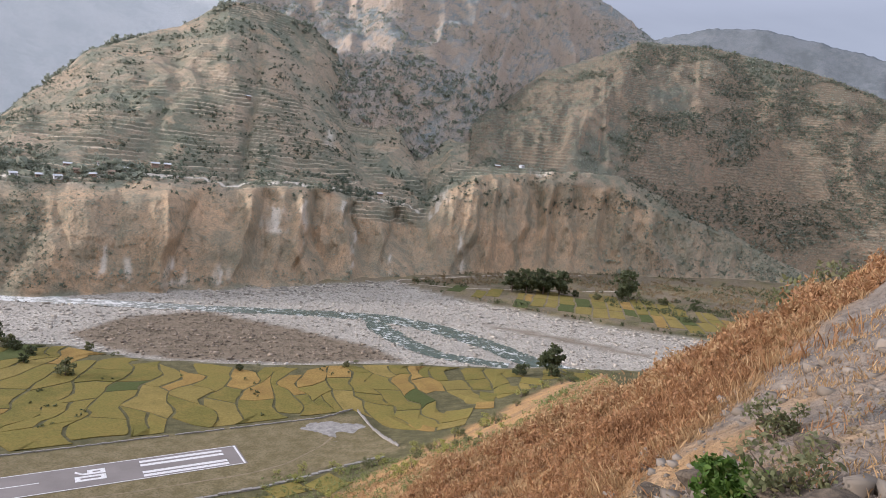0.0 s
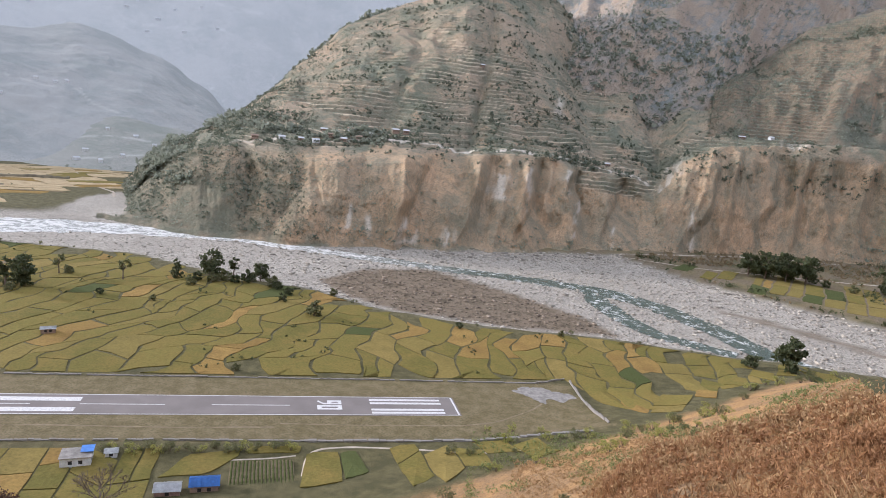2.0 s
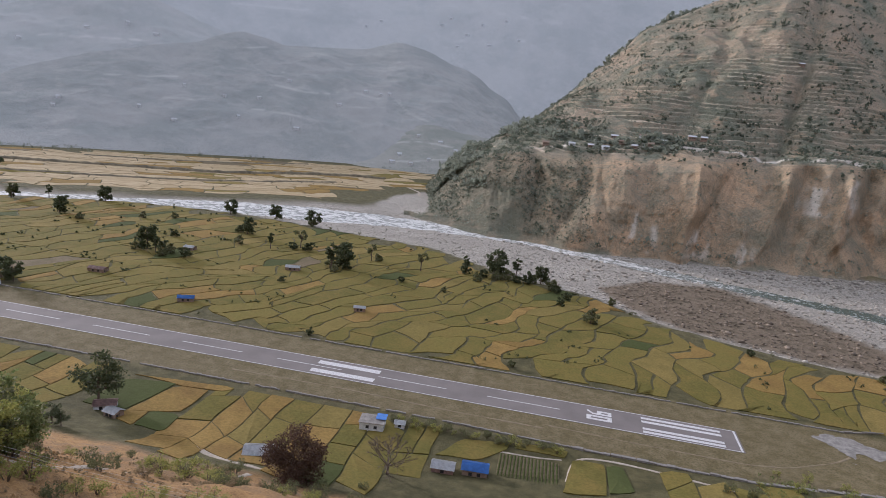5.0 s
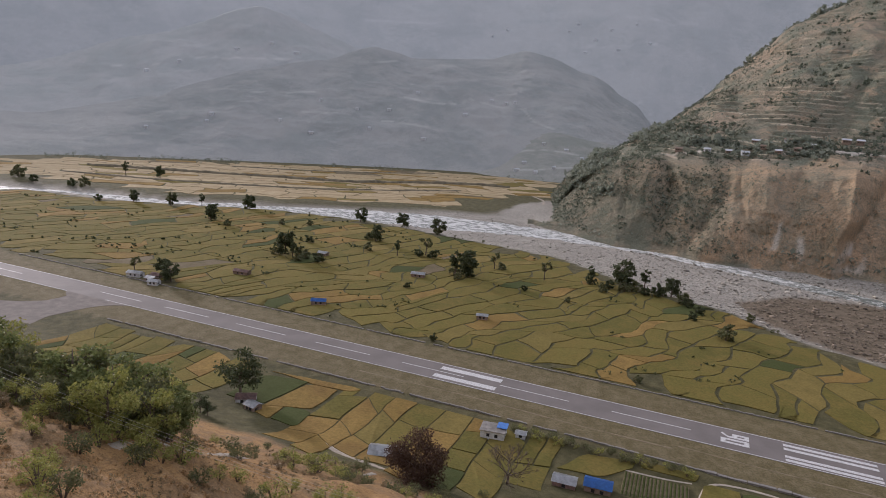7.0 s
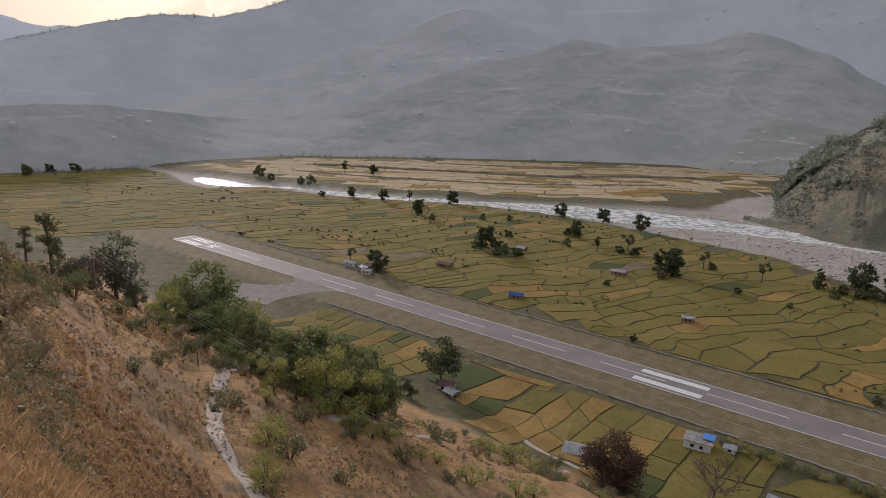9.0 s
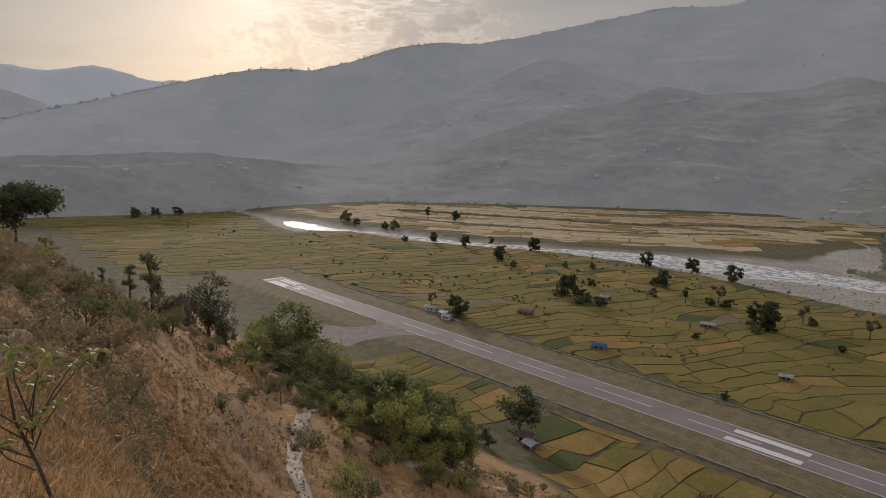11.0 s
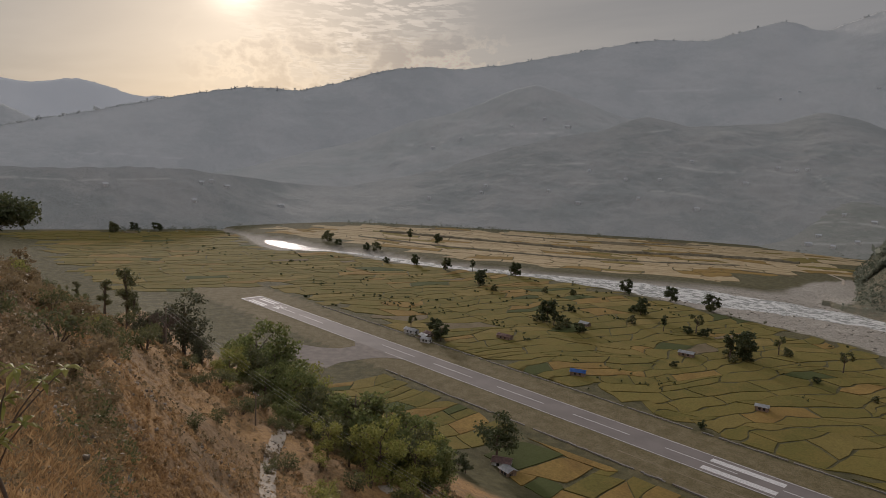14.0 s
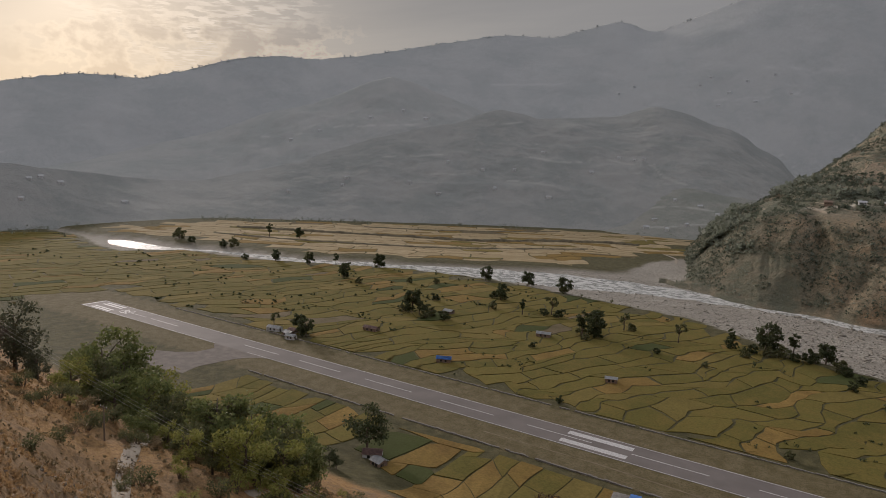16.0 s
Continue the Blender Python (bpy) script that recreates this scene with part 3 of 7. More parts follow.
    masks = {"shade_and_scrub": np.maximum(np.maximum(1.6 * shade, shaded_cuts), overgrown).T, "pale": np.clip(np.maximum(road, scar), 0, 1).T, "lip": lip.T, "riser": riser.T, "face": bare.T}
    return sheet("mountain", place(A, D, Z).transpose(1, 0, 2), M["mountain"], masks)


mountain = tagged(build_mountain(), "terraced mountain with an eroded river bluff", "mountain", kind="structure")


def eased(v, n):
    """A running mean that keeps the ends."""
    h = n // 2
    return np.convolve(np.concatenate([np.full(h, v[0]), v, np.full(h, v[-1])]), np.ones(n) / n, "valid")


def build_slope(name, az, foot_d, foot_z, crest_d, crest_el, mat, rows=160, back=400, spur=30, size=150, rough=7, terraces=0.0, bulge=0.0, seed=50, trees=2.5, roads=()):
    """A mountain side from a foot line up to a crest line and down behind."""
    t = np.concatenate([np.linspace(0, 1, rows), [1.03, 1.12, 1.4, 2.0]])[:, None]
    A = az[None] + 0 * t
    fd, cd = eased(foot_d(az), 25)[None], eased(crest_d(az), 25)[None]
    zc = rise_z(cd, eased(crest_el(az), 7)[None])
    zs = rise_z(cd, eased(eased(crest_el(az), 41), 31)[None])
    zc = zs + (zc - zs) * step(t, 0.45, 1.0)
    D = np.where(t <= 1, fd + (cd - fd) * t, cd + back * (t - 1))
    zf = eased(foot_z(az), 15)[None]
    Z = np.where(t <= 1, zf + (zc - zf) * (t + bulge * t * (1 - t)), zc - 0.6 * back * (t - 1))
    lat = np.radians(A) * (fd + cd) / 2
    win = step(t, 0.0, 0.25) * (1 - step(t, 0.75, 1.0)) * np.clip((zc - zf) / 170, 0.08, 1)
    Z = Z + win * (spur * (ridged(lat / size + 0.3 * fbm(lat / size, Z / size, 2, seed), Z / (3 * size), 3, seed + 1) - 0.6) + rough * fbm(lat / (size / 4), D / (size / 4), 4, seed + 2))
    Z = Z + step(t, 0.9, 1.0) * (1 - step(t, 1.0, 1.1)) * trees * fbm(lat / 14, D / 60, 3, seed + 3)
    if terraces:
        m = step(fbm(lat / 120, Z / 90, 3, seed + 4), -0.45, -0.15) * (1 - step(t, 0.95, 1.0)) * step(t, 0.02, 0.1)
        Z = Z + (2.0 * fbm(lat / 45, D / 70, 2, seed + 5)) * m
        f = Z / 5.5 - np.floor(Z / 5.5)
        Z = terraced(Z, 5.5, terraces * m)
        lip = m * step(f, 0.04, 0.12) * (1 - step(f, 0.46, 0.56)) * step(fbm(lat / 26, np.floor(Z / 5.5) * 3.3, 3, seed + 6), -0.1, 0.15)
    marks = {"lip": lip.T, "riser": (m * step(f, 0.56, 0.66)).T} if terraces else {}
    if roads:
        up = np.degrees(np.arctan2(Z - EYE[2], D))
        mark = 0 * Z
        for line in roads:
            a0, a1 = min(p[0] for p in line), max(p[0] for p in line)
            on = np.exp(-((up - lines(line)(A) - 0.12 * fbm(A, 0 * A, 3, seed + 7)) / 0.07) ** 2) * (A > a0) * (A < a1) * (t < 1)
            mark = np.maximum(mark, on * step(fbm(A * 1.5, 0 * A, 2, seed + 8), -0.5, 0.0))
        huts = step(vnoise(lat / 9, D / 9, seed + 9), 0.95, 0.97) * step(fbm(lat / 90, D / 120, 2, seed + 10), 0.1, 0.3) * (t < 0.8) * (A > -58)
        marks["road"] = np.maximum(0.65 * mark, 0.8 * huts).T
    return tagged(sheet(name, place(A, D, Z).transpose(1, 0, 2), mat, marks), kind="structure")


const = lambda v: (lambda a: np.full(np.shape(a), float(v)))
spur_el = lines([(33, 5.0), (36.9, 7.6), (39.6, 10.0), (44.1, 11.5), (47.1, 12.7), (52.4, 12.4), (58.6, 11.0), (62.4, 9.7), (65, 8.6), (76, 5)])
o = build_slope("mountain_spur", np.arange(34, 76, 0.15), lambda a: foot_dist(a) + np.interp(a, [34, 44, 80], [150, 112, 108]), lambda a: rise_z(foot_dist(a) + 128, cliff_el(a)) - 15,
                lambda a: np.interp(a, [34, 50, 80], [1350, 1700, 1780]), spur_el, M["spur"], rows=240, spur=44, size=130, rough=8, terraces=0.9, bulge=0.25, seed=60)
tagged(o, "wooded spur with dry terraces", "mountain")
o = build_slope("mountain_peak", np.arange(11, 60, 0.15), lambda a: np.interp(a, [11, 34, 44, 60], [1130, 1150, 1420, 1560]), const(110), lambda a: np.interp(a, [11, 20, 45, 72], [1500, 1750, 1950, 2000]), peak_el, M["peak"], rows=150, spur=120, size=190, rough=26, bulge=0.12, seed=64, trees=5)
tagged(o, "steep rocky peak with scrub behind the terraces", "mountain")
valley_edge = polar([(-1040, -260), (-1030, -150), (-1002, -33), (-968, 56), (-935, 165), (-950, 285), (-935, 445), (-801, 581), (-657, 713), (-421, 876), (-268, 902), (-120, 980), (100, 1100), (300, 1200)])
hump_el = lines([(-100, -2.2), (-75, -1.8), (-70.5, -1.55), (-67, -1.6), (-63.2, -1.95), (-59.2, -2.5), (-54, -2.6), (-47, -1.0), (-40, 1.4), (-35, 2.7), (-32.3, 3.15), (-30.4, 4.0), (-29, 4.45), (-27.2, 4.1), (-25.7, 3.7), (-22, 3.9), (-18.8, 4.15), (-16.4, 5.0), (-13.8, 4.45), (-11.7, 3.5), (-9.9, 3.1), (-8.4, 1.9), (-6.9, 1.2), (-5.6, -0.3), (-4, -1.5), (8, -2)])
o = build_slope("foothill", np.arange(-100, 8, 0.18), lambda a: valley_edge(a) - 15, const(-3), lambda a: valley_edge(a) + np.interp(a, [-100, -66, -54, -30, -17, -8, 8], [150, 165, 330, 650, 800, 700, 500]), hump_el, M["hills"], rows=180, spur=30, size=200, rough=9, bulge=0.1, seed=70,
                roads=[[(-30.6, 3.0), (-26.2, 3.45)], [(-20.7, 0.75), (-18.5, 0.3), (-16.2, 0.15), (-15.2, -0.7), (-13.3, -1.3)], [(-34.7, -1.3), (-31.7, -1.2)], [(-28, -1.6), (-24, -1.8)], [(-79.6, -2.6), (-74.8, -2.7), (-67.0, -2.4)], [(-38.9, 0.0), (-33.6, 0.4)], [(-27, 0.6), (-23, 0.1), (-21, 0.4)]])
tagged(o, "wooded foothills across the valley, haze in their colour", "hill")
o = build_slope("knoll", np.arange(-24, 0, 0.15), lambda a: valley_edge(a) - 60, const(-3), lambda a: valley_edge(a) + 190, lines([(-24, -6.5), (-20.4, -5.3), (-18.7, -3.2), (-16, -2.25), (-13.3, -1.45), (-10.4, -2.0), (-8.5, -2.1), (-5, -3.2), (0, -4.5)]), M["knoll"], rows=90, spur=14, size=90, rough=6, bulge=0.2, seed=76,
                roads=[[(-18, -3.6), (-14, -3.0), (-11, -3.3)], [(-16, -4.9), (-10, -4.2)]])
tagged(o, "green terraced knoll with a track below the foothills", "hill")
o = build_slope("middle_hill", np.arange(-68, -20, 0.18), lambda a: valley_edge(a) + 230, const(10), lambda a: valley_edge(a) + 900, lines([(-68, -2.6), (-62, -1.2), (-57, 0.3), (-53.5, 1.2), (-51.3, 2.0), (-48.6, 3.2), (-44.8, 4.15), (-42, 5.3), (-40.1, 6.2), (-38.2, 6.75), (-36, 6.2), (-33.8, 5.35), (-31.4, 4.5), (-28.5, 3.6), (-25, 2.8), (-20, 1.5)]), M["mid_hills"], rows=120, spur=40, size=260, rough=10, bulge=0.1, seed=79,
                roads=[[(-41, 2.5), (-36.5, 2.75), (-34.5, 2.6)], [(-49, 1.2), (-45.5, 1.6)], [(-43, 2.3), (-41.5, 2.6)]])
tagged(o, "paler hill behind the foothills, haze in its colour", "hill")
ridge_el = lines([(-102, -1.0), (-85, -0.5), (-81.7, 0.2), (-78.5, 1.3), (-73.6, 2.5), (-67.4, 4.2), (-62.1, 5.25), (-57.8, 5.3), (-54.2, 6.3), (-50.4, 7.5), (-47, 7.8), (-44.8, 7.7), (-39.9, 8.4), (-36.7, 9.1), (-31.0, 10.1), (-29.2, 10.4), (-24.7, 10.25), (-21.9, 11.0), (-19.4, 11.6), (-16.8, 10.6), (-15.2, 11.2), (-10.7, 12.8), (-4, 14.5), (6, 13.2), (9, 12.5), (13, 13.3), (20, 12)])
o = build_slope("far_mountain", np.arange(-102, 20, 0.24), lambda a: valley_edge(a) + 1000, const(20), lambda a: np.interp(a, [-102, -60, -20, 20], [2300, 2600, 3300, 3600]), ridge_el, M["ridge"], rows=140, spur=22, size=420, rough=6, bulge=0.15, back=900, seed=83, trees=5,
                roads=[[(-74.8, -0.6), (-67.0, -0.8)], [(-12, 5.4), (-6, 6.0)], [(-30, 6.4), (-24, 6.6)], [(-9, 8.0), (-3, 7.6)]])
tagged(o, "mountain ridge with blue-grey haze in its colour", "mountain")
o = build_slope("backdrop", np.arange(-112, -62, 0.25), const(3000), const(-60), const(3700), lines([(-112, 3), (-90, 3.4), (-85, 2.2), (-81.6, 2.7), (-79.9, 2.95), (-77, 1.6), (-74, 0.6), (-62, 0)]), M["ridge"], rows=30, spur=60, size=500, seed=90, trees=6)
tagged(o, "distant hill, pale with haze in its colour", "hill")
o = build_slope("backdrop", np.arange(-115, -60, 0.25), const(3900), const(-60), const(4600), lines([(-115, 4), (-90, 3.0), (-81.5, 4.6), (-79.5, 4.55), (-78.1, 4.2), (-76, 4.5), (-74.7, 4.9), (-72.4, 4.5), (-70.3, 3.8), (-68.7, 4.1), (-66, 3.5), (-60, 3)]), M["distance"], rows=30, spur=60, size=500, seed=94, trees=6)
tagged(o, "farthest hills, palest with haze in their colour", "hill")
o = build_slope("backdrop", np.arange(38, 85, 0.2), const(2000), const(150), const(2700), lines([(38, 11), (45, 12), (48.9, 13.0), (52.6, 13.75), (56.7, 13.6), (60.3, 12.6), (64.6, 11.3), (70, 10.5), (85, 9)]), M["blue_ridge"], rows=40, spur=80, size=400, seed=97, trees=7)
tagged(o, "distant wooded ridge behind the spur", "mountain")




# ---- parts ----
def put_mesh(name, bm, mat, smooth=False):
    me = bpy.data.meshes.new(name)
    bm.normal_update()
    bm.to_mesh(me)
    bm.free()
    for p in me.polygons:
        p.use_smooth = smooth
    for m in mat if isinstance(mat, (list, tuple)) else [mat]:
        me.materials.append(m)
    return me


def part(name, bm, mat, parent, label="", smooth=False):
    ob = new(name, put_mesh(name, bm, mat, smooth))
    ob.parent = parent
    return tagged(ob, label) if label else ob


def raw(name, verts, faces, mat, parent=None, smooth=False):
    me = bpy.data.meshes.new(name)
    me.from_pydata([tuple(map(float, v)) for v in verts], [], [tuple(map(int, f)) for f in faces])
    for m in mat if isinstance(mat, (list, tuple)) else [mat]:
        me.materials.append(m)
    if smooth:
        me.polygons.foreach_set("use_smooth", np.ones(len(me.polygons), bool))
    ob = new(name, me)
    if parent:
        ob.parent = parent
    return ob


def box(bm, x0, x1, y0, y1, z0, z1, bevel=0.0):
    made = bmesh.ops.create_cube(bm, size=1, matrix=Matrix.Translation(((x0 + x1) / 2, (y0 + y1) / 2, (z0 + z1) / 2)) @ Matrix.Diagonal((x1 - x0, y1 - y0, z1 - z0, 1)))
    if bevel:
        edges = list({e for v in made["verts"] for e in v.link_edges})
        bmesh.ops.bevel(bm, geom=edges, offset=bevel, segments=1, affect="EDGES")
    return made["verts"]


def boxed(*dims, bevel=0.0):
    bm = bmesh.new()
    box(bm, *dims, bevel=bevel)
    return bm


def gz(x, y):
    return float(ground_z(np.array(float(x)), np.array(float(y)))[0])


def base(name, m, label, category, group="", kind=""):
    ob = new(name)
    ob.matrix_world = m
    return tagged(ob, label, category, group, kind)


def plain(name, rgb, rough=0.85, vary=0.25, scale=0.8, **extra):
    def make(n, co):
        f, b = n.noise(co, scale * 6, 5, 0.7), n.noise(co, scale, 4, 0.6)
        c = n.mix(n.ramp(b, 0.35, 0.65), tuple(v * (1 - vary) for v in rgb), tuple(min(0.95, v * (1 + vary * 0.5)) for v in rgb))
        return n.mix(n.ramp(f, 0.3, 0.6), n.mix(vary, c, (0.08, 0.07, 0.06)), c), f, 0.02, None, extra
    return material(name, make, rough)


M["concrete"] = plain("weathered_concrete", (0.28, 0.26, 0.235), 0.9, 0.35, 0.4)
M["stone"] = plain("grey_stone", (0.27, 0.25, 0.22), 0.9, 0.4, 0.5)
M["dust"] = plain("pale_dust_path", (0.43, 0.37, 0.295), 0.95, 0.25, 0.3)
M["apron"] = plain("apron_gravel", (0.23, 0.20, 0.175), 0.95, 0.2, 0.2)
M["track"] = plain("worn_turf_track", (0.24, 0.19, 0.12), 0.95, 0.25, 0.3)
M["white_wall"] = plain("whitewashed_wall", (0.74, 0.75, 0.76), 0.85, 0.18)
M["blue_tin"] = plain("blue_tin", (0.07, 0.20, 0.55), 0.45, 0.2)
M["grey_tin"] = plain("grey_tin", (0.55, 0.56, 0.57), 0.4, 0.2, 0.8, Metallic=0.3)
M["rust_tin"] = plain("rusty_tin", (0.34, 0.22, 0.19), 0.6, 0.35)
M["mud_wall"] = plain("mud_plaster", (0.34, 0.25, 0.19), 0.95, 0.3)
M["dark_glass"] = plain("dark_opening", (0.03, 0.03, 0.035), 0.3, 0.1)
M["timber"] = plain("weathered_timber", (0.20, 0.15, 0.11), 0.85, 0.3)
M["wire"] = plain("dull_wire", (0.5, 0.47, 0.42), 0.4, 0.1)

# ---- airfield ----
runway = tagged(part("runway", boxed(-477, 62, 0, 18, -0.3, 0.10), M["tar"], None), "grey asphalt runway with worn white markings", "runway", kind="structure")


def mark(x0, x1, y0, y1):
    return part("runway_marking", boxed(x0, x1, y0, y1, 0.10, 0.116), M["paint"], runway)


for y in (1.7, 4.5, 10.6, 13.8):
    mark(25.5, 55.5, y, y + 1.75)
    mark(-468, -445, y, y + 1.75)
for y in (2.6, 11.6):
    mark(-111, -83, y, y + 3.4)
for x in (-6.5, -53, -99, -145, -191, -238, -284, -377, -412):
    mark(x - 29.5, x, 8.72, 9.22)
mark(-300, 61.4, 0.25, 0.65), mark(-476, -329, 0.25, 0.65), mark(-476, 61.4, 17.35, 17.75)
mark(60.6, 61.4, 0.65, 17.35), mark(-476, -474.6, 0.65, 17.35)


def number(text, x, y, turn, long, wide):
    cu = bpy.data.curves.new("runway_number", "FONT")
    cu.body, cu.align_x, cu.align_y = text, "CENTER", "CENTER"
    tmp = bpy.data.objects.new("runway_number", cu)
    scene.collection.objects.link(tmp)
    me = bpy.data.meshes.new_from_object(tmp.evaluated_get(bpy.context.evaluated_depsgraph_get()))
    bpy.data.objects.remove(tmp)
    co = np.array([v.co for v in me.vertices])
    span = co.max(0) - co.min(0)
    mid = (co.max(0) + co.min(0)) / 2
    for v in me.vertices:
        v.co = ((v.co.x - mid[0]) / span[0] * wide, (v.co.y - mid[1]) / span[1] * long, 0)
    me.materials.append(M["paint"])
    ob = new("runway_number", me)
    ob.parent = runway
    ob.matrix_world = pose(x, y, 0.121, 0, 0, turn)


def stroke(*corners):
    bm = bmesh.new()
    top, low = [bm.verts.new((x, y, 0.116)) for x, y in corners], [bm.verts.new((x, y, 0.10)) for x, y in corners]
    bm.faces.new(top)
    for i in range(len(top)):
        j = (i + 1) % len(top)
        bm.faces.new((top[j], top[i], low[i], low[j]))
    bmesh.ops.recalc_face_normals(bm, faces=bm.faces[:])
    return part("runway_number", bm, M["paint"], runway)


def slab(x0, x1, y0, y1):
    return stroke((x0, y0), (x1, y0), (x1, y1), (x0, y1))


# 0 and 6, read from the runway's end
slab(4.1, 13.9, 5.2, 6.6), slab(4.1, 13.9, 7.9, 9.3), slab(4.1, 5.8, 6.61, 7.89), slab(12.2, 13.9, 6.61, 7.89)
slab(6.6, 13.9, 10.2, 11.5), slab(8.2, 13.9, 12.6, 13.9), slab(8.2, 9.9, 11.51, 12.59), slab(12.4, 13.9, 11.51, 12.59)
stroke((4.1, 12.9), (6.59, 10.2), (6.59, 11.6), (4.6, 13.9))
number("24", -434, 9.0, -90, 9.0, 8.5)


def blob(name, pts, z, mat, label="", category="", parent=None, thick=0.08, n=64, wob=0.6, seed=1, kind="structure"):
    """A smooth flat patch with an uneven edge."""
    p = np.array(pts, float)
    q = np.vstack([p, p[:1]])
    s = np.concatenate([[0], np.cumsum(np.hypot(*np.diff(q, axis=0).T))])
    t = np.linspace(0, s[-1], n, endpoint=False)
    x, y = np.interp(t, s, q[:, 0]), np.interp(t, s, q[:, 1])
    x, y = x + wob * fbm(t / 3.5, 0 * t, 3, seed), y + wob * fbm(t / 3.5, 0 * t + 9, 3, seed)
    top = [(a, b, z) for a, b in zip(x, y)]
    bot = [(a, b, z - thick) for a, b in zip(x, y)]
    faces = [tuple(range(n))] + [(i, i + n, (i + 1) % n + n, (i + 1) % n) for i in range(n)]
    if np.sum(x * np.roll(y, -1) - y * np.roll(x, -1)) < 0:
        faces = [f[::-1] for f in faces]
    ob = raw(name, top + bot, faces, mat, parent)
    return tagged(ob, label, category, kind=kind) if not parent else ob


blob("apron", [(-282, 0.5), (-290, -4), (-296, -12), (-298, -22), (-300, -34), (-295, -48), (-297, -62), (-345, -62), (-351, -37), (-344, -31), (-330, -25), (-322, -17), (-321, -6), (-330, 0.5)], 0.09, M["apron"], "dusty grey gravel apron and taxiway", "apron", wob=0.8)
blob("concrete_patch", [(92, 27), (99, 31), (108, 29), (118, 24), (121, 18), (113, 14), (108, 17), (104, 13), (99, 16), (96, 22)], 0.09, M["concrete"], "broken pale concrete patch in the turf", "patch", wob=2.6, seed=4)
blob("concrete_patch", [(112, 8), (119, 9), (120, 4), (114, 3)], 0.09, M["concrete"], "small pale concrete patch in the turf", "patch", wob=1.5, seed=5)
blob("concrete_patch", [(101, 8), (105, 7), (107, 3), (103, 5)], 0.09, M["concrete"], "small pale concrete patch in the turf", "patch", wob=1.5, seed=6)


def ribbon(name, pts, width, lift, mat, label, category, step_m=2.0, wob=0.5, seed=1, kind="structure"):
    """A path or ditch laid over the ground."""
    p = np.array(pts, float)
    s = np.concatenate([[0], np.cumsum(np.hypot(*np.diff(p, axis=0).T))])
    t = np.arange(0, s[-1], step_m)
    x, y = np.interp(t, s, p[:, 0]), np.interp(t, s, p[:, 1])
    k = np.ones(5) / 5
    if len(x) > 8:
        x[2:-2], y[2:-2] = np.convolve(x, k, "valid"), np.convolve(y, k, "valid")
    dx, dy = np.gradient(x), np.gradient(y)
    l = np.hypot(dx, dy)
    w = width * (1 + wob * fbm(t / 9, 0 * t, 3, seed))
    across = np.array([-0.55, -0.5, -0.2, 0.2, 0.5, 0.55])
    X, Y = x[:, None] - (dy / l * w)[:, None] * across, y[:, None] + (dx / l * w)[:, None] * across
    Z = ground_z(X, Y)[0] + lift * np.array([-3, 1, 1, 1, 1, -3])
    return tagged(sheet(name, np.stack([X, Y, Z], -1)[:, ::-1], mat), label, category, kind=kind)


def low_wall(name, pts, height, width, label, mat, piece=3.4, keep=0.75, seed=3):
    """A broken line of wall pieces, each its own block."""
    rnd = random.Random(seed)
    p = np.array(pts, float)
    s = np.concatenate([[0], np.cumsum(np.hypot(*np.diff(p, axis=0).T))])
    wall = base(name, Matrix.Identity(4), label, "wall", kind="structure")
    t, shared, bits = 0.0, [], 0
    for k in range(5):
        bm = bmesh.new()
        box(bm, -0.5, 0.5, -0.5, 0.5, -0.3, 1.0, bevel=0.06)
        for v in bm.verts:
            v.co += Vector((rnd.uniform(-1, 1), rnd.uniform(-1, 1), rnd.uniform(-1, 1))) * 0.05
        shared.append(put_mesh("wall_block", bm, mat))
    while t < s[-1]:
        l = piece * rnd.uniform(0.6, 1.3)
        if rnd.random() < keep and bits < 290:
            x, y = np.interp(t + l / 2, s, p[:, 0]), np.interp(t + l / 2, s, p[:, 1])
            x2, y2 = np.interp(t + l, s, p[:, 0]), np.interp(t + l, s, p[:, 1])
            ob = new("wall_block", rnd.choice(shared))
            ob.parent = wall
            ob.matrix_world = pose(x, y + rnd.uniform(-0.2, 0.2), gz(x, y), 0, 0, math.degrees(math.atan2(y2 - y, x2 - x))) @ Matrix.Diagonal((l * 0.96, width * rnd.uniform(0.8, 1.2), height * rnd.uniform(0.6, 1.2), 1))
            bits += 1
        t += l
    return wall


low_wall("boundary_wall", [(-420, 37.5), (-217, 37.8), (-72, 37.2), (20, 36.8), (107, 35.5)], 0.45, 0.8, "broken low stone drain wall along the airfield", M["stone"], 2.1, 0.95, 3)
low_wall("boundary_wall", [(-275, -20), (-178, -19.6), (-57, -19.2), (0, -21)], 0.5, 0.9, "broken low stone wall along the airfield", M["stone"], 2.2, 0.93, 5)
low_wall("boundary_wall", [(0, -21.2), (35, -21.6), (58, -22.8), (106, -23.4)], 0.6, 1.3, "pale concrete drain wall along the airfield", M["concrete"], 4.0, 0.97, 7)
low_wall("end_wall", [(125.5, 38), (123, 20), (119.5, -14)], 1.1, 0.6, "pale concrete wall behind the runway end", M["concrete"], 4.5, 1.0, 9)
low_wall("boundary_wall", [(107, 35.5), (124, 41)], 0.7, 0.7, "stub of grey stone wall at the field corner", M["stone"], 2.0, 0.9, 11)
ribbon("footpath", [(-2, -46), (-1, -34), (2, -27), (14, -25.5), (28, -27), (45, -31), (62, -36), (80, -38)], 1.3, 0.06, M["dust"], "pale footpath along the paddies", "path")
ribbon("footpath", [(-30, -34), (-12, -33), (-3, -31)], 0.9, 0.06, M["dust"], "pale footpath to the houses", "path")
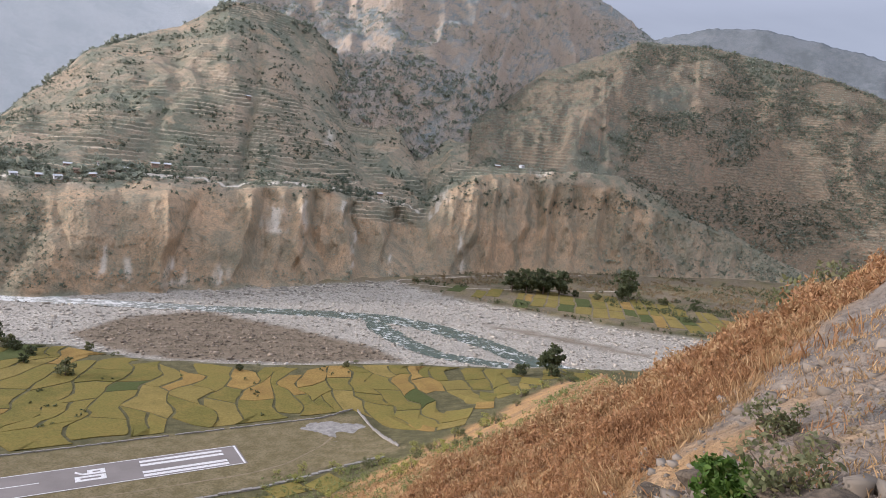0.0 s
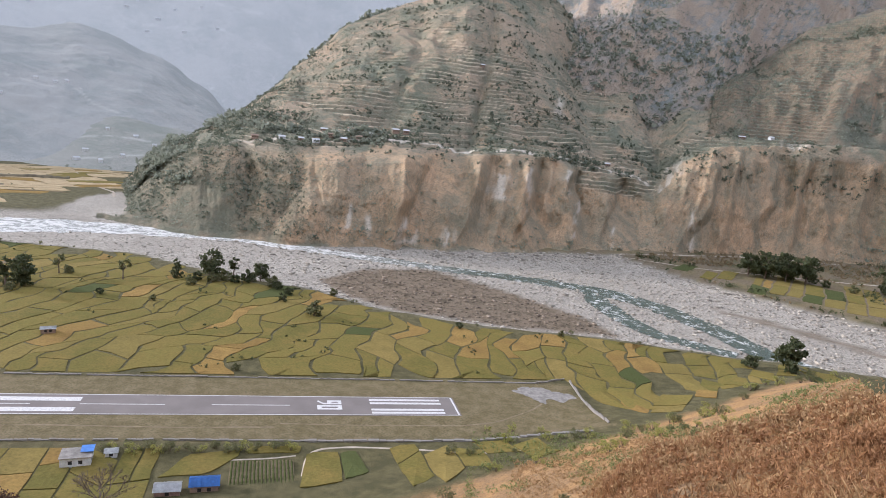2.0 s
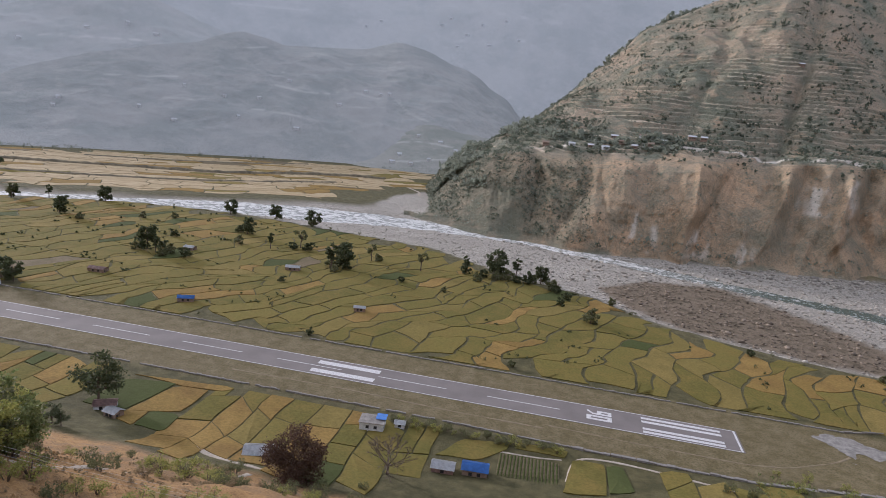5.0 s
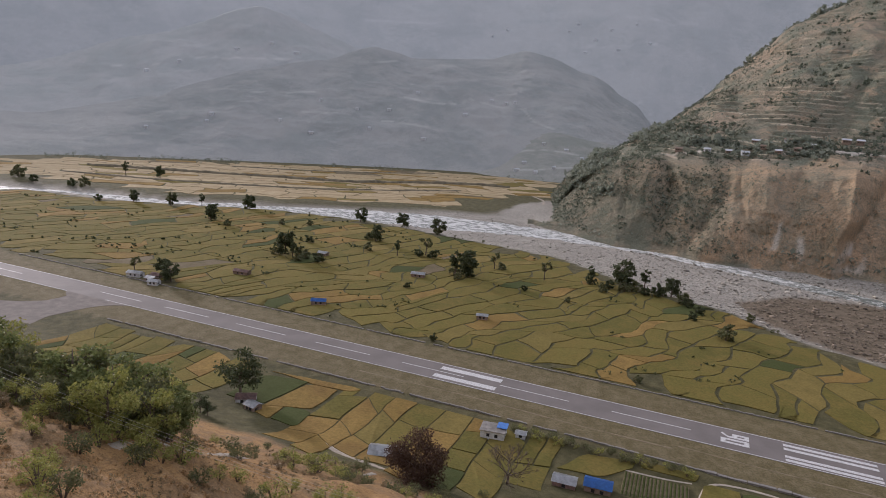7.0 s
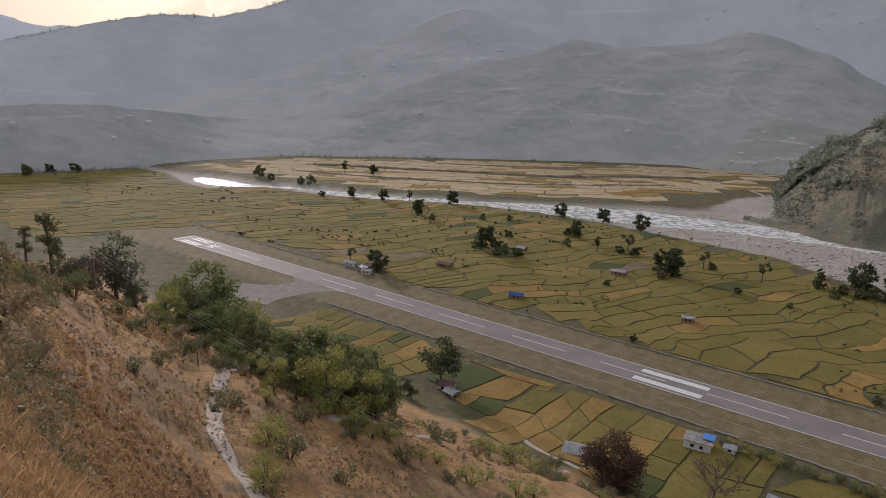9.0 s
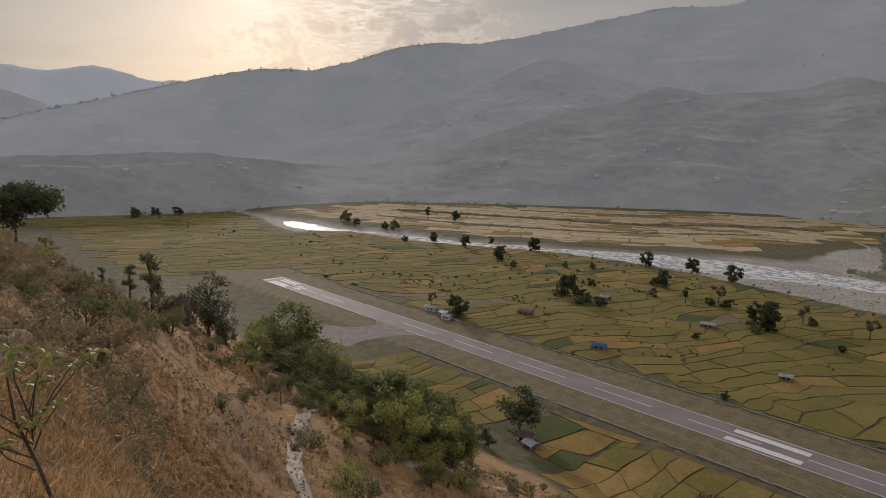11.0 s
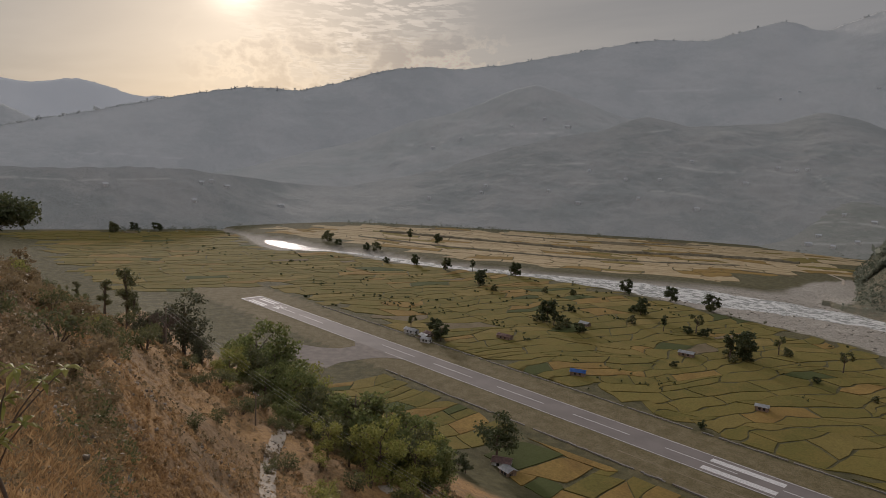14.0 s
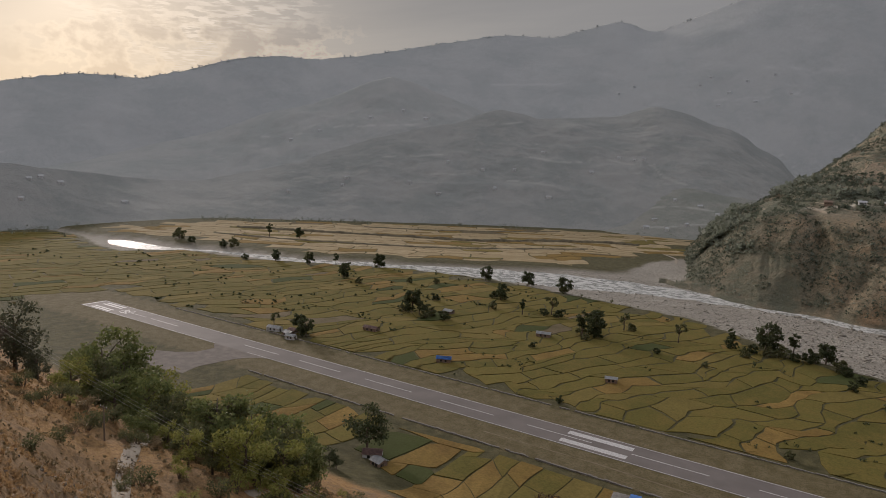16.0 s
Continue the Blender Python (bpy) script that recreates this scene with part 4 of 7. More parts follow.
ribbon("track", [(-10, -7), (20, -8.5), (60, -9), (75, -6), (95, 6), (103, 14)], 0.7, 0.03, M["track"], "faint wheel track in the airfield turf", "path", wob=1.2)
ribbon("track", [(-140, -9), (-90, -8), (-50, -10), (-12, -10)], 0.7, 0.03, M["track"], "faint wheel track in the airfield turf", "path", wob=1.4)

# ---- paddies ----
rice = random.Random(11)
PADDIES = [("ripening", []), ("golden", []), ("straw", []), ("ripe", []), ("green", []), ("fallow", [])]
PADDY_OF = dict(PADDIES)


def paddies(box_, keep, turn, rows, cells, warp, crops, seed, gap=0.55, clamp=None):
    """Irregular fields between crooked bunds, as rings of points."""
    r = random.Random(seed)
    x0, x1, y0, y1 = box_
    cx, cy = (x0 + x1) / 2, (y0 + y1) / 2
    half = math.hypot(x1 - x0, y1 - y0) / 2
    ca, sa = math.cos(radians(turn)), math.sin(radians(turn))
    rings = []
    v = -half
    while v < half:
        h = r.uniform(*rows)
        u = -half + r.uniform(0, cells[1])
        lean = r.uniform(-2.5, 2.5)
        while u < half:
            l = r.uniform(*cells)
            l2 = r.uniform(-3, 3)
            split = r.random() < 0.16 and h > rows[0] * 1.2
            for a, b in (((0, 0.5), (0.5, 1)) if split else ((0, 1),)):
                k = np.linspace(0, 1, 6)
                lo, hi = v + h * a + gap, v + h * b - gap
                uu = np.concatenate([u + gap + lean * a + (l - 2 * gap) * k, [u + l - gap + (lean * a + l2 * a + lean * b + l2 * b) / 2], (u + l - gap + l2 * b + lean * b) - (l - 2 * gap + l2 * b) * k, [u + gap + lean * (a + b) / 2]])
                vv = np.concatenate([lo + 0 * k, [(lo + hi) / 2], hi + 0 * k, [(lo + hi) / 2]])
                rings.append((uu, vv))
            lean = l2 + lean
            u += l
        v += h
    for uu, vv in rings:
        wx = uu + warp * (fbm(uu / 70, vv / 70, 3, seed) + 0.22 * fbm(uu / 14, vv / 14, 2, seed + 1))
        wy = vv + warp * (fbm(uu / 70 + 50, vv / 70, 3, seed + 2) + 0.22 * fbm(uu / 14 + 30, vv / 14, 2, seed + 3))
        x, y = cx + ca * wx - sa * wy, cy + sa * wx + ca * wy
        held = keep(x, y)
        if held.mean() > 0.55 and clamp:
            x, y = clamp(x, y)
            held = keep(x, y)
        if held.all():
            mx, my = x.mean(), y.mean()
            kind = crops(mx, my, r)
            if kind:
                z = ground_z(x, y)[0]
                PADDY_OF[kind].append((x, y, z + 0.10 + r.uniform(0, 0.25), math.hypot(mx - EYE[0], my - EYE[1])))


def pick(r, table):
    t = r.random() * sum(w for _, w in table)
    for k, w in table:
        t -= w
        if t <= 0:
            return k
    return table[-1][0]


def crops_near(x, y, r):
    if 55 < x < 240 and 38 < y < 120 and r.random() < 0.2:
        return "golden"
    if x < -150 and y > 170 and r.random() < 0.5:
        return pick(r, [("straw", 4), ("golden", 2), ("ripening", 3), ("green", 1)])
    return pick(r, [("ripening", 80), ("straw", 8), ("golden", 6), ("green", 3.0), ("fallow", 1.0)])


def plane_at(x, y):
    return hill_plane(x, y)


def zone_a(x, y):
    end = (x > 128) | (x < -506 + 14 * fbm(y / 20, 0 * y, 2, 6)) | (y > 40)
    bear, d = np.degrees(np.arctan2(x - EYE[0], y - EYE[1])), np.hypot(x - EYE[0], y - EYE[1])
    return end & (d < valley_edge(bear) - 22) & (y < near_bank(x) - 7) & (plane_at(x, y) < -7) & (x < 300) & (x > -1120) & (y > np.where(x < -370, -82, -60))


def zone_c(x, y):
    bear = np.degrees(np.arctan2(x - EYE[0], y - EYE[1]))
    d = np.hypot(x - EYE[0], y - EYE[1])
    return (y > far_bank(x) + 16) & (d < valley_edge(bear) - 25) & (bear < -10.5) & ~((np.abs(x + 200 + 0.12 * (y - 520)) < 44) & (np.abs(y - 510) < 100)) & (x > -1060)


foot_y = lines(FOOT)


def zone_d(x, y):
    return (x > 352) & (x < 760) & (y > far_bank(x) + 9) & (y < np.minimum(foot_y(x) - 26, 398 - 0.45 * (x - 352))) & (y > 110) & (x < 610)


paddies((-1120, 300, -90, 330), zone_a, 72, (10, 18), (17, 44), 22, crops_near, 21, 0.55, lambda x, y: (x, np.minimum(np.where((x > -482) & (x < 128), np.maximum(y, 40.2), y), near_bank(x) - 7.2)))
def plot(kind, corners, seed, lift=0.3):
    """One field with given corners and a slightly crooked edge."""
    q = np.array(corners + corners[:1], float)
    s = np.concatenate([[0], np.cumsum(np.hypot(*np.diff(q, axis=0).T))])
    t = np.linspace(0, s[-1], 16, endpoint=False)
    x, y = np.interp(t, s, q[:, 0]) + 0.7 * fbm(t / 9, 0 * t, 2, seed), np.interp(t, s, q[:, 1]) + 0.7 * fbm(t / 9, 0 * t + 7, 2, seed)
    if np.sum(x * np.roll(y, -1) - y * np.roll(x, -1)) < 0:
        x, y = x[::-1], y[::-1]
    PADDY_OF[kind].append((x, y, ground_z(x, y)[0] + lift, math.hypot(x.mean() - EYE[0], y.mean() - EYE[1])))


def home_fields(x, y):
    taken = ((x > -173) & (x < -135.5) & (y < -27)) | ((x > -46) & (x < 20))
    return (y < -24.5) & (plane_at(x, y) < 3) & (x > -275) & (x < 104) & ~taken


def home_crops(x, y, r):
    if -130 < x < -78 and y < -58:
        return "golden"
    return pick(r, [("ripening", 66), ("straw", 12), ("golden", 14), ("green", 6), ("fallow", 2)])


paddies((-275, 104, -100, -24), home_fields, 93, (9, 13), (13, 24), 5, home_crops, 22, 0.32, lambda x, y: (np.clip(x, -274.5, 103.5), np.minimum(y, -24.8)))
plot("green", [(-170, -58), (-154.0, -58), (-151, -30), (-171, -34)], 1)
plot("green", [(-142, -67), (-131.4, -68.4), (-135, -52.6), (-145.5, -53.9)], 2)
plot("golden", [(-170, -29), (-129, -25), (-130, -29.4), (-149, -31)], 3)
plot("golden", [(-153, -58), (-146.3, -54), (-136.6, -51), (-136.6, -31), (-150, -32)], 4)
plot("golden", [(-146.4, -55), (-143, -68), (-153.5, -64), (-153.4, -59)], 9)
plot("ripening", [(-3.2, -54), (-0.6, -29.2), (9.8, -28.4), (10.3, -52)], 5)
plot("ripening", [(-20, -29.6), (-2.6, -30), (-2, -25), (-19.6, -25)], 6)
plot("green", [(11.2, -50), (11.2, -30), (16.2, -28.4), (19.0, -47)], 7)
plot("ripening", [(-45.5, -44), (-39, -30), (-23, -27), (-22, -30), (-27, -36), (-31, -43)], 8)
paddies((-1060, -120, 240, 960), zone_c, 32, (15, 30), (30, 75), 26, lambda x, y, r: pick(r, [("ripe", 74), ("straw", 8), ("golden", 13), ("ripening", 3), ("fallow", 3)]), 23, 0.8)
paddies((100, 330, -60, 120), lambda x, y: zone_a(x, y) | ((x > 128) & (y > -60) & (y < near_bank(x) - 7) & (plane_at(x, y) < -1)), 50, (9, 14), (12, 24), 6, lambda x, y, r: None if (plane_at(x, y) < -18 or x < 125) else pick(r, [("ripening", 70), ("green", 18), ("golden", 8), ("straw", 6)]), 27)
paddies((340, 760, 100, 450), zone_d, 47, (12, 17), (36, 62), 5, lambda x, y, r: pick(r, [("ripening", 40), ("straw", 22), ("golden", 14), ("green", 22), ("fallow", 6)]), 24, 0.9)


def field_mesh(rings):
    verts, faces = [], []
    for x, y, z, _ in rings:
        n, o = len(x), len(verts)
        verts += list(zip(x, y, z)) + list(zip(x, y, z - 0.7)) + [(x.mean(), y.mean(), z.mean() + 0.05)]
        for i in range(n):
            j = (i + 1) % n
            faces += [(o + i, o + j, o + 2 * n), (o + j, o + i, o + n + i, o + n + j)]
    return verts, faces


EDGE = sorted(f[3] for _, l in PADDIES for f in l)[290]
for kind, rings in PADDIES:
    far = [f for f in rings if f[3] > EDGE]
    for f in rings:
        if f[3] <= EDGE:
            raw("field", *field_mesh([f]), M[kind], ground)
    if far:
        tagged(raw("rice_fields", *field_mesh(far), M[kind]), {"ripening": "yellow-green ripening rice fields between bunds", "golden": "golden ripe rice fields", "straw": "straw-coloured rice fields", "ripe": "ripe far rice fields, paled by haze in their colour", "green": "dark green vegetable plots", "fallow": "bare fallow fields"}[kind], "rice field", kind="stuff")


# ---- houses ----
def house(x, y, turn, w, d, h, label, walls, roof, style="flat", openings=2, category="house"):
    """Walls with thickness, a slab or tin roof, door and windows."""
    z = min(gz(x + i * w / 2, y + j * d / 2) for i in (-1, 1) for j in (-1, 1)) - 0.2
    ob = base("house" if category == "house" else "shed", pose(x, y, z, 0, 0, turn), label, category)
    t = 0.25
    for nm, dims in (("wall", (-w / 2, w / 2, -d / 2, -d / 2 + t, 0, h)), ("wall", (-w / 2, w / 2, d / 2 - t, d / 2, 0, h)),
                     ("wall", (-w / 2, -w / 2 + t, -d / 2 + t, d / 2 - t, 0, h)), ("wall", (w / 2 - t, w / 2, -d / 2 + t, d / 2 - t, 0, h))):
        part(nm, boxed(*dims), walls, ob)
    step_x = w / (openings + 1)
    for i in range(openings):
        wx = -w / 2 + step_x * (i + 1)
        win = part("window", boxed(wx - 0.55, wx + 0.55, -d / 2 - 0.03, -d / 2 + 0.1, h * 0.38, h * 0.38 + 1.1), M["dark_glass"], ob)
        part("frame", boxed(wx - 0.65, wx + 0.65, -d / 2 - 0.05, -d / 2 - 0.032, h * 0.38 + 1.1, h * 0.38 + 1.2), M["timber"], win)
    part("door", boxed(w / 2 - 0.05, w / 2 + 0.04, -0.45, 0.45, 0.2, 2.15), M["dark_glass" if walls == M["white_wall"] else "timber"], ob)
    part("window", boxed(w / 2 - 0.05, w / 2 + 0.03, -d / 2 + 0.7, -d / 2 + 1.5, h * 0.38, h * 0.38 + 1.0), M["dark_glass"], ob)
    if style == "flat":
        part("roof", boxed(-w / 2 - 0.35, w / 2 + 0.35, -d / 2 - 0.35, d / 2 + 0.35, h, h + 0.18, bevel=0.03), M["concrete"], ob)
        part("roof_sheet", boxed(w * 0.12, w / 2 + 0.5, -d * 0.1, d / 2 + 0.7, h + 0.55, h + 0.63), roof, ob, "sheet of blue tin on posts")
        for px, py in ((w * 0.16, 0), (w / 2 + 0.3, 0), (w * 0.16, d / 2 + 0.2), (w / 2 + 0.2, d / 2 + 0.2)):
            part("post", boxed(px - 0.05, px + 0.05, py - 0.05, py + 0.05, h + 0.18, h + 0.56), M["timber"], ob)
    else:
        for sgn in (-1, 1):
            bm = bmesh.new()
            n = 14
            rows = []
            for k in range(n + 1):
                px = -w / 2 - 0.4 + (w + 0.8) * k / n
                lift = 0.04 * (k % 2)
                rows.append([bm.verts.new((px, sgn * (d / 2 + 0.5), h - 0.05 + lift)), bm.verts.new((px, 0, h + d * 0.22 + lift))])
            for a, b in zip(rows, rows[1:]):
                bm.faces.new((a[0], b[0], b[1], a[1]) if sgn < 0 else (a[1], b[1], b[0], a[0]))
            bmesh.ops.solidify(bm, geom=bm.faces[:], thickness=0.05)
            part("roof", bm, roof, ob)
        for sgn in (-1, 1):
            bm = bmesh.new()
            vs = [bm.verts.new((sgn * w / 2, yy, zz)) for yy, zz in ((-d / 2, h), (d / 2, h), (0, h + d * 0.2))]
            bm.faces.new(vs)
            bmesh.ops.solidify(bm, geom=bm.faces[:], thickness=0.2)
            part("gable", bm, walls, ob)
    return ob


house(-71, -34, 8, 8.5, 6.5, 3.3, "whitewashed flat-roofed house with blue tin sheet", M["white_wall"], M["blue_tin"])
house(-31, -52, 4, 8.0, 5.5, 3.0, "house with a blue tin roof beside the garden", M["mud_wall"], M["blue_tin"], "tin")
house(-41, -54, 4, 7.0, 5.0, 2.4, "low shed with a grey tin roof", M["rust_tin"], M["grey_tin"], "tin", 1, "shed")
house(-96, -69, 18, 10, 6.5, 2.4, "open shed with a pale tin roof below the hill", M["mud_wall"], M["grey_tin"], "tin", 2, "shed")
house(-62, -30, 8, 3.5, 3.0, 2.0, "small pale outhouse beside the white house", M["white_wall"], M["grey_tin"], "tin", 1, "shed")
for x, y, t, w, d, l, wl, rf in ((-325, 43, 10, 9, 5, "long pale hut with a grey tin roof", "white_wall", "grey_tin"), (-309, 40, -10, 7, 5, "hut with a pale tin roof by the runway", "mud_wall", "grey_tin"),
                                 (-303, 36, 20, 6, 4.5, "small white hut by the runway", "white_wall", "grey_tin"), (-312, 47, 5, 6, 5, "mud hut among trees by the runway", "mud_wall", "rust_tin"),
                                 (-206, 60, 25, 8, 5, "mud house with a blue tin roof among rice fields", "mud_wall", "blue_tin"), (-279, 84, 5, 10, 5, "long hut with a rusty tin roof in the fields", "mud_wall", "rust_tin"),
                                 (-186, 149, 12, 9, 5, "mud house among trees in the rice fields", "mud_wall", "grey_tin"), (-119, 89, 15, 6, 4, "small field hut with a grey tin roof", "mud_wall", "grey_tin"),
                                 (-160, -58, 30, 7, 5, "shack with a rusty tin roof under a tree", "white_wall", "rust_tin"), (-153, -63, -10, 5, 4, "shack with a pale tin roof under a tree", "mud_wall", "grey_tin"),
                                 (-268, 160, 0, 7, 5, "field house with a grey tin roof", "mud_wall", "grey_tin")):
    house(x, y, t, w, d, 2.5, l, M[wl], M[rf], "tin", 2)


def garden(x, y, turn, w, d):
    """A vegetable plot with raised rows of plants."""
    ob = base("vegetable_garden", pose(x, y, gz(x, y) + 0.12, 0, 0, turn), "vegetable garden in dark green rows on grey soil", "garden")
    part("soil", boxed(-w / 2, w / 2, -d / 2, d / 2, -0.6, 0.2), M["fallow"], ob)
    rnd = random.Random(5)
    n = int(w / 1.15)
    for i in range(n):
        px = -w / 2 + 0.6 + (w - 1.2) * i / (n - 1)
        bm = bmesh.new()
        rings = []
        for k in range(int(d / 0.35)):
            py, r = -d / 2 + 0.4 + k * 0.35, rnd.uniform(0.2, 0.42)
            rings.append([bm.verts.new((px + r * math.cos(a) + rnd.uniform(-0.06, 0.06), py + rnd.uniform(-0.08, 0.08), 0.15 + 1.3 * r * math.sin(a) + rnd.uniform(-0.05, 0.05))) for a in (0, 0.8, 1.57, 2.3, 3.14)])
        for p, q in zip(rings, rings[1:]):
            for e in range(4):
                bm.faces.new((p[e], p[e + 1], q[e + 1], q[e]))
        part("crop_ridge", bm, M["green"], ob)
    return ob


garden(-14.8, -43, 2, 20, 15)


def earth_bank(pts, height, label, seed):
    """The steep scarp between two field terraces."""
    p = np.array(pts, float)
    s = np.concatenate([[0], np.cumsum(np.hypot(*np.diff(p, axis=0).T))])
    t = np.arange(0, s[-1], 3.0)
    x, y = np.interp(t, s, p[:, 0]), np.interp(t, s, p[:, 1])
    k = np.ones(15) / 15
    x[7:-7], y[7:-7] = np.convolve(x, k, "valid"), np.convolve(y, k, "valid")
    dx, dy = np.gradient(x), np.gradient(y)
    l = np.hypot(dx, dy)
    across, up = np.array([-4.5, -2.5, -0.8, 0.6, 2.5, 5.0]), np.array([-0.4, 0.3, 0.85, 1.0, 0.55, -0.4])
    wob = 2.5 * fbm(t / 16, 0 * t, 3, seed)[:, None]
    X, Y = x[:, None] - (dy / l)[:, None] * (across + wob), y[:, None] + (dx / l)[:, None] * (across + wob)
    Z = ground_z(X, Y)[0] + up * height * (1 + 0.5 * fbm(X / 9, Y / 9, 3, seed + 1))
    ob = sheet("earth_bank", np.stack([X, Y, Z], -1)[:, ::-1], M["bank"])
    return tagged(ob, label, "bank", kind="structure")


M["bank"] = plain("weedy_earth_bank", (0.20, 0.17, 0.11), 0.95, 0.4, 0.15)
earth_bank([(-800, 400), (-700, 445), (-560, 512), (-479, 547), (-402, 640), (-345, 690), (-290, 700)], 3.0, "dark weedy bank between rice terraces", 3)
earth_bank([(-760, 330), (-650, 360), (-560, 400), (-470, 450), (-400, 520), (-330, 600)], 1.6, "low weedy bank between rice terraces", 5)
earth_bank([(-690, 560), (-600, 610), (-520, 680), (-450, 780)], 1.6, "low weedy bank between pale fields", 7)
ribbon("track", [(-330, 830), (-314.9, 797.8), (-280, 720), (-245.9, 645.6), (-216, 604.7), (-205, 560)], 3.0, 0.15, M["dust"], "pale dirt road between the far fields", "path", 4.0)


def hill_houses():
    """Small pale houses dotted over the hazy hills, on the slope's own points: bearing, elevation."""
    rnd = random.Random(12)
    spots = {"foothill": [(-72.6, -3.1), (-65.6, -2.7), (-64.9, -2.6), (-63.6, -3.0), (-66.2, -4.2), (-59.4, -4.4), (-42.3, -2.6), (-41.8, -2.0), (-36.5, -2.2), (-33.3, -0.3), (-30.2, -0.8), (-27.5, -0.7), (-25.2, 0.9), (-21.0, -0.6), (-34.0, -3.0), (-29.0, -2.4), (-24.4, -2.9), (-16.8, 0.6), (-17.6, 0.5), (-18.9, 0.6), (-46.8, -3.3)],
             "knoll": [(-18.2, -4.5), (-17.0, -3.7), (-15.6, -4.3), (-14.1, -2.6), (-12.2, -3.0), (-10.8, -3.6), (-16.2, -5.0), (-14.6, -5.1), (-13.0, -4.6)],
             "middle_hill": [(-37.3, 3.9), (-40.0, 3.2), (-44.2, 1.9), (-35.3, 3.3), (-46.6, 1.0)],
             "far_mountain": [(-13.0, 6.6), (-12.2, 7.2), (-10.9, 6.0), (-9.7, 6.9), (-8.8, 5.4), (-11.6, 5.1), (-7.6, 7.4), (-19.2, 5.9), (-17.9, 6.4), (-6.4, 5.9)]}
    for slope, places in spots.items():
        me = bpy.data.objects[slope].data
        co = np.empty(len(me.vertices) * 3, np.float32)
        me.vertices.foreach_get("co", co)
        co = co.reshape(-1, 3)
        d = np.hypot(co[:, 0] - EYE[0], co[:, 1] - EYE[1])
        az, el = np.degrees(np.arctan2(co[:, 0] - EYE[0], co[:, 1] - EYE[1])), np.degrees(np.arctan2(co[:, 2] - EYE[2], d))
        for a, e in places:
            k = int(np.argmin((az - a) ** 2 + (el - e) ** 2 + d * 1e-5))
            big = 0.75 if slope in ("foothill", "knoll") else 1.1
            w, dp, h = rnd.uniform(7, 13) * big, 6.0 * big, rnd.uniform(3, 5) * big
            ob = base("house", pose(*map(float, co[k] - (0, 0, 2.0)), 0, 0, -a + rnd.uniform(-25, 25)), "small pale house far off on the hazy hillside", "house", "hillside houses")
            part("wall", boxed(-w / 2, w / 2, -dp / 2, dp / 2, -2, h + 2), M["white_wall"], ob)
            bm = bmesh.new()
            v = [bm.verts.new(q) for q in ((-w / 2 - 0.6, -dp / 2 - 0.6, h + 1.9), (w / 2 + 0.6, -dp / 2 - 0.6, h + 1.9), (w / 2 + 0.6, 0, h + 4), (-w / 2 - 0.6, 0, h + 4), (-w / 2 - 0.6, dp / 2 + 0.6, h + 1.9), (w / 2 + 0.6, dp / 2 + 0.6, h + 1.9))]
            for f in ((0, 1, 2, 3), (3, 2, 5, 4), (4, 5, 1, 0), (0, 3, 4), (1, 5, 2)):
                bm.faces.new([v[i] for i in f])
            part("roof", bm, M["grey_tin"], ob)


hill_houses()


def village():
    """Small houses on the mountain's shelf."""
    az, up, V = MOUNTAIN[0]
    rnd = random.Random(8)
    spots = [(-1.0, 4.25), (0.6, 4.3), (1.8, 4.2), (3.0, 4.4), (4.1, 4.25), (5.4, 4.35), (6.3, 4.55), (8.4, 4.75), (9.3, 4.7), (-3.2, 4.35), (2.4, 4.75), (26.5, 4.75), (36.5, 4.6), (38.6, 4.45), (41.8, 4.3), (15.2, 5.35), (4.6, 4.7)]
    for a, u in spots:
        i, j = int(np.argmin(np.abs(up - u))), int(np.argmin(np.abs(az - a)))
        x, y, z = (float(v) for v in V[i, j])
        w, d, h = rnd.uniform(6, 9), rnd.uniform(4.5, 6), rnd.uniform(3.0, 4.2)
        ob = base("house", pose(x, y, z - 1.2, 0, 0, rnd.uniform(-20, 20)), "small village house with a pale roof on the shelf", "house", "shelf village")
        part("wall", boxed(-w / 2, w / 2, -d / 2, d / 2, 0, h + 1.2), M[rnd.choice(("white_wall", "mud_wall", "mud_wall"))], ob)
        for k in (-1, 0, 1):
            part("window", boxed(k * w * 0.3 - 0.5, k * w * 0.3 + 0.5, -d / 2 - 0.06, -d / 2 + 0.05, h * 0.6 + 0.6, h * 0.6 + 1.7), M["dark_glass"], ob)
        bm = bmesh.new()
        pts = [(-w / 2 - 0.5, -d / 2 - 0.6, h + 1.1), (w / 2 + 0.5, -d / 2 - 0.6, h + 1.1), (w / 2 + 0.5, 0, h + 2.8), (-w / 2 - 0.5, 0, h + 2.8), (-w / 2 - 0.5, d / 2 + 0.6, h + 1.1), (w / 2 + 0.5, d / 2 + 0.6, h + 1.1)]
        v = [bm.verts.new(q) for q in pts]
        bm.faces.new((v[0], v[1], v[2], v[3])), bm.faces.new((v[3], v[2], v[5], v[4])), bm.faces.new((v[4], v[5], v[1], v[0])), bm.faces.new((v[0], v[3], v[4])), bm.faces.new((v[1], v[5], v[2]))
        part("roof", bm, M[rnd.choice(("grey_tin", "grey_tin", "mud_wall"))], ob)


village()


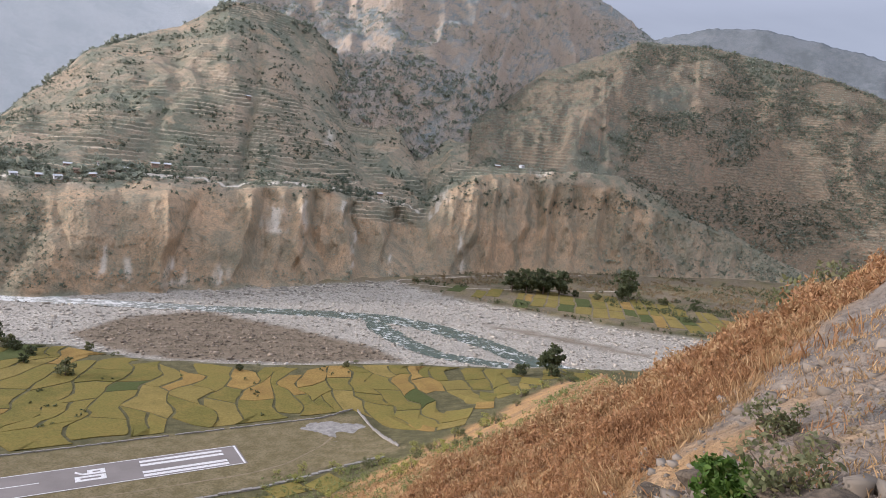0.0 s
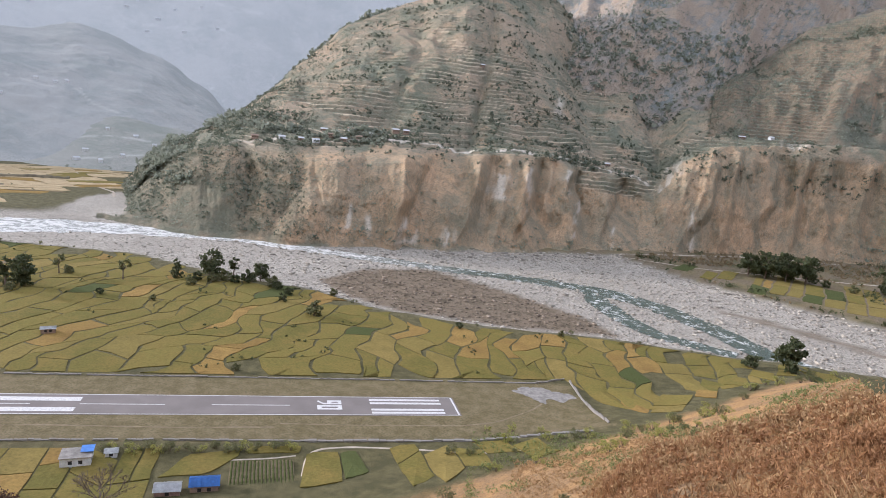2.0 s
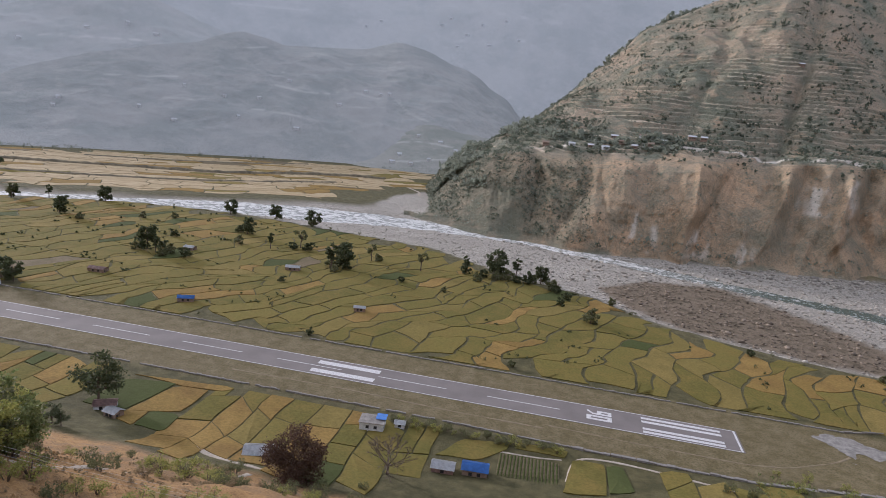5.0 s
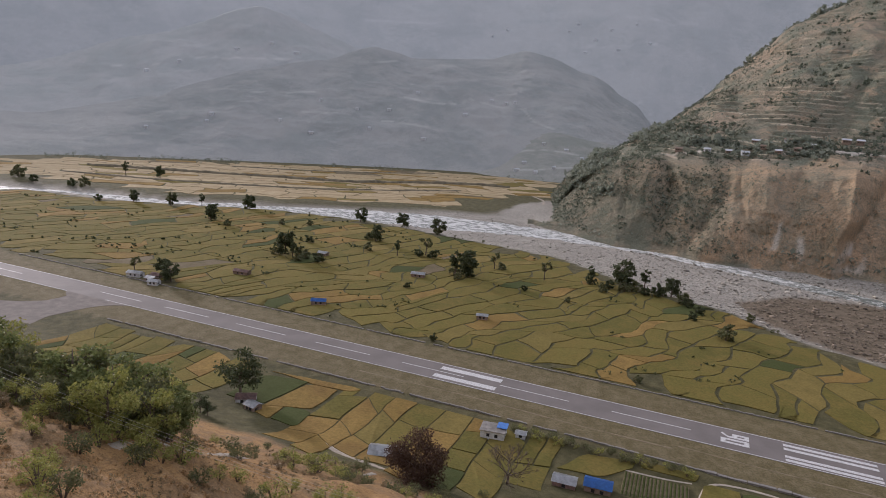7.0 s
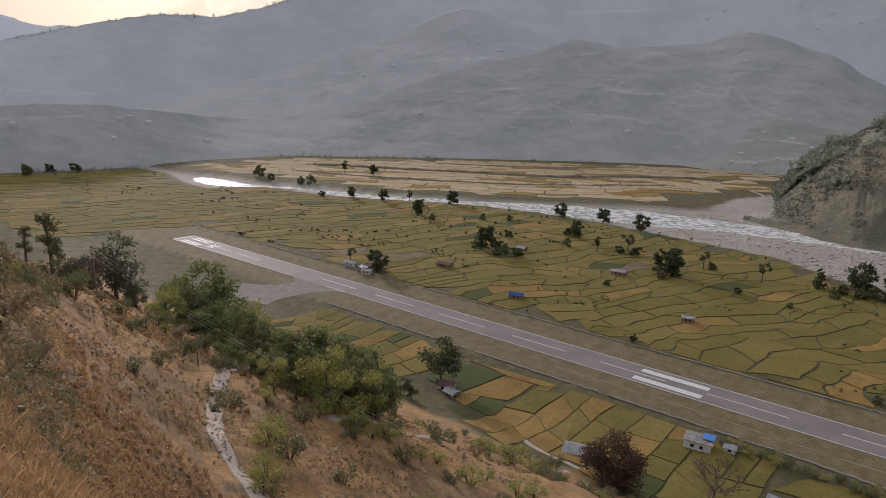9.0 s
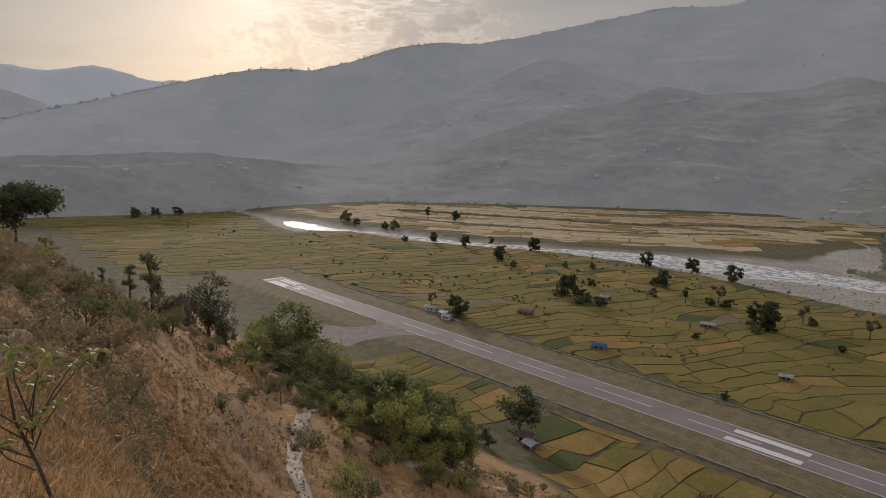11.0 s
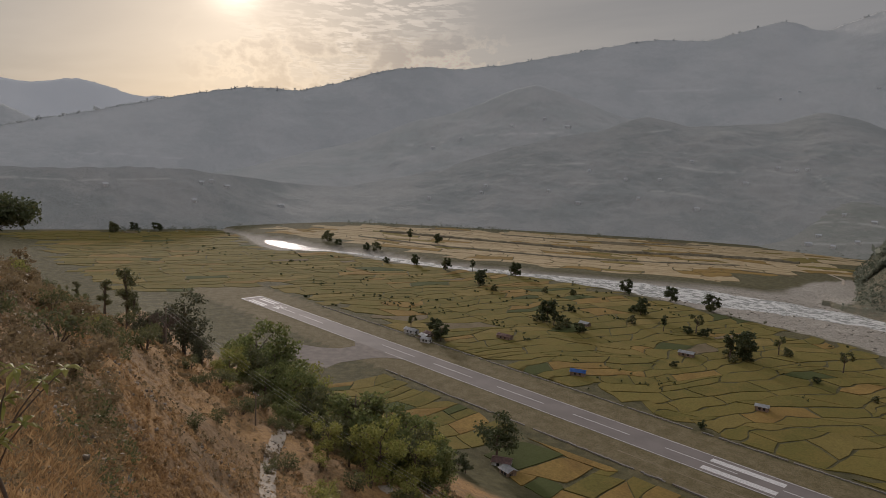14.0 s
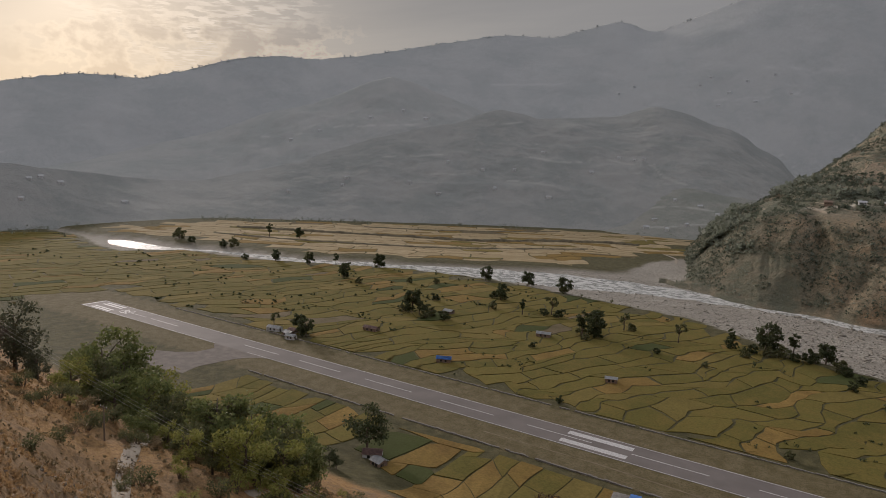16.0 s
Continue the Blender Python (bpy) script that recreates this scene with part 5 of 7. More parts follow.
# ---- plants ----
def leaf_mat(name, a, b, dry=(0.16, 0.12, 0.05)):
    def make(n, co):
        r = n.math("FRACT", n.math("ADD", n.add("ShaderNodeNewGeometry").outputs["Random Per Island"], n.add("ShaderNodeObjectInfo").outputs["Random"]))
        c = n.mix(r, a, b)
        c = n.mix(n.ramp(r, 0.86, 1.0, 0.0, 0.6), c, dry)
        return c, None, None, 0.6, {"Subsurface Weight": 0.0}
    m = material(name, make, 0.6)
    nodes, links = m.node_tree.nodes, m.node_tree.links
    face = [k for k in nodes if k.bl_idname == "ShaderNodeBsdfPrincipled"][0]
    out = [k for k in nodes if k.bl_idname == "ShaderNodeOutputMaterial"][0]
    through_leaf, both = nodes.new("ShaderNodeBsdfTranslucent"), nodes.new("ShaderNodeMixShader")
    links.new(face.inputs["Base Color"].links[0].from_socket, through_leaf.inputs[0])
    both.inputs[0].default_value = 0.38
    links.new(face.outputs[0], both.inputs[1]), links.new(through_leaf.outputs[0], both.inputs[2]), links.new(both.outputs[0], out.inputs[0])
    return m


M["leaf_dark"] = leaf_mat("dark_foliage", (0.055, 0.07, 0.032), (0.115, 0.13, 0.06), (0.11, 0.09, 0.045))
# the next two are paled: distance haze is put into the leaf colours
M["leaf_far"] = leaf_mat("haze_tinted_foliage", (0.21, 0.235, 0.18), (0.31, 0.33, 0.26), (0.27, 0.24, 0.18))
M["leaf_hill"] = leaf_mat("haze_tinted_hill_foliage", (0.40, 0.42, 0.42), (0.48, 0.50, 0.50), (0.45, 0.45, 0.44))
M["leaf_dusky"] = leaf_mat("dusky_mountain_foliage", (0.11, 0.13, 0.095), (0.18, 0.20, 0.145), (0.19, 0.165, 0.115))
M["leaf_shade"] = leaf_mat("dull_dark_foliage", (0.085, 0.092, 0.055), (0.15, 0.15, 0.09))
M["leaf_wood"] = leaf_mat("hillside_foliage", (0.12, 0.148, 0.052), (0.27, 0.29, 0.105))
M["leaf_olive"] = leaf_mat("olive_foliage", (0.105, 0.115, 0.052), (0.19, 0.19, 0.088))
M["leaf_fresh"] = leaf_mat("fresh_foliage", (0.20, 0.22, 0.055), (0.40, 0.38, 0.11))
M["leaf_rust"] = leaf_mat("rusty_foliage", (0.075, 0.045, 0.032), (0.13, 0.075, 0.05))
M["leaf_dry"] = leaf_mat("dry_scrub", (0.20, 0.15, 0.083), (0.32, 0.245, 0.14))
M["leaf_vivid"] = leaf_mat("vivid_green_leaves", (0.042, 0.085, 0.012), (0.11, 0.18, 0.03))
M["bark"] = plain("grey_brown_bark", (0.17, 0.13, 0.10), 0.95, 0.35, 1.5)
M["grass_gold"] = leaf_mat("golden_dry_grass", (0.29, 0.18, 0.085), (0.54, 0.37, 0.19), (0.18, 0.11, 0.055))
M["grass_rust"] = leaf_mat("rusty_dry_herbs", (0.20, 0.10, 0.045), (0.46, 0.265, 0.125), (0.13, 0.065, 0.035))
M["grass_green"] = leaf_mat("green_grass", (0.16, 0.17, 0.05), (0.30, 0.28, 0.10))


def leaves(rnd, centres, radii, per, size, flat=0.75, bent=0.25, upright=0.0, slim=0.5):
    """Small four-cornered leaves or sprays round each centre, as arrays of points and faces."""
    n = len(centres) * per
    c, r = np.repeat(np.array(centres, float), per, 0), np.repeat(np.array(radii, float), per)
    d = rnd.normal(size=(n, 3))
    d /= np.linalg.norm(d, axis=1)[:, None]
    p = c + d * (r * rnd.uniform(0.35, 1.05, n))[:, None] * (1, 1, flat)
    a = rnd.normal(size=(n, 3)) + d * 0.4 + (0, 0, upright)
    a /= np.linalg.norm(a, axis=1)[:, None]
    b = np.cross(a, rnd.normal(size=(n, 3)))
    b /= np.linalg.norm(b, axis=1)[:, None]
    s = size * rnd.uniform(0.6, 1.4, n)[:, None]
    v = np.stack([p - a * s, p - b * s * slim + d * s * bent, p + a * s, p + b * s * slim - d * s * bent], 1).reshape(-1, 3)
    f = np.arange(n * 4).reshape(-1, 4)
    return v, f


def quick(name, v, f, mat, parent=None):
    me = bpy.data.meshes.new(name)
    k = f.shape[1]
    me.vertices.add(len(v))
    me.vertices.foreach_set("co", np.asarray(v, np.float32).reshape(-1))
    me.loops.add(f.size)
    me.loops.foreach_set("vertex_index", f.reshape(-1).astype(np.int32))
    me.polygons.add(len(f))
    me.polygons.foreach_set("loop_start", np.arange(0, f.size, k, dtype=np.int32))
    me.materials.append(mat)
    me.update(calc_edges=True)
    ob = new(name, me)
    if parent:
        ob.parent = parent
    return ob


def tube(bm, path, radii, sides=6):
    rings = []
    for i, (p, r) in enumerate(zip(path, radii)):
        d = Vector(path[min(i + 1, len(path) - 1)]) - Vector(path[max(i - 1, 0)])
        m = d.to_track_quat("Z", "Y").to_matrix()
        rings.append([bm.verts.new(Vector(p) + m @ Vector((math.cos(6.2832 * k / sides) * r, math.sin(6.2832 * k / sides) * r, 0))) for k in range(sides)])
    for a, b in zip(rings, rings[1:]):
        for k in range(sides):
            bm.faces.new((a[k], a[(k + 1) % sides], b[(k + 1) % sides], b[k]))
    bm.faces.new(rings[-1])


def tree(height, radius, leafmat, label, seed, clear=0.3, clumps=26, per=34, leaf=0.45, shape="round", category="tree", name="tree"):
    """A tapered trunk with limbs, and a crown of leaf clumps with gaps."""
    rnd = np.random.RandomState(seed)
    ob = base(name, Matrix.Identity(4), label, category)
    count = {"round": 7, "tall": 6, "flat": 6, "cone": 5, "ragged": 6}[shape]
    lobes, tips = [], []
    for i in range(count):
        u = (i + 0.5) / count
        a = i * 2.4 + rnd.uniform(-0.6, 0.6)
        prof = {"round": 0.62 * math.sin(math.pi * (0.2 + 0.66 * u)), "tall": 0.5 * rnd.uniform(0.2, 1.0), "flat": 0.7, "cone": 0.7 - 0.6 * u, "ragged": rnd.uniform(0.25, 0.75)}[shape]
        zz = clear + (1 - clear) * ((0.05 + 0.78 * u) if shape != "flat" else 0.6 + 0.3 * u) + rnd.uniform(-0.04, 0.04)
        lobes.append((radius * prof * math.cos(a), radius * prof * math.sin(a), height * min(0.88, zz), radius * rnd.uniform(0.36, 0.56) * (0.8 if shape in ("tall", "ragged") else 1.0)))
    for i in range(clumps):
        cx, cy, cz, cr = lobes[i % count]
        d = rnd.normal(size=3)
        d *= cr * rnd.uniform(0.55, 1.0) / np.linalg.norm(d)
        tips.append((cx + d[0], cy + d[1], min(height * 0.97, cz + 0.75 * d[2])))
    bm = bmesh.new()
    lean = rnd.uniform(-0.05, 0.05, 2) * height
    top = height * (0.8 if shape != "flat" else 0.62)
    path = [(lean[0] * t * t, lean[1] * t * t, top * t - 0.4 * (t == 0)) for t in np.linspace(0, 1, 6)]
    tr = 0.022 * height + 0.05
    tube(bm, path, [tr * (1.25 - 1.05 * t) for t in np.linspace(0, 1, 6)], 7)
    part("trunk", bm, M["bark"], ob, smooth=True)
    bm = bmesh.new()
    for k in range(0, clumps, max(1, clumps // 9)):
        t = tips[k]
        s = min(0.95, max(0.3, t[2] / top * 0.7))
        p0 = Vector((lean[0] * s * s, lean[1] * s * s, top * s))
        mid = (p0 + Vector(t)) / 2 + Vector((0, 0, height * 0.03))
        tube(bm, [p0, mid, t], [tr * 0.45, tr * 0.28, tr * 0.08], 5)
    part("limb", bm, M["bark"], ob, smooth=True)
    if per:
        size = [radius * rnd.uniform(0.24, 0.38) for _ in tips]
        quick("crown", *leaves(rnd, tips, size, per, leaf), M[leafmat], ob)
    return ob


def bare_tree(height, radius, label, seed):
    rnd = random.Random(seed)
    ob = base("bare_tree", Matrix.Identity(4), label, "tree")
    bm = bmesh.new()
    tube(bm, [(0, 0, -0.4), (0.1, 0, height * 0.16), (0.2, 0.1, height * 0.3)], [0.42, 0.34, 0.3], 8)
    part("trunk", bm, M["bark"], ob, smooth=True)
    bm = bmesh.new()

    def grow(p, d, l, r, depth):
        q = p + d * l
        mid = (p + q) / 2 + Vector((rnd.uniform(-1, 1), rnd.uniform(-1, 1), 0)) * l * 0.06
        tube(bm, [p, mid, q], [r, r * 0.8, r * 0.6], 5 if depth < 2 else 3)
        if depth < 5:
            for _ in range(3 if depth < 4 else 4):
                w = Vector((rnd.gauss(0, 1), rnd.gauss(0, 1), rnd.gauss(0.15, 0.6)))
                grow(q, (d + w * 0.5).normalized(), l * rnd.uniform(0.6, 0.82), r * 0.66, depth + 1)

    for k in range(7):
        a = k * 0.9 + rnd.uniform(-0.2, 0.2)
        grow(Vector((0.2, 0.1, height * 0.26)), Vector((math.cos(a) * 0.9, math.sin(a) * 0.9, rnd.uniform(0.5, 1.1))).normalized(), radius * 0.34, 0.2, 1)
    part("branch", bm, M["bark"], ob)
    return ob


def shrub(height, radius, leafmat, label, seed, clumps=12, per=56, leaf=0.11, name="shrub"):
    rnd = np.random.RandomState(seed)
    ob = base(name, Matrix.Identity(4), label, "shrub")
    tips = [(radius * rnd.uniform(-0.7, 0.7), radius * rnd.uniform(-0.7, 0.7), height * rnd.uniform(0.25, 0.85)) for _ in range(clumps)]
    bm = bmesh.new()
    for t in tips[:7]:
        tube(bm, [(t[0] * 0.1, t[1] * 0.1, -0.2), (t[0] * 0.5, t[1] * 0.5, t[2] * 0.6), t], [0.03 * height, 0.02 * height, 0.006 * height], 4)
    part("stem", bm, M["bark"], ob)
    quick("foliage", *leaves(rnd, tips, [radius * rnd.uniform(0.3, 0.5) for _ in tips], per, leaf), M[leafmat], ob)
    return ob


def plant_at(ob, x, y, size=1.0, turn=0.0, first=None, sink=0.0):
    m = pose(x, y, gz(x, y) - sink, 0, 0, turn) @ Matrix.Diagonal((size, size, size, 1))
    t = copy_thing(ob, m)
    t.scale = (size, size, size)
    return t


def spot(bearing, dist):
    a = radians(bearing)
    return EYE[0] + math.sin(a) * dist, EYE[1] + math.cos(a) * dist


planted = random.Random(31)


def place_first(ob, x, y, size=1.0, turn=0.0):
    ob.matrix_world = pose(x, y, gz(x, y), 0, 0, turn)
    ob.scale = (size, size, size)
    return ob


# valley trees: x, y, height
VALLEY = {
    "round": [(-61, 210, 19), (-28, 216, 14), (-316, 298, 14), (-278, 312, 15), (-237, 303, 15), (256, 47, 20), (-418, 210, 14), (-432, 281, 15), (-533, 232, 12), (-496, 245, 12), (-262, 229, 14), (-292, 147, 18), (-160, 176, 18), (-312, 52, 12), (-300, 46, 12), (-649, 379, 16), (566, 268, 34), (444, 326, 25), (458, 318, 27), (474, 308, 24), (494, 304, 27), (470, 330, 25), (484, 318, 27)],
    "tall": [(-46, 216, 15), (-208, 210, 15), (-82, 211, 13), (-150, 203, 13), (-165, 163, 20), (-111, 195, 14), (-682, 357, 20), (-494, 241, 14), (-475, 262, 13), (-423, 214, 12), (-280, 139, 13), (-330, 47, 11), (-225, 195, 13), (560, 250, 14)],
    "low": [(-68, 203, 6), (-57, 201, 7), (-44, 200, 6), (-33, 207, 6), (-16, 188, 6), (-168, 168, 7), (-157, 170, 6), (-161, 159, 5), (-211, 204, 6), (-236, 297, 7), (-270, 233, 7), (-298, 142, 6), (-285, 153, 6), (-272, 143, 7), (-81, 206, 7), (-50, 206, 8), (-36, 203, 8), (-20, 195, 8), (-9, 176, 6), (6, 131, 9), (245, 62, 8), (-251, 196, 7), (-259, 141, 7), (-272, 135, 6), (-200, 205, 7), (-646, 270, 11), (-655, 262, 9), (-436, 282, 8), (-700, 250, 9), (-740, 262, 14), (-925, 110, 12), (-930, 55, 14), (-940, 85, 11), (-30, 45, 3.5), (-128, 42, 3.5), (-85, 150, 4), (-300, 190, 6), (-360, 235, 6), (-180, 120, 4), (-145, 205, 6), (-115, 160, 4), (-340, 250, 6), (505, 290, 8), (585, 235, 9), (600, 205, 9), (520, 270, 8), (-560, 215, 7), (-390, 200, 6), (-450, 250, 7), (20, 180, 5), (90, 118, 4), (150, 108, 4), (-12, 160, 5), (-70, 190, 6)],
}
KINDS = {
    "round": [tree(10, 4.6, "leaf_dark", "dark green broad-crowned tree among the fields", 1, 0.14, 36, 44, 0.5), tree(10, 4.0, "leaf_dark", "dense dark green tree at the river bank", 2, 0.18, 36, 44, 0.5, shape="round")],
    "tall": [tree(10, 2.8, "leaf_dark", "slender ragged tree among rice fields", 3, 0.3, 20, 30, 0.42, "tall"), tree(10, 3.2, "leaf_olive", "thin olive-green tree with open crown", 4, 0.4, 18, 26, 0.42, "ragged")],
    "low": [tree(10, 6.5, "leaf_dark", "low dark thicket between the fields", 5, 0.08, 24, 34, 0.8, "ragged"), tree(10, 6.0, "leaf_olive", "olive bushy thicket on a bund", 6, 0.08, 22, 34, 0.8, "round")],
}
for kind, spots in VALLEY.items():
    for i, (x, y, h) in enumerate(spots):
        src = KINDS[kind][i % 2]
        if i < 2:
            place_first(src, x, y, h / 10, i * 47)
        else:
            plant_at(src, x, y, h / 10, planted.uniform(0, 360))

# the hillside wood: bearing, distance, height
WOOD = {
    "big": [(-61.3, 160, 17), (-59.4, 150, 15), (-57.9, 140, 12)],
    "shade": [(-63.0, 165, 14), (-60.2, 130, 9), (-52.2, 120, 15), (-48.9, 122, 10), (-58.6, 118, 7)],
    "mid": [(-55.9, 128, 12), (-53.8, 130, 10), (-54.6, 112, 8), (-47.1, 108, 10), (-45.5, 125, 8), (-56.6, 118, 7), (-52.8, 105, 6), (-46.0, 112, 6), (-61.8, 126, 6)],
    "fresh": [(-49.2, 112, 11), (-57.2, 132, 11), (-63.6, 140, 9), (-51.8, 112, 9), (-50.1, 104, 12), (-51.2, 98, 7), (-54.8, 100, 6), (-47.8, 96, 5), (-56.4, 108, 5), (-53.4, 116, 9)],
    "thin": [(-71.3, 150, 15), (-70.6, 148, 9), (-72.9, 152, 9), (-74.4, 150, 6)],
    "edge": [(-67.0, 150, 14), (-66.2, 146, 7), (-68.3, 142, 5), (-65.5, 147, 6.5), (-70.2, 140, 5), (-69.2, 146, 7)],
    "oak": [(-39.7, 238, 18), (-44.8, 225, 7), (-43.2, 215, 7), (-46.5, 205, 7), (-42.0, 230, 5)],
}
WOOD_KINDS = {
    "big": tree(10, 4.6, "leaf_wood", "large green tree on the hillside", 11, 0.22, 44, 70, 0.26),
    "shade": tree(10, 4.4, "leaf_wood", "bushy green tree with ragged crown on the slope", 19, 0.15, 46, 60, 0.25, "ragged"),
    "mid": tree(10, 4.2, "leaf_olive", "olive-green hillside tree with uneven crown", 12, 0.2, 40, 60, 0.26, "ragged"),
    "fresh": tree(10, 4.0, "leaf_fresh", "yellow-green leafy tree on the hillside", 13, 0.15, 40, 60, 0.24),
    "thin": tree(10, 2.2, "leaf_olive", "tall thin-leaved tree with bare trunk", 14, 0.3, 40, 40, 0.16, "tall"),
    "edge": tree(10, 4.3, "leaf_shade", "dark broad-crowned tree at the wood's edge", 20, 0.12, 48, 60, 0.24),
    "oak": tree(10, 4.6, "leaf_dark", "spreading dark tree beside a shack", 15, 0.3, 44, 60, 0.28),
}
grove = random.Random(77)
for i in range(30):  # the closed part of the wood
    u = grove.random()
    b, d = -62.0 + 16.0 * u + grove.uniform(-1.2, 1.2), 172 - 62 * u + grove.uniform(-14, 16)
    WOOD[grove.choice(("shade", "mid", "big", "fresh", "shade"))].append((b, d, grove.uniform(8, 14)))
planted_kinds = set()
for kind, spots in WOOD.items():
    for b, d, h in spots:
        x, y = spot(b + planted.uniform(-0.4, 0.4), d * planted.uniform(0.93, 1.07))
        if kind in planted_kinds:
            plant_at(WOOD_KINDS[kind], x, y, h / 10 * planted.uniform(0.85, 1.1), planted.uniform(0, 360))
        else:
            planted_kinds.add(kind)
            place_first(WOOD_KINDS[kind], x, y, h / 10)
place_first(tree(12.0, 6.4, "leaf_dark", "wide dark umbrella-crowned tree on the slope", 16, 0.42, 84, 90, 0.34, "flat"), *spot(-80.2, 138))
place_first(tree(6, 2.2, "leaf_dry", "small dry tree beside the umbrella tree", 17, 0.3, 20, 30, 0.2), *spot(-78.4, 134))
place_first(tree(13.5, 9.0, "leaf_rust", "big rust-brown leafy tree below the hill", 18, 0.06, 150, 90, 0.30), *spot(-23.3, 172))
place_first(bare_tree(12, 10, "large leafless spreading tree beside the white house", 4), *spot(-14.3, 182))
place_first(bare_tree(14, 4.2, "tall leafless tree at the wood's edge", 6), *spot(-68.6, 140))

# shrubs on the hillside
SHRUBS = [shrub(2.0, 1.5, "leaf_olive", "olive-green shrub on the dry hillside", 21), shrub(1.6, 1.6, "leaf_dry", "dry brown thorny shrub on the hillside", 22), shrub(2.4, 1.7, "leaf_fresh", "yellow-green leafy shrub on the hillside", 23)]
used = set()
for i in range(90):
    b = planted.uniform(-86, -20)
    d = planted.uniform(9, 120) if b < -62 else planted.uniform(45, 165)
    if -74 < b < -55.5 and d < 78:
        continue
    x, y = spot(b, d)
    if gz(x, y) < 3:
        continue
    k = planted.choice((0, 0, 1, 1, 2) if d > 45 else (1, 1, 0))
    s = planted.uniform(0.5, 1.5) * (0.38 if d < 35 else 1.0)
    if k not in used:
        used.add(k)
        place_first(SHRUBS[k], x, y, s)
    else:
        plant_at(SHRUBS[k], x, y, s, planted.uniform(0, 360))
for b, d, s, k in [(-52.5 + 1.6 * i, 88 + 5 * (i % 3), planted.uniform(0.9, 1.7), 2 if i % 3 else 0) for i in range(16)] + [(-66 + 0.9 * i, 105 + 6 * (i % 4), planted.uniform(0.8, 1.6), 0) for i in range(20)] + [(-56 + 0.2 * i, 50 + 4 * i, planted.uniform(0.6, 1.2), 2) for i in range(9)]:
    plant_at(SHRUBS[k], *spot(b, d), s, planted.uniform(0, 360))
for b, d, z in ((-70.0, 107, 1.9), (-69.6, 124, 1.7), (-71.4, 128, 1.5), (-64.4, 90, 1.0), (-66.2, 74, 0.9), (-58.6, 84, 1.2)):  # round bushes on the open slope
    plant_at(SHRUBS[0], *spot(b, d), z, b * 9)
for i in range(60):  # the dry thicket on the upper slope
    b = planted.uniform(-92, -72.5)
    plant_at(SHRUBS[planted.choice((1, 1, 0))], *spot(b, planted.uniform(38, 120)), planted.uniform(0.7, 1.5), planted.uniform(0, 360))
for i in range(44):  # bushes between the wood and the sheds
    b = planted.uniform(-47, -12)
    plant_at(SHRUBS[planted.choice((0, 0, 2))], *spot(b, planted.uniform(118, 176) - 0.4 * (b + 30)), planted.uniform(0.8, 2.1), planted.uniform(0, 360))
for i in range(36):  # green bushes on the lower slope
    b = planted.uniform(16, 40)
    plant_at(SHRUBS[planted.choice((0, 2, 2))], *spot(b, planted.uniform(125, 250)), planted.uniform(0.8, 2.0), planted.uniform(0, 360))
for i in range(26):  # along the drain beside the houses
    plant_at(SHRUBS[(0, 2, 0)[i % 3]], -66 + 2.4 * i + planted.uniform(-1, 1), -24.5 - planted.uniform(0, 4.5), planted.uniform(0.7, 1.6), planted.uniform(0, 360))
for i in range(20):  # where the hill meets the paddies
    x = planted.uniform(105, 300)
    plant_at(SHRUBS[planted.choice((0, 0, 2))], x, -26 + (x - 105) * 0.46 - planted.uniform(0, 26), planted.uniform(0.8, 2.2), planted.uniform(0, 360))
for i in range(20):  # along the river bank
    x = planted.uniform(-380, 290)
    plant_at(SHRUBS[0], x, float(near_bank(x)) - planted.uniform(1, 6), planted.uniform(0.5, 1.3), planted.uniform(0, 360))

# trail down the slope
TRAIL = [(-146, -158), (-136, -163.5), (-120, -173), (-109, -181), (-98, -190), (-91.6, -194.8), (-81, -201.6), (-70, -208), (-62.8, -212), (-56, -214), (-48, -216), (-38, -222)]
ribbon("trail", TRAIL, 1.7, 0.10, M["dust"], "pale stony trail down the hillside", "path", 1.0, 0.6)
ribbon("footpath", [(-116, -74), (-111.2, -77.2), (-101.9, -80.2), (-92.6, -82), (-82, -84)], 2.4, 0.08, M["dust"], "pale dirt path beside the tin shed", "path", 1.5)
ribbon("trail", [spot(-50, 95), spot(-44, 108), spot(-36, 128), spot(-30, 150), spot(-27, 170)], 1.6, 0.06, M["dust"], "pale dirt path across the lower slope", "path", 1.5)


ribbon("track", [(-60, 372), (20, 368), (110, 372), (190, 378), (260, 392), (330, 404), (400, 418), (480, 434), (560, 446), (660, 432)], 3.2, 0.15, M["dust"], "pale dirt track along the bluff's foot", "path", 4.0, 2.5)
ribbon("track", [(330, 404), (352, 380), (392, 352), (440, 340), (500, 330), (560, 318), (620, 312)], 2.4, 0.15, M["dust"], "pale dirt track to the far fields", "path", 4.0, 2.0)

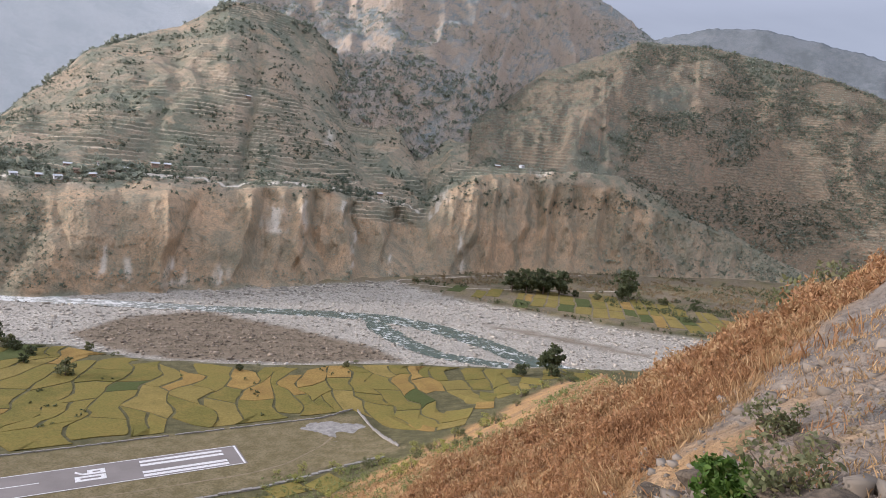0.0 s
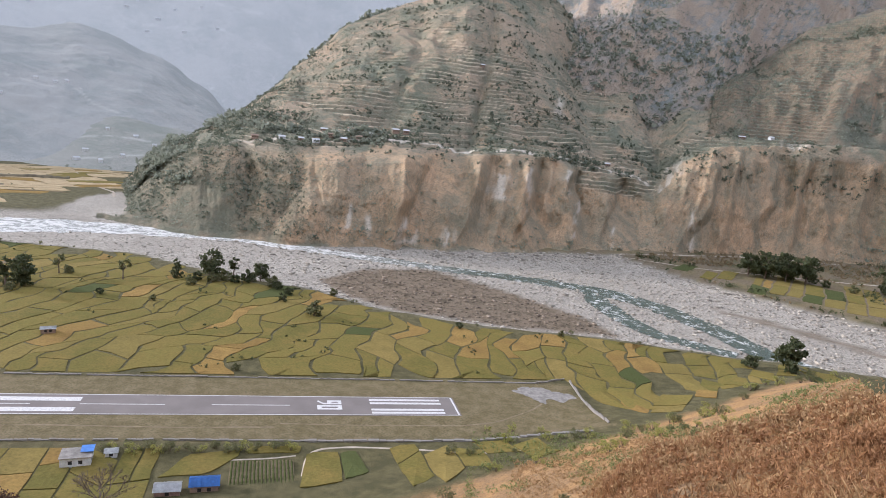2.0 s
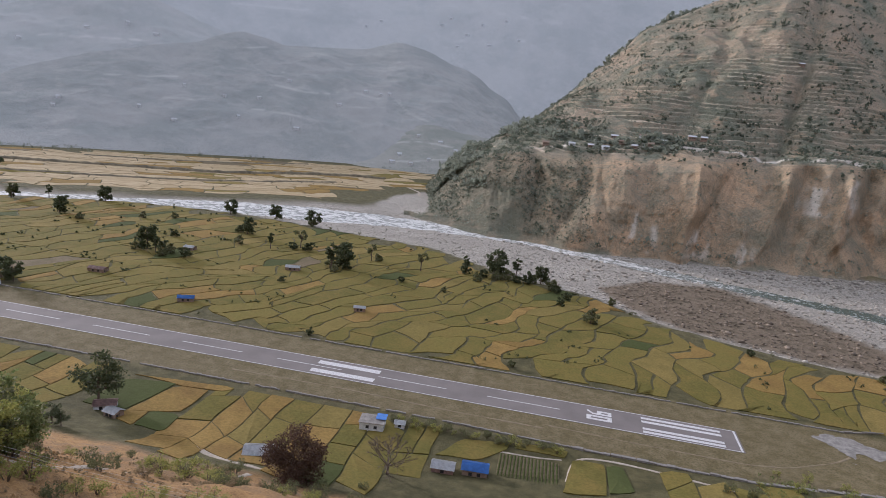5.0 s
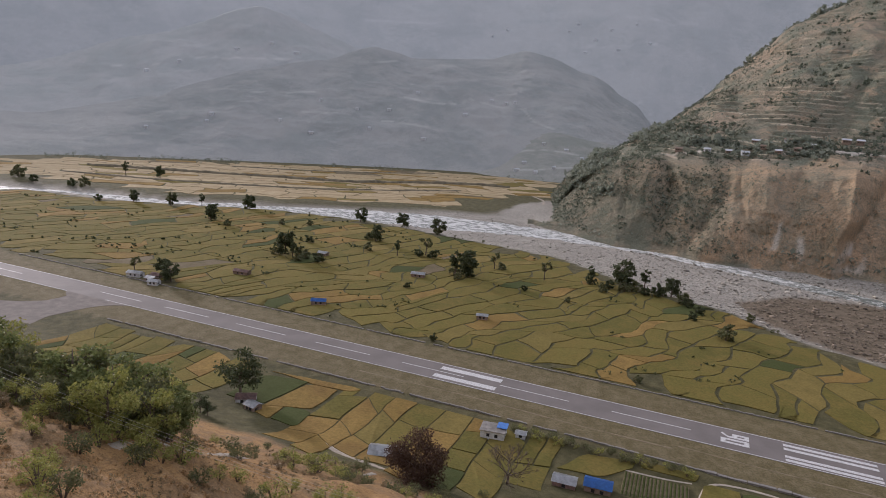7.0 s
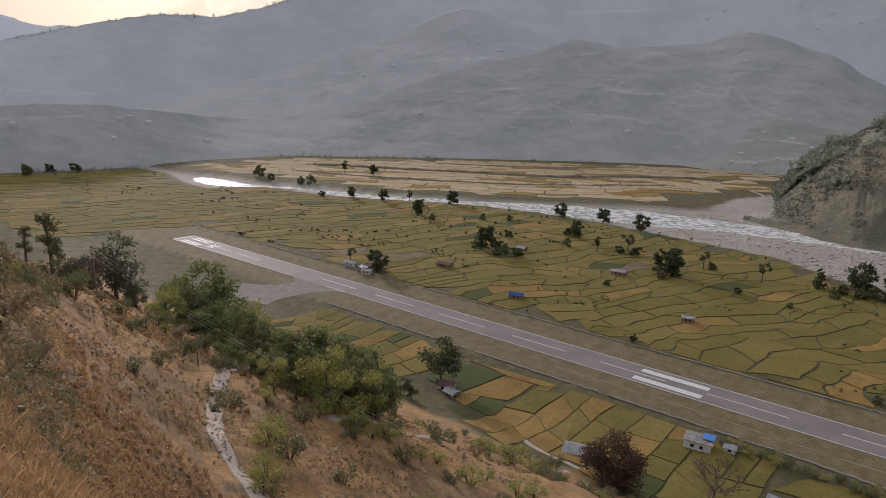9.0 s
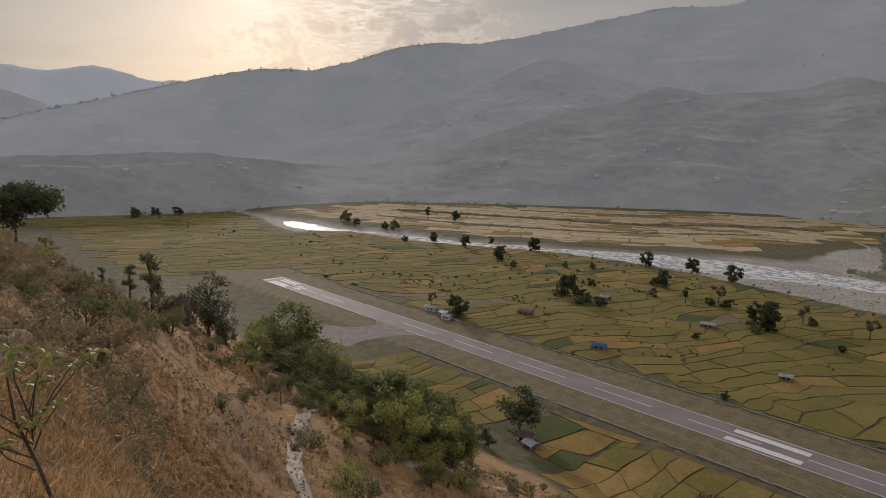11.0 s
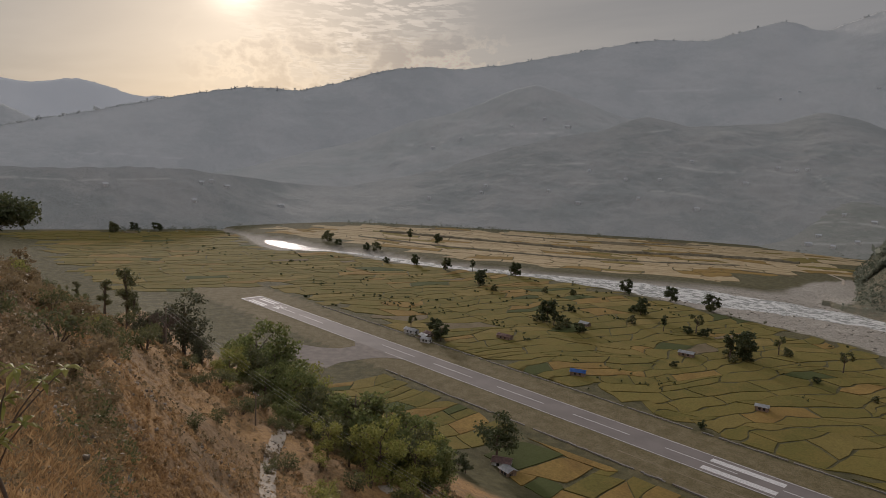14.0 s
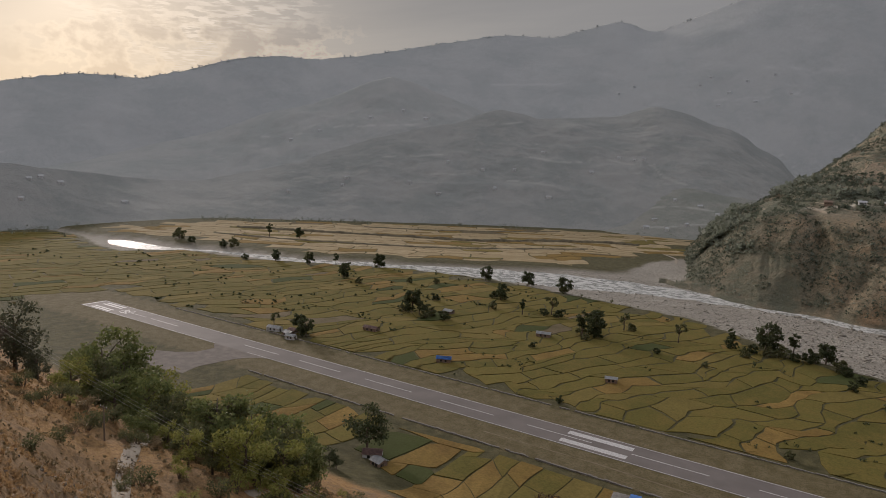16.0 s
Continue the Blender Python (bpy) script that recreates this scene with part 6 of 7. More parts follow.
# ---- scattered stones, scrub and grass ----
def stones(name, x, y, z, size, mat, label, seed=1):
    rnd = np.random.RandomState(seed)
    cube = np.array([(i, j, k) for i in (-1, 1) for j in (-1, 1) for k in (-1, 1)], float)
    quad = np.array([(0, 1, 3, 2), (4, 6, 7, 5), (0, 4, 5, 1), (2, 3, 7, 6), (0, 2, 6, 4), (1, 5, 7, 3)])
    n = len(x)
    a = rnd.uniform(0, 6.28, n)
    v = cube[None] * (0.5 + rnd.uniform(-0.22, 0.22, (n, 8, 3))) * (size[:, None] * np.stack([rnd.uniform(0.8, 1.5, n), rnd.uniform(0.7, 1.1, n), rnd.uniform(0.45, 0.8, n)], 1))[:, None]
    c, s = np.cos(a)[:, None], np.sin(a)[:, None]
    v = np.stack([v[..., 0] * c - v[..., 1] * s + x[:, None], v[..., 0] * s + v[..., 1] * c + y[:, None], v[..., 2] + z[:, None]], -1)
    f = (quad[None] + 8 * np.arange(n)[:, None, None]).reshape(-1, 4)
    return tagged(quick(name, v.reshape(-1, 3), f, mat), label, "boulders", kind="stuff")


def pebble_mat(a, b):
    def make(n, co):
        r = n.add("ShaderNodeNewGeometry").outputs["Random Per Island"]
        f = n.noise(co, 2.5, 5, 0.7)
        return n.mix(n.ramp(f, 0.3, 0.6), n.mix(0.35, n.mix(r, a, b), (0.12, 0.11, 0.10)), n.mix(r, a, b))
    return make


M["boulder"] = material("river_boulders", pebble_mat((0.19, 0.172, 0.143), (0.50, 0.455, 0.38)))
M["bar_stone"] = material("brown_bar_stones", pebble_mat((0.085, 0.066, 0.046), (0.30, 0.24, 0.175)))
M["scree_stone"] = material("grey_scree", pebble_mat((0.11, 0.09, 0.068), (0.27, 0.225, 0.175)))
rs = np.random.RandomState(7)
bx, by = rs.uniform(-480, 480, 64000), rs.uniform(60, 440, 64000)
ok = (by > near_bank(bx) + 1) & (by < far_bank(bx) - 1) & (np.minimum(off_line(bx, by, STREAM), off_line(bx, by, BRANCH)) > -3) & (off_line(bx, by, STRIP) > 1)
isl = inside(bx, by, ISLAND)
far_side = step(by, far_bank(bx) - 55, far_bank(bx) - 10) * (bx > 120)
keep = ok & (rs.rand(64000) < np.where(isl, 0.5, 0.62 + far_side))
bs = np.clip(0.44 * np.exp(rs.normal(0, 0.5, 64000)), 0.25, 1.6) * (0.55 + 0.45 * step(bx, -160, 0)) * (1 + 0.7 * far_side)
bz = ground_z(bx, by)[0]
stones("river_boulders", bx[keep & ~isl], by[keep & ~isl], bz[keep & ~isl] + 0.1, 1.6 * bs[keep & ~isl], M["boulder"], "pale rounded boulders in the river bed", 8)
stones("bar_stones", bx[keep & isl], by[keep & isl], bz[keep & isl] + 0.1, 1.7 * bs[keep & isl], M["bar_stone"], "brown stones on the gravel bar", 9)


def scrub(name, src, keep, count, size, mat, label, seed, per=9):
    """Bushes scattered over a slope's own surface."""
    rnd = np.random.RandomState(seed)
    me = src.data
    co = np.empty(len(me.vertices) * 3, np.float32)
    me.vertices.foreach_get("co", co)
    co = co.reshape(-1, 3)
    co = co[keep(co)]
    c = co[rnd.choice(len(co), min(count, len(co)), replace=False)] + rnd.uniform(-2, 2, (min(count, len(co)), 3)) * (1, 1, 0)
    s = size * np.exp(rnd.normal(0, 0.4, len(c)))
    c[:, 2] += s * 0.35
    n = len(c) * per
    v, f = leaves(rnd, c, s * 0.62, per, 1.0, 0.9, 0.3)
    mid = np.repeat(c, per, 0)[:, None]
    v = v.reshape(n, 4, 3)
    p = v.mean(1, keepdims=True)
    v = p + (v - p) * (np.repeat(s, per) * 0.31)[:, None, None]
    return tagged(quick(name, v.reshape(-1, 3), f, mat), label, "scrub", kind="stuff")


def wooded(scale, cut, lo, hi, seed):
    return lambda c: (fbm(c[:, 0] / scale, (c[:, 1] + 1.5 * c[:, 2]) / scale, 3, seed) > cut) & (c[:, 2] > lo) & (c[:, 2] < hi)


spur_ob = bpy.data.objects["mountain_spur"]
peak_ob = bpy.data.objects["mountain_peak"]
def bearing(c):
    return np.degrees(np.arctan2(c[:, 0] - EYE[0], c[:, 1] - EYE[1]))


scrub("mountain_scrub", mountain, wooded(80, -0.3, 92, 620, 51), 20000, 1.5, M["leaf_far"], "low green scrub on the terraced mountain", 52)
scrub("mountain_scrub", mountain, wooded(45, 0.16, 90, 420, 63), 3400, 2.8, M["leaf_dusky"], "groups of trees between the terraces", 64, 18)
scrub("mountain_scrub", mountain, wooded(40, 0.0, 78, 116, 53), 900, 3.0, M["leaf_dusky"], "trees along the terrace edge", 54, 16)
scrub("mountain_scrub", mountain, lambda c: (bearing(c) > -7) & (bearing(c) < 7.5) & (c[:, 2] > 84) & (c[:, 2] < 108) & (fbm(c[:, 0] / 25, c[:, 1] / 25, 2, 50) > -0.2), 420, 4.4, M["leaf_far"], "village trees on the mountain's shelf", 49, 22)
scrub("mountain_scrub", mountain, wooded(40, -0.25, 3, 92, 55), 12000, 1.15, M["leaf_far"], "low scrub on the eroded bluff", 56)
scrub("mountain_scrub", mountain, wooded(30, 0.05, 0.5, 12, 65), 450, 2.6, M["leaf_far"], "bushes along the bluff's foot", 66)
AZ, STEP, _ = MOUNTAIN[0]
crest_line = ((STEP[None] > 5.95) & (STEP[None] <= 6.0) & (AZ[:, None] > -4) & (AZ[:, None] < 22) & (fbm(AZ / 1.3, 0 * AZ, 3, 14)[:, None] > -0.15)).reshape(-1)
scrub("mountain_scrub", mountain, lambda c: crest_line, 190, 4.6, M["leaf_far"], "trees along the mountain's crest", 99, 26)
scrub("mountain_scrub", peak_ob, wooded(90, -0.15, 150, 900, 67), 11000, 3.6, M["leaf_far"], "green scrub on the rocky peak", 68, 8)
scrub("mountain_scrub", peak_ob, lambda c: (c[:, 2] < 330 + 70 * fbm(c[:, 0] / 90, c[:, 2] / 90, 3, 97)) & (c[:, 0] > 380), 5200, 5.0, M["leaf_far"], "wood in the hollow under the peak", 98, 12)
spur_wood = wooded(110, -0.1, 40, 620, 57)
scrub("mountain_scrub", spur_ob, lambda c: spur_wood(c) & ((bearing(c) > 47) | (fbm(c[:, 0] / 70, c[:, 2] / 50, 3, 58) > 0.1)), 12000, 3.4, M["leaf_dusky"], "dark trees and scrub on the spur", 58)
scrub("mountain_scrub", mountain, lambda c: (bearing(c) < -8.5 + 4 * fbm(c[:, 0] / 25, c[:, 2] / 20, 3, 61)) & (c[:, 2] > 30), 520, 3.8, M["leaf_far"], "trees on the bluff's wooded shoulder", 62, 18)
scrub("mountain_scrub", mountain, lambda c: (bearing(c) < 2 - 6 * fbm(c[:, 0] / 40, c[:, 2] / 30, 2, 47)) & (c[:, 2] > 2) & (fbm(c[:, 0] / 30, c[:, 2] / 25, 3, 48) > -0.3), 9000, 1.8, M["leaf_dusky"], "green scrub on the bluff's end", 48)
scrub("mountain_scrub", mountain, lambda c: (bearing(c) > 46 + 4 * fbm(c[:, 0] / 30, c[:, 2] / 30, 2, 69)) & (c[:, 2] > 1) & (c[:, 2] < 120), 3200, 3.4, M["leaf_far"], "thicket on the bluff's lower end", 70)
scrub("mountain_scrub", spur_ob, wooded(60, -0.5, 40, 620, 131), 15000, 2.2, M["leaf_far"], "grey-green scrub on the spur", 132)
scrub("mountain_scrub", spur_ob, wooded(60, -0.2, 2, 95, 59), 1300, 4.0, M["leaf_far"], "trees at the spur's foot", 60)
ridge_ob = bpy.data.objects["far_mountain"]
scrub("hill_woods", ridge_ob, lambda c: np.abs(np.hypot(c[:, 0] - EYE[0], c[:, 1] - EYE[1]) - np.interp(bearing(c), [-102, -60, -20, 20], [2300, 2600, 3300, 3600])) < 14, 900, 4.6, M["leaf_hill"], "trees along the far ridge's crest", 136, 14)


def grass(name, bearings, dists, count, height, mat, label, seed, blades=8, dense=None, lean=0.45, width=1.0):
    rnd = np.random.RandomState(seed)
    b = np.radians(rnd.uniform(*bearings, count))
    d = np.sqrt(rnd.uniform(dists[0] ** 2, dists[1] ** 2, count)) if dists[1] < 30 else dists[0] + (dists[1] - dists[0]) * rnd.uniform(0, 1, count) ** 1.6
    x, y = EYE[0] + np.sin(b) * d, EYE[1] + np.cos(b) * d
    if dense:
        ok = rnd.rand(count) < dense(x, y, np.degrees(b), d)
        x, y = x[ok], y[ok]
    z = ground_z(x, y)[0]
    n = len(x) * blades
    px, py, pz = (np.repeat(v, blades) for v in (x, y, z))
    px, py = px + rnd.normal(0, 0.10, n), py + rnd.normal(0, 0.10, n)
    h = height * rnd.uniform(0.45, 1.15, n) * np.repeat(rnd.uniform(0.6, 1.2, len(x)), blades)
    a = rnd.uniform(0, 6.28, n)
    w = width * np.clip(0.00055 * np.repeat(np.hypot(x - EYE[0], y - EYE[1]), blades), 0.003, 0.04) * rnd.uniform(0.7, 1.6, n)
    tx, ty = px + rnd.normal(0, lean, n) * h, py + rnd.normal(0, lean, n) * h
    v = np.stack([np.stack([px - np.cos(a) * w, py - np.sin(a) * w, pz - 0.05], -1), np.stack([px + np.cos(a) * w, py + np.sin(a) * w, pz - 0.05], -1),
                  np.stack([px * 0.45 + tx * 0.55 + np.cos(a) * w, py * 0.45 + ty * 0.55 + np.sin(a) * w, pz + h * 0.62], -1), np.stack([tx, ty, pz + h], -1)], 1)
    return tagged(quick(name, v.reshape(-1, 3), np.arange(n * 4).reshape(-1, 4), mat), label, "grass", kind="stuff")


def clumpy(scale, cut, seed, near=0.0):
    return lambda x, y, b, d: step(fbm(x / scale, y / scale, 3, seed), cut, cut + 0.25) * step(d, near, near + 4)


def beyond(scale, cut, seed):
    """Clumps beyond the stony near edge, which draws back as the bearing grows."""
    def dense(x, y, b, d):
        edge = 6.5 + 0.62 * np.maximum(b - 44, 0) + 1.5 * fbm(x / 2.5, y / 2.5, 2, seed + 1)
        return step(fbm(x / scale, y / scale, 3, seed), cut, cut + 0.25) * step(d, edge, edge + 1.6)
    return dense


def herbs(name, bearings, dists, count, height, mat, label, seed, dense, per=17):
    """Low leafy clumps of dry plants."""
    rnd = np.random.RandomState(seed)
    b, d = np.radians(rnd.uniform(*bearings, count)), dists[0] + (dists[1] - dists[0]) * rnd.uniform(0, 1, count) ** 1.2
    x, y = EYE[0] + np.sin(b) * d, EYE[1] + np.cos(b) * d
    ok = rnd.rand(count) < dense(x, y, np.degrees(b), d)
    x, y, d = x[ok], y[ok], d[ok]
    s = height * np.exp(rnd.normal(0, 0.25, len(x)))
    c = np.stack([x, y, ground_z(x, y)[0] + s * 0.45], -1)
    dry = mat in (M["grass_gold"], M["grass_rust"])
    v, f = leaves(rnd, c, s * 0.62, per, 1.45 if dry else 1.2, 1.1, 0.1 if dry else 0.2, 0.9 if dry else 0.0, 0.36 if dry else 0.5)
    v = v.reshape(-1, 4, 3)
    p = v.mean(1, keepdims=True)
    v = p + (v - p) * np.repeat(np.clip(np.minimum(0.0024 * d, 0.05 + 0.0009 * d), 0.012, 0.6), per)[:, None, None]
    return tagged(quick(name, v.reshape(-1, 3), f, mat), label, "herbs", kind="stuff")


grass("dry_grass", (24, 74), (8, 85), 24000, 0.13, M["grass_gold"], "golden dry grass on the slope", 71, 5, beyond(4, -0.3, 72))
herbs("dry_herbs", (24, 68), (7, 80), 9000, 0.30, M["grass_rust"], "dense rusty dry herbs on the slope", 73, beyond(5, -0.2, 74), 38)
herbs("dry_herbs", (24, 74), (7, 90), 9000, 0.28, M["grass_gold"], "golden dry herbs on the slope", 74, beyond(4, -0.15, 75), 38)
grass("dry_tussocks", (30, 66), (7, 50), 4200, 0.26, M["grass_rust"], "rusty dry grass in thick tussocks", 141, 26, beyond(3, -0.15, 142), 0.45, 0.7)
grass("dry_tussocks", (30, 68), (7, 50), 5600, 0.25, M["grass_gold"], "golden dry grass in thick tussocks", 143, 26, beyond(2.5, -0.15, 144), 0.45, 0.7)
herbs("dry_herbs", (46, 76), (4, 13), 260, 0.17, M["leaf_dry"], "small dry brown herbs among stones", 75, clumpy(2, -0.2, 76))
herbs("dry_herbs", (-92, -73), (7, 75), 2400, 0.32, M["leaf_dry"], "dry brown herbs on the hillside", 76, clumpy(6, -0.15, 77))
herbs("dry_herbs", (33, 62), (24, 110), 7000, 0.62, M["grass_rust"], "thick rusty herbs over the slope's shoulder", 91, clumpy(9, -0.42, 92, 9), 15)
herbs("dry_herbs", (33, 64), (24, 110), 7500, 0.5, M["grass_gold"], "straw-coloured herbs over the slope's shoulder", 93, clumpy(8, -0.2, 94, 9), 15)
grass("dry_stalks", (34, 66), (16, 60), 1500, 0.42, M["grass_rust"], "dry stalks above the herbs", 95, 4, clumpy(6, 0.0, 96, 9), 0.35)
grass("dry_grass", (44, 76), (3, 18), 2600, 0.09, M["grass_gold"], "short dry grass among stones", 75, 7, clumpy(1.6, -0.15, 76), 0.6)
grass("dry_herbs", (44, 76), (4, 18), 1500, 0.13, M["grass_rust"], "small rusty herbs among stones", 76, 7, clumpy(1.2, 0.05, 77), 0.6)
grass("dry_grass", (-92, -30), (14, 160), 30000, 0.22, M["grass_gold"], "short dry grass on the brown hillside", 77, 6, clumpy(7, -0.10, 78), 0.5)
grass("dry_herbs", (-92, -73), (16, 70), 4000, 0.24, M["leaf_dry"], "dull dry herbs on the brown hillside", 79, 7, clumpy(5, 0.0, 80), 0.5)
herbs("dry_tufts", (-78, -42), (18, 160), 16000, 0.34, M["grass_gold"], "dry straw tufts along the cattle treads", 151, lambda x, y, b, d: step(fbm(x / 16, y / 5, 3, 152), -0.05, 0.2) * 0.9, 12)
herbs("dry_tufts", (-78, -42), (18, 160), 3500, 0.3, M["leaf_dry"], "brown tufts between the cattle treads", 153, lambda x, y, b, d: step(fbm(x / 14, y / 6, 3, 154), 0.0, 0.25) * 0.9, 12)
herbs("orange_grass", (-76, -56), (22, 54), 5200, 0.42, M["grass_gold"], "patch of orange dry grass on the hillside", 87, lambda x, y, b, d: np.exp(-((b + 66.5) / 4.5) ** 2 - ((d - 35) / 8) ** 2), 30)
herbs("grey_scrub", (-92, -72), (24, 130), 2600, 0.9, M["leaf_dry"], "grey-brown dry scrub on the upper slope", 89, clumpy(9, -0.3, 90), 34)
herbs("grey_scrub", (-92, -71), (20, 130), 3400, 1.0, M["leaf_olive"], "dusty olive scrub on the upper slope", 90, clumpy(9, -0.1, 91), 34)
herbs("dry_herbs", (22, 74), (60, 210), 12000, 0.7, M["grass_gold"], "golden dry herbs on the lower slope", 78, clumpy(16, -0.45, 79), 12)
herbs("valley_scrub", (30, 64), (600, 1050), 9000, 1.9, M["leaf_dry"], "dry scrub between the far bank and the bluff", 84, lambda x, y, b, d: (y > far_bank(x) + 6) & (y < foot_y(x) + 8) & ~zone_d(x, y) & (fbm(x / 30, y / 30, 3, 88) > -0.15), 14)
herbs("valley_scrub", (30, 64), (600, 1050), 4500, 3.4, M["leaf_dark"], "dark bushes between the far bank and the bluff", 85, lambda x, y, b, d: (y > far_bank(x) + 3) & (y < foot_y(x) + 8) & ((fbm(x / 35, y / 35, 3, 86) > 0.16) | (np.abs(y - far_bank(x) - 7) < 2.5) & (x > 345)) & ~((zone_d(x, y)) & (fbm(x / 35, y / 35, 3, 86) < 0.3)), 22)
herbs("far_trees", (-72, -9), (560, 1500), 12000, 4.6, M["leaf_far"], "line of trees at the valley's far edge, haze in their colour", 111, lambda x, y, b, d: np.exp(-((d - valley_edge(b) + 24) / 20) ** 2) * step(fbm(x / 60, y / 60, 3, 112), -0.25, 0.15), 26)
herbs("field_hedges", (-75, 30), (260, 1000), 15000, 1.3, M["leaf_dark"], "dark scrub and weeds along the field bunds", 113, lambda x, y, b, d: (np.abs(fbm(x / 70, y / 45, 3, 114)) < 0.03) & zone_a(x, y) & (y > 44), 20)
herbs("green_herbs", (18, 66), (70, 240), 9000, 1.5, M["leaf_wood"], "green undergrowth on the lower slope", 80, clumpy(14, -0.12, 81), 13)
herbs("dry_herbs", (-92, -30), (60, 170), 2600, 0.5, M["leaf_dry"], "dry brown undergrowth on the hillside", 82, clumpy(12, -0.1, 83), 16)
grass("green_grass", (22, 55), (30, 120), 9000, 0.9, M["grass_green"], "greenish tall grass on the lower slope", 81, 7, clumpy(9, -0.1, 82), 0.4, 1.6)
grass("dry_grass", (-100, -66), (3, 17), 7000, 0.16, M["grass_gold"], "short dry grass beside the sapling", 121, 7, clumpy(1.8, -0.3, 122), 0.55)
herbs("dry_herbs", (-100, -66), (4, 18), 900, 0.2, M["leaf_dry"], "small dry herbs beside the sapling", 123, clumpy(2.2, -0.15, 124), 40)
rb, rd = np.radians(rs.uniform(48, 75, 620)), rs.uniform(3.0, 16, 620)
rx, ry = EYE[0] + np.sin(rb) * rd, EYE[1] + np.cos(rb) * rd
stones("hillside_stones", rx, ry, ground_z(rx, ry)[0], 0.03 + 0.22 * rs.rand(620) ** 3, M["scree_stone"], "grey broken stones in the dry grass", 83)
rb, rd = np.radians(rs.uniform(-90, -55, 5000)), 9 + 60 * rs.rand(5000) ** 1.2
rx, ry = EYE[0] + np.sin(rb) * rd, EYE[1] + np.cos(rb) * rd
ok = fbm(rx / 9, ry / 9, 3, 84) > -0.05
stones("hillside_stones", rx[ok], ry[ok], ground_z(rx, ry)[0][ok], (0.04 + 0.3 * rs.rand(ok.sum()) ** 3) * np.clip(rd[ok] / 30, 0.3, 1), M["scree_stone"], "grey shale stones on the hillside", 85)
tt = rs.rand(2600)
keep_stone = rs.rand(2600) < 0.45
tl = np.array(TRAIL)
ts = np.concatenate([[0], np.cumsum(np.hypot(*np.diff(tl, axis=0).T))])
tx, ty = np.interp(tt * ts[-1], ts, tl[:, 0]) + rs.normal(0, 0.6, 2600), np.interp(tt * ts[-1], ts, tl[:, 1]) + rs.normal(0, 0.6, 2600)
tx, ty = tx[keep_stone], ty[keep_stone]
stones("trail_stones", tx, ty, ground_z(tx, ty)[0] + 0.03, 0.05 + 0.22 * rs.rand(len(tx)) ** 2, M["scree_stone"], "loose grey stones along the trail", 86)


M["rock"] = plain("weathered_rock", (0.115, 0.088, 0.06), 0.95, 0.5, 6.0)


def rock(x, y, size, turn, seed):
    rnd = random.Random(seed)
    bm = bmesh.new()
    bmesh.ops.create_icosphere(bm, subdivisions=3, radius=1)
    for v in bm.verts:
        p = v.co.copy()
        v.co *= 1 + 0.35 * noise.noise(p * 1.3 + Vector((seed * 3.1, 0, 0))) + 0.1 * noise.noise(p * 4)
        v.co.x *= 1.3
        v.co.z = max(-0.5, v.co.z * 0.7)
    ob = new("rock", put_mesh("rock", bm, M["rock"]))
    ob.matrix_world = pose(x, y, gz(x, y), rnd.uniform(-12, 12), rnd.uniform(-12, 12), turn) @ Matrix.Diagonal((size, size, size, 1))
    return tagged(ob, "grey weathered rock in the dry grass", "rock", "rocks on the slope")


for i, (b, d, s) in enumerate([(56.5, 9.5, 0.35), (58.5, 7.5, 0.22), (62.5, 6.8, 0.3), (66, 6.0, 0.4), (60.5, 8.5, 0.18), (54.5, 8.0, 0.22), (63.5, 9.5, 0.25), (52.5, 10.5, 0.25), (64.5, 5.2, 0.2)]):
    rock(*spot(b, d), s, i * 40, i + 1)

place_first(shrub(0.75, 0.42, "leaf_vivid", "bright green leafy bush among dry grass", 41, 18, 70, 0.05, "green_bush"), *spot(57.9, 7.2))
place_first(shrub(0.6, 0.4, "leaf_olive", "small olive bush among the stones", 42, 12, 60, 0.035, "green_bush"), *spot(60.5, 10.5))
place_first(shrub(0.7, 0.5, "leaf_olive", "small olive weed beside the bright bush", 43, 12, 60, 0.035, "green_bush"), *spot(61.8, 7.0))
for b, d, h in ((62.8, 34, 3.2), (60.2, 42, 3.0), (58.0, 48, 3.4), (50.5, 44, 2.4), (47.8, 40, 2.2), (64.2, 30, 2.0)):
    plant_at(SHRUBS[2 if b < 62 else 0], *spot(b, d), h / 2.2, b * 7)


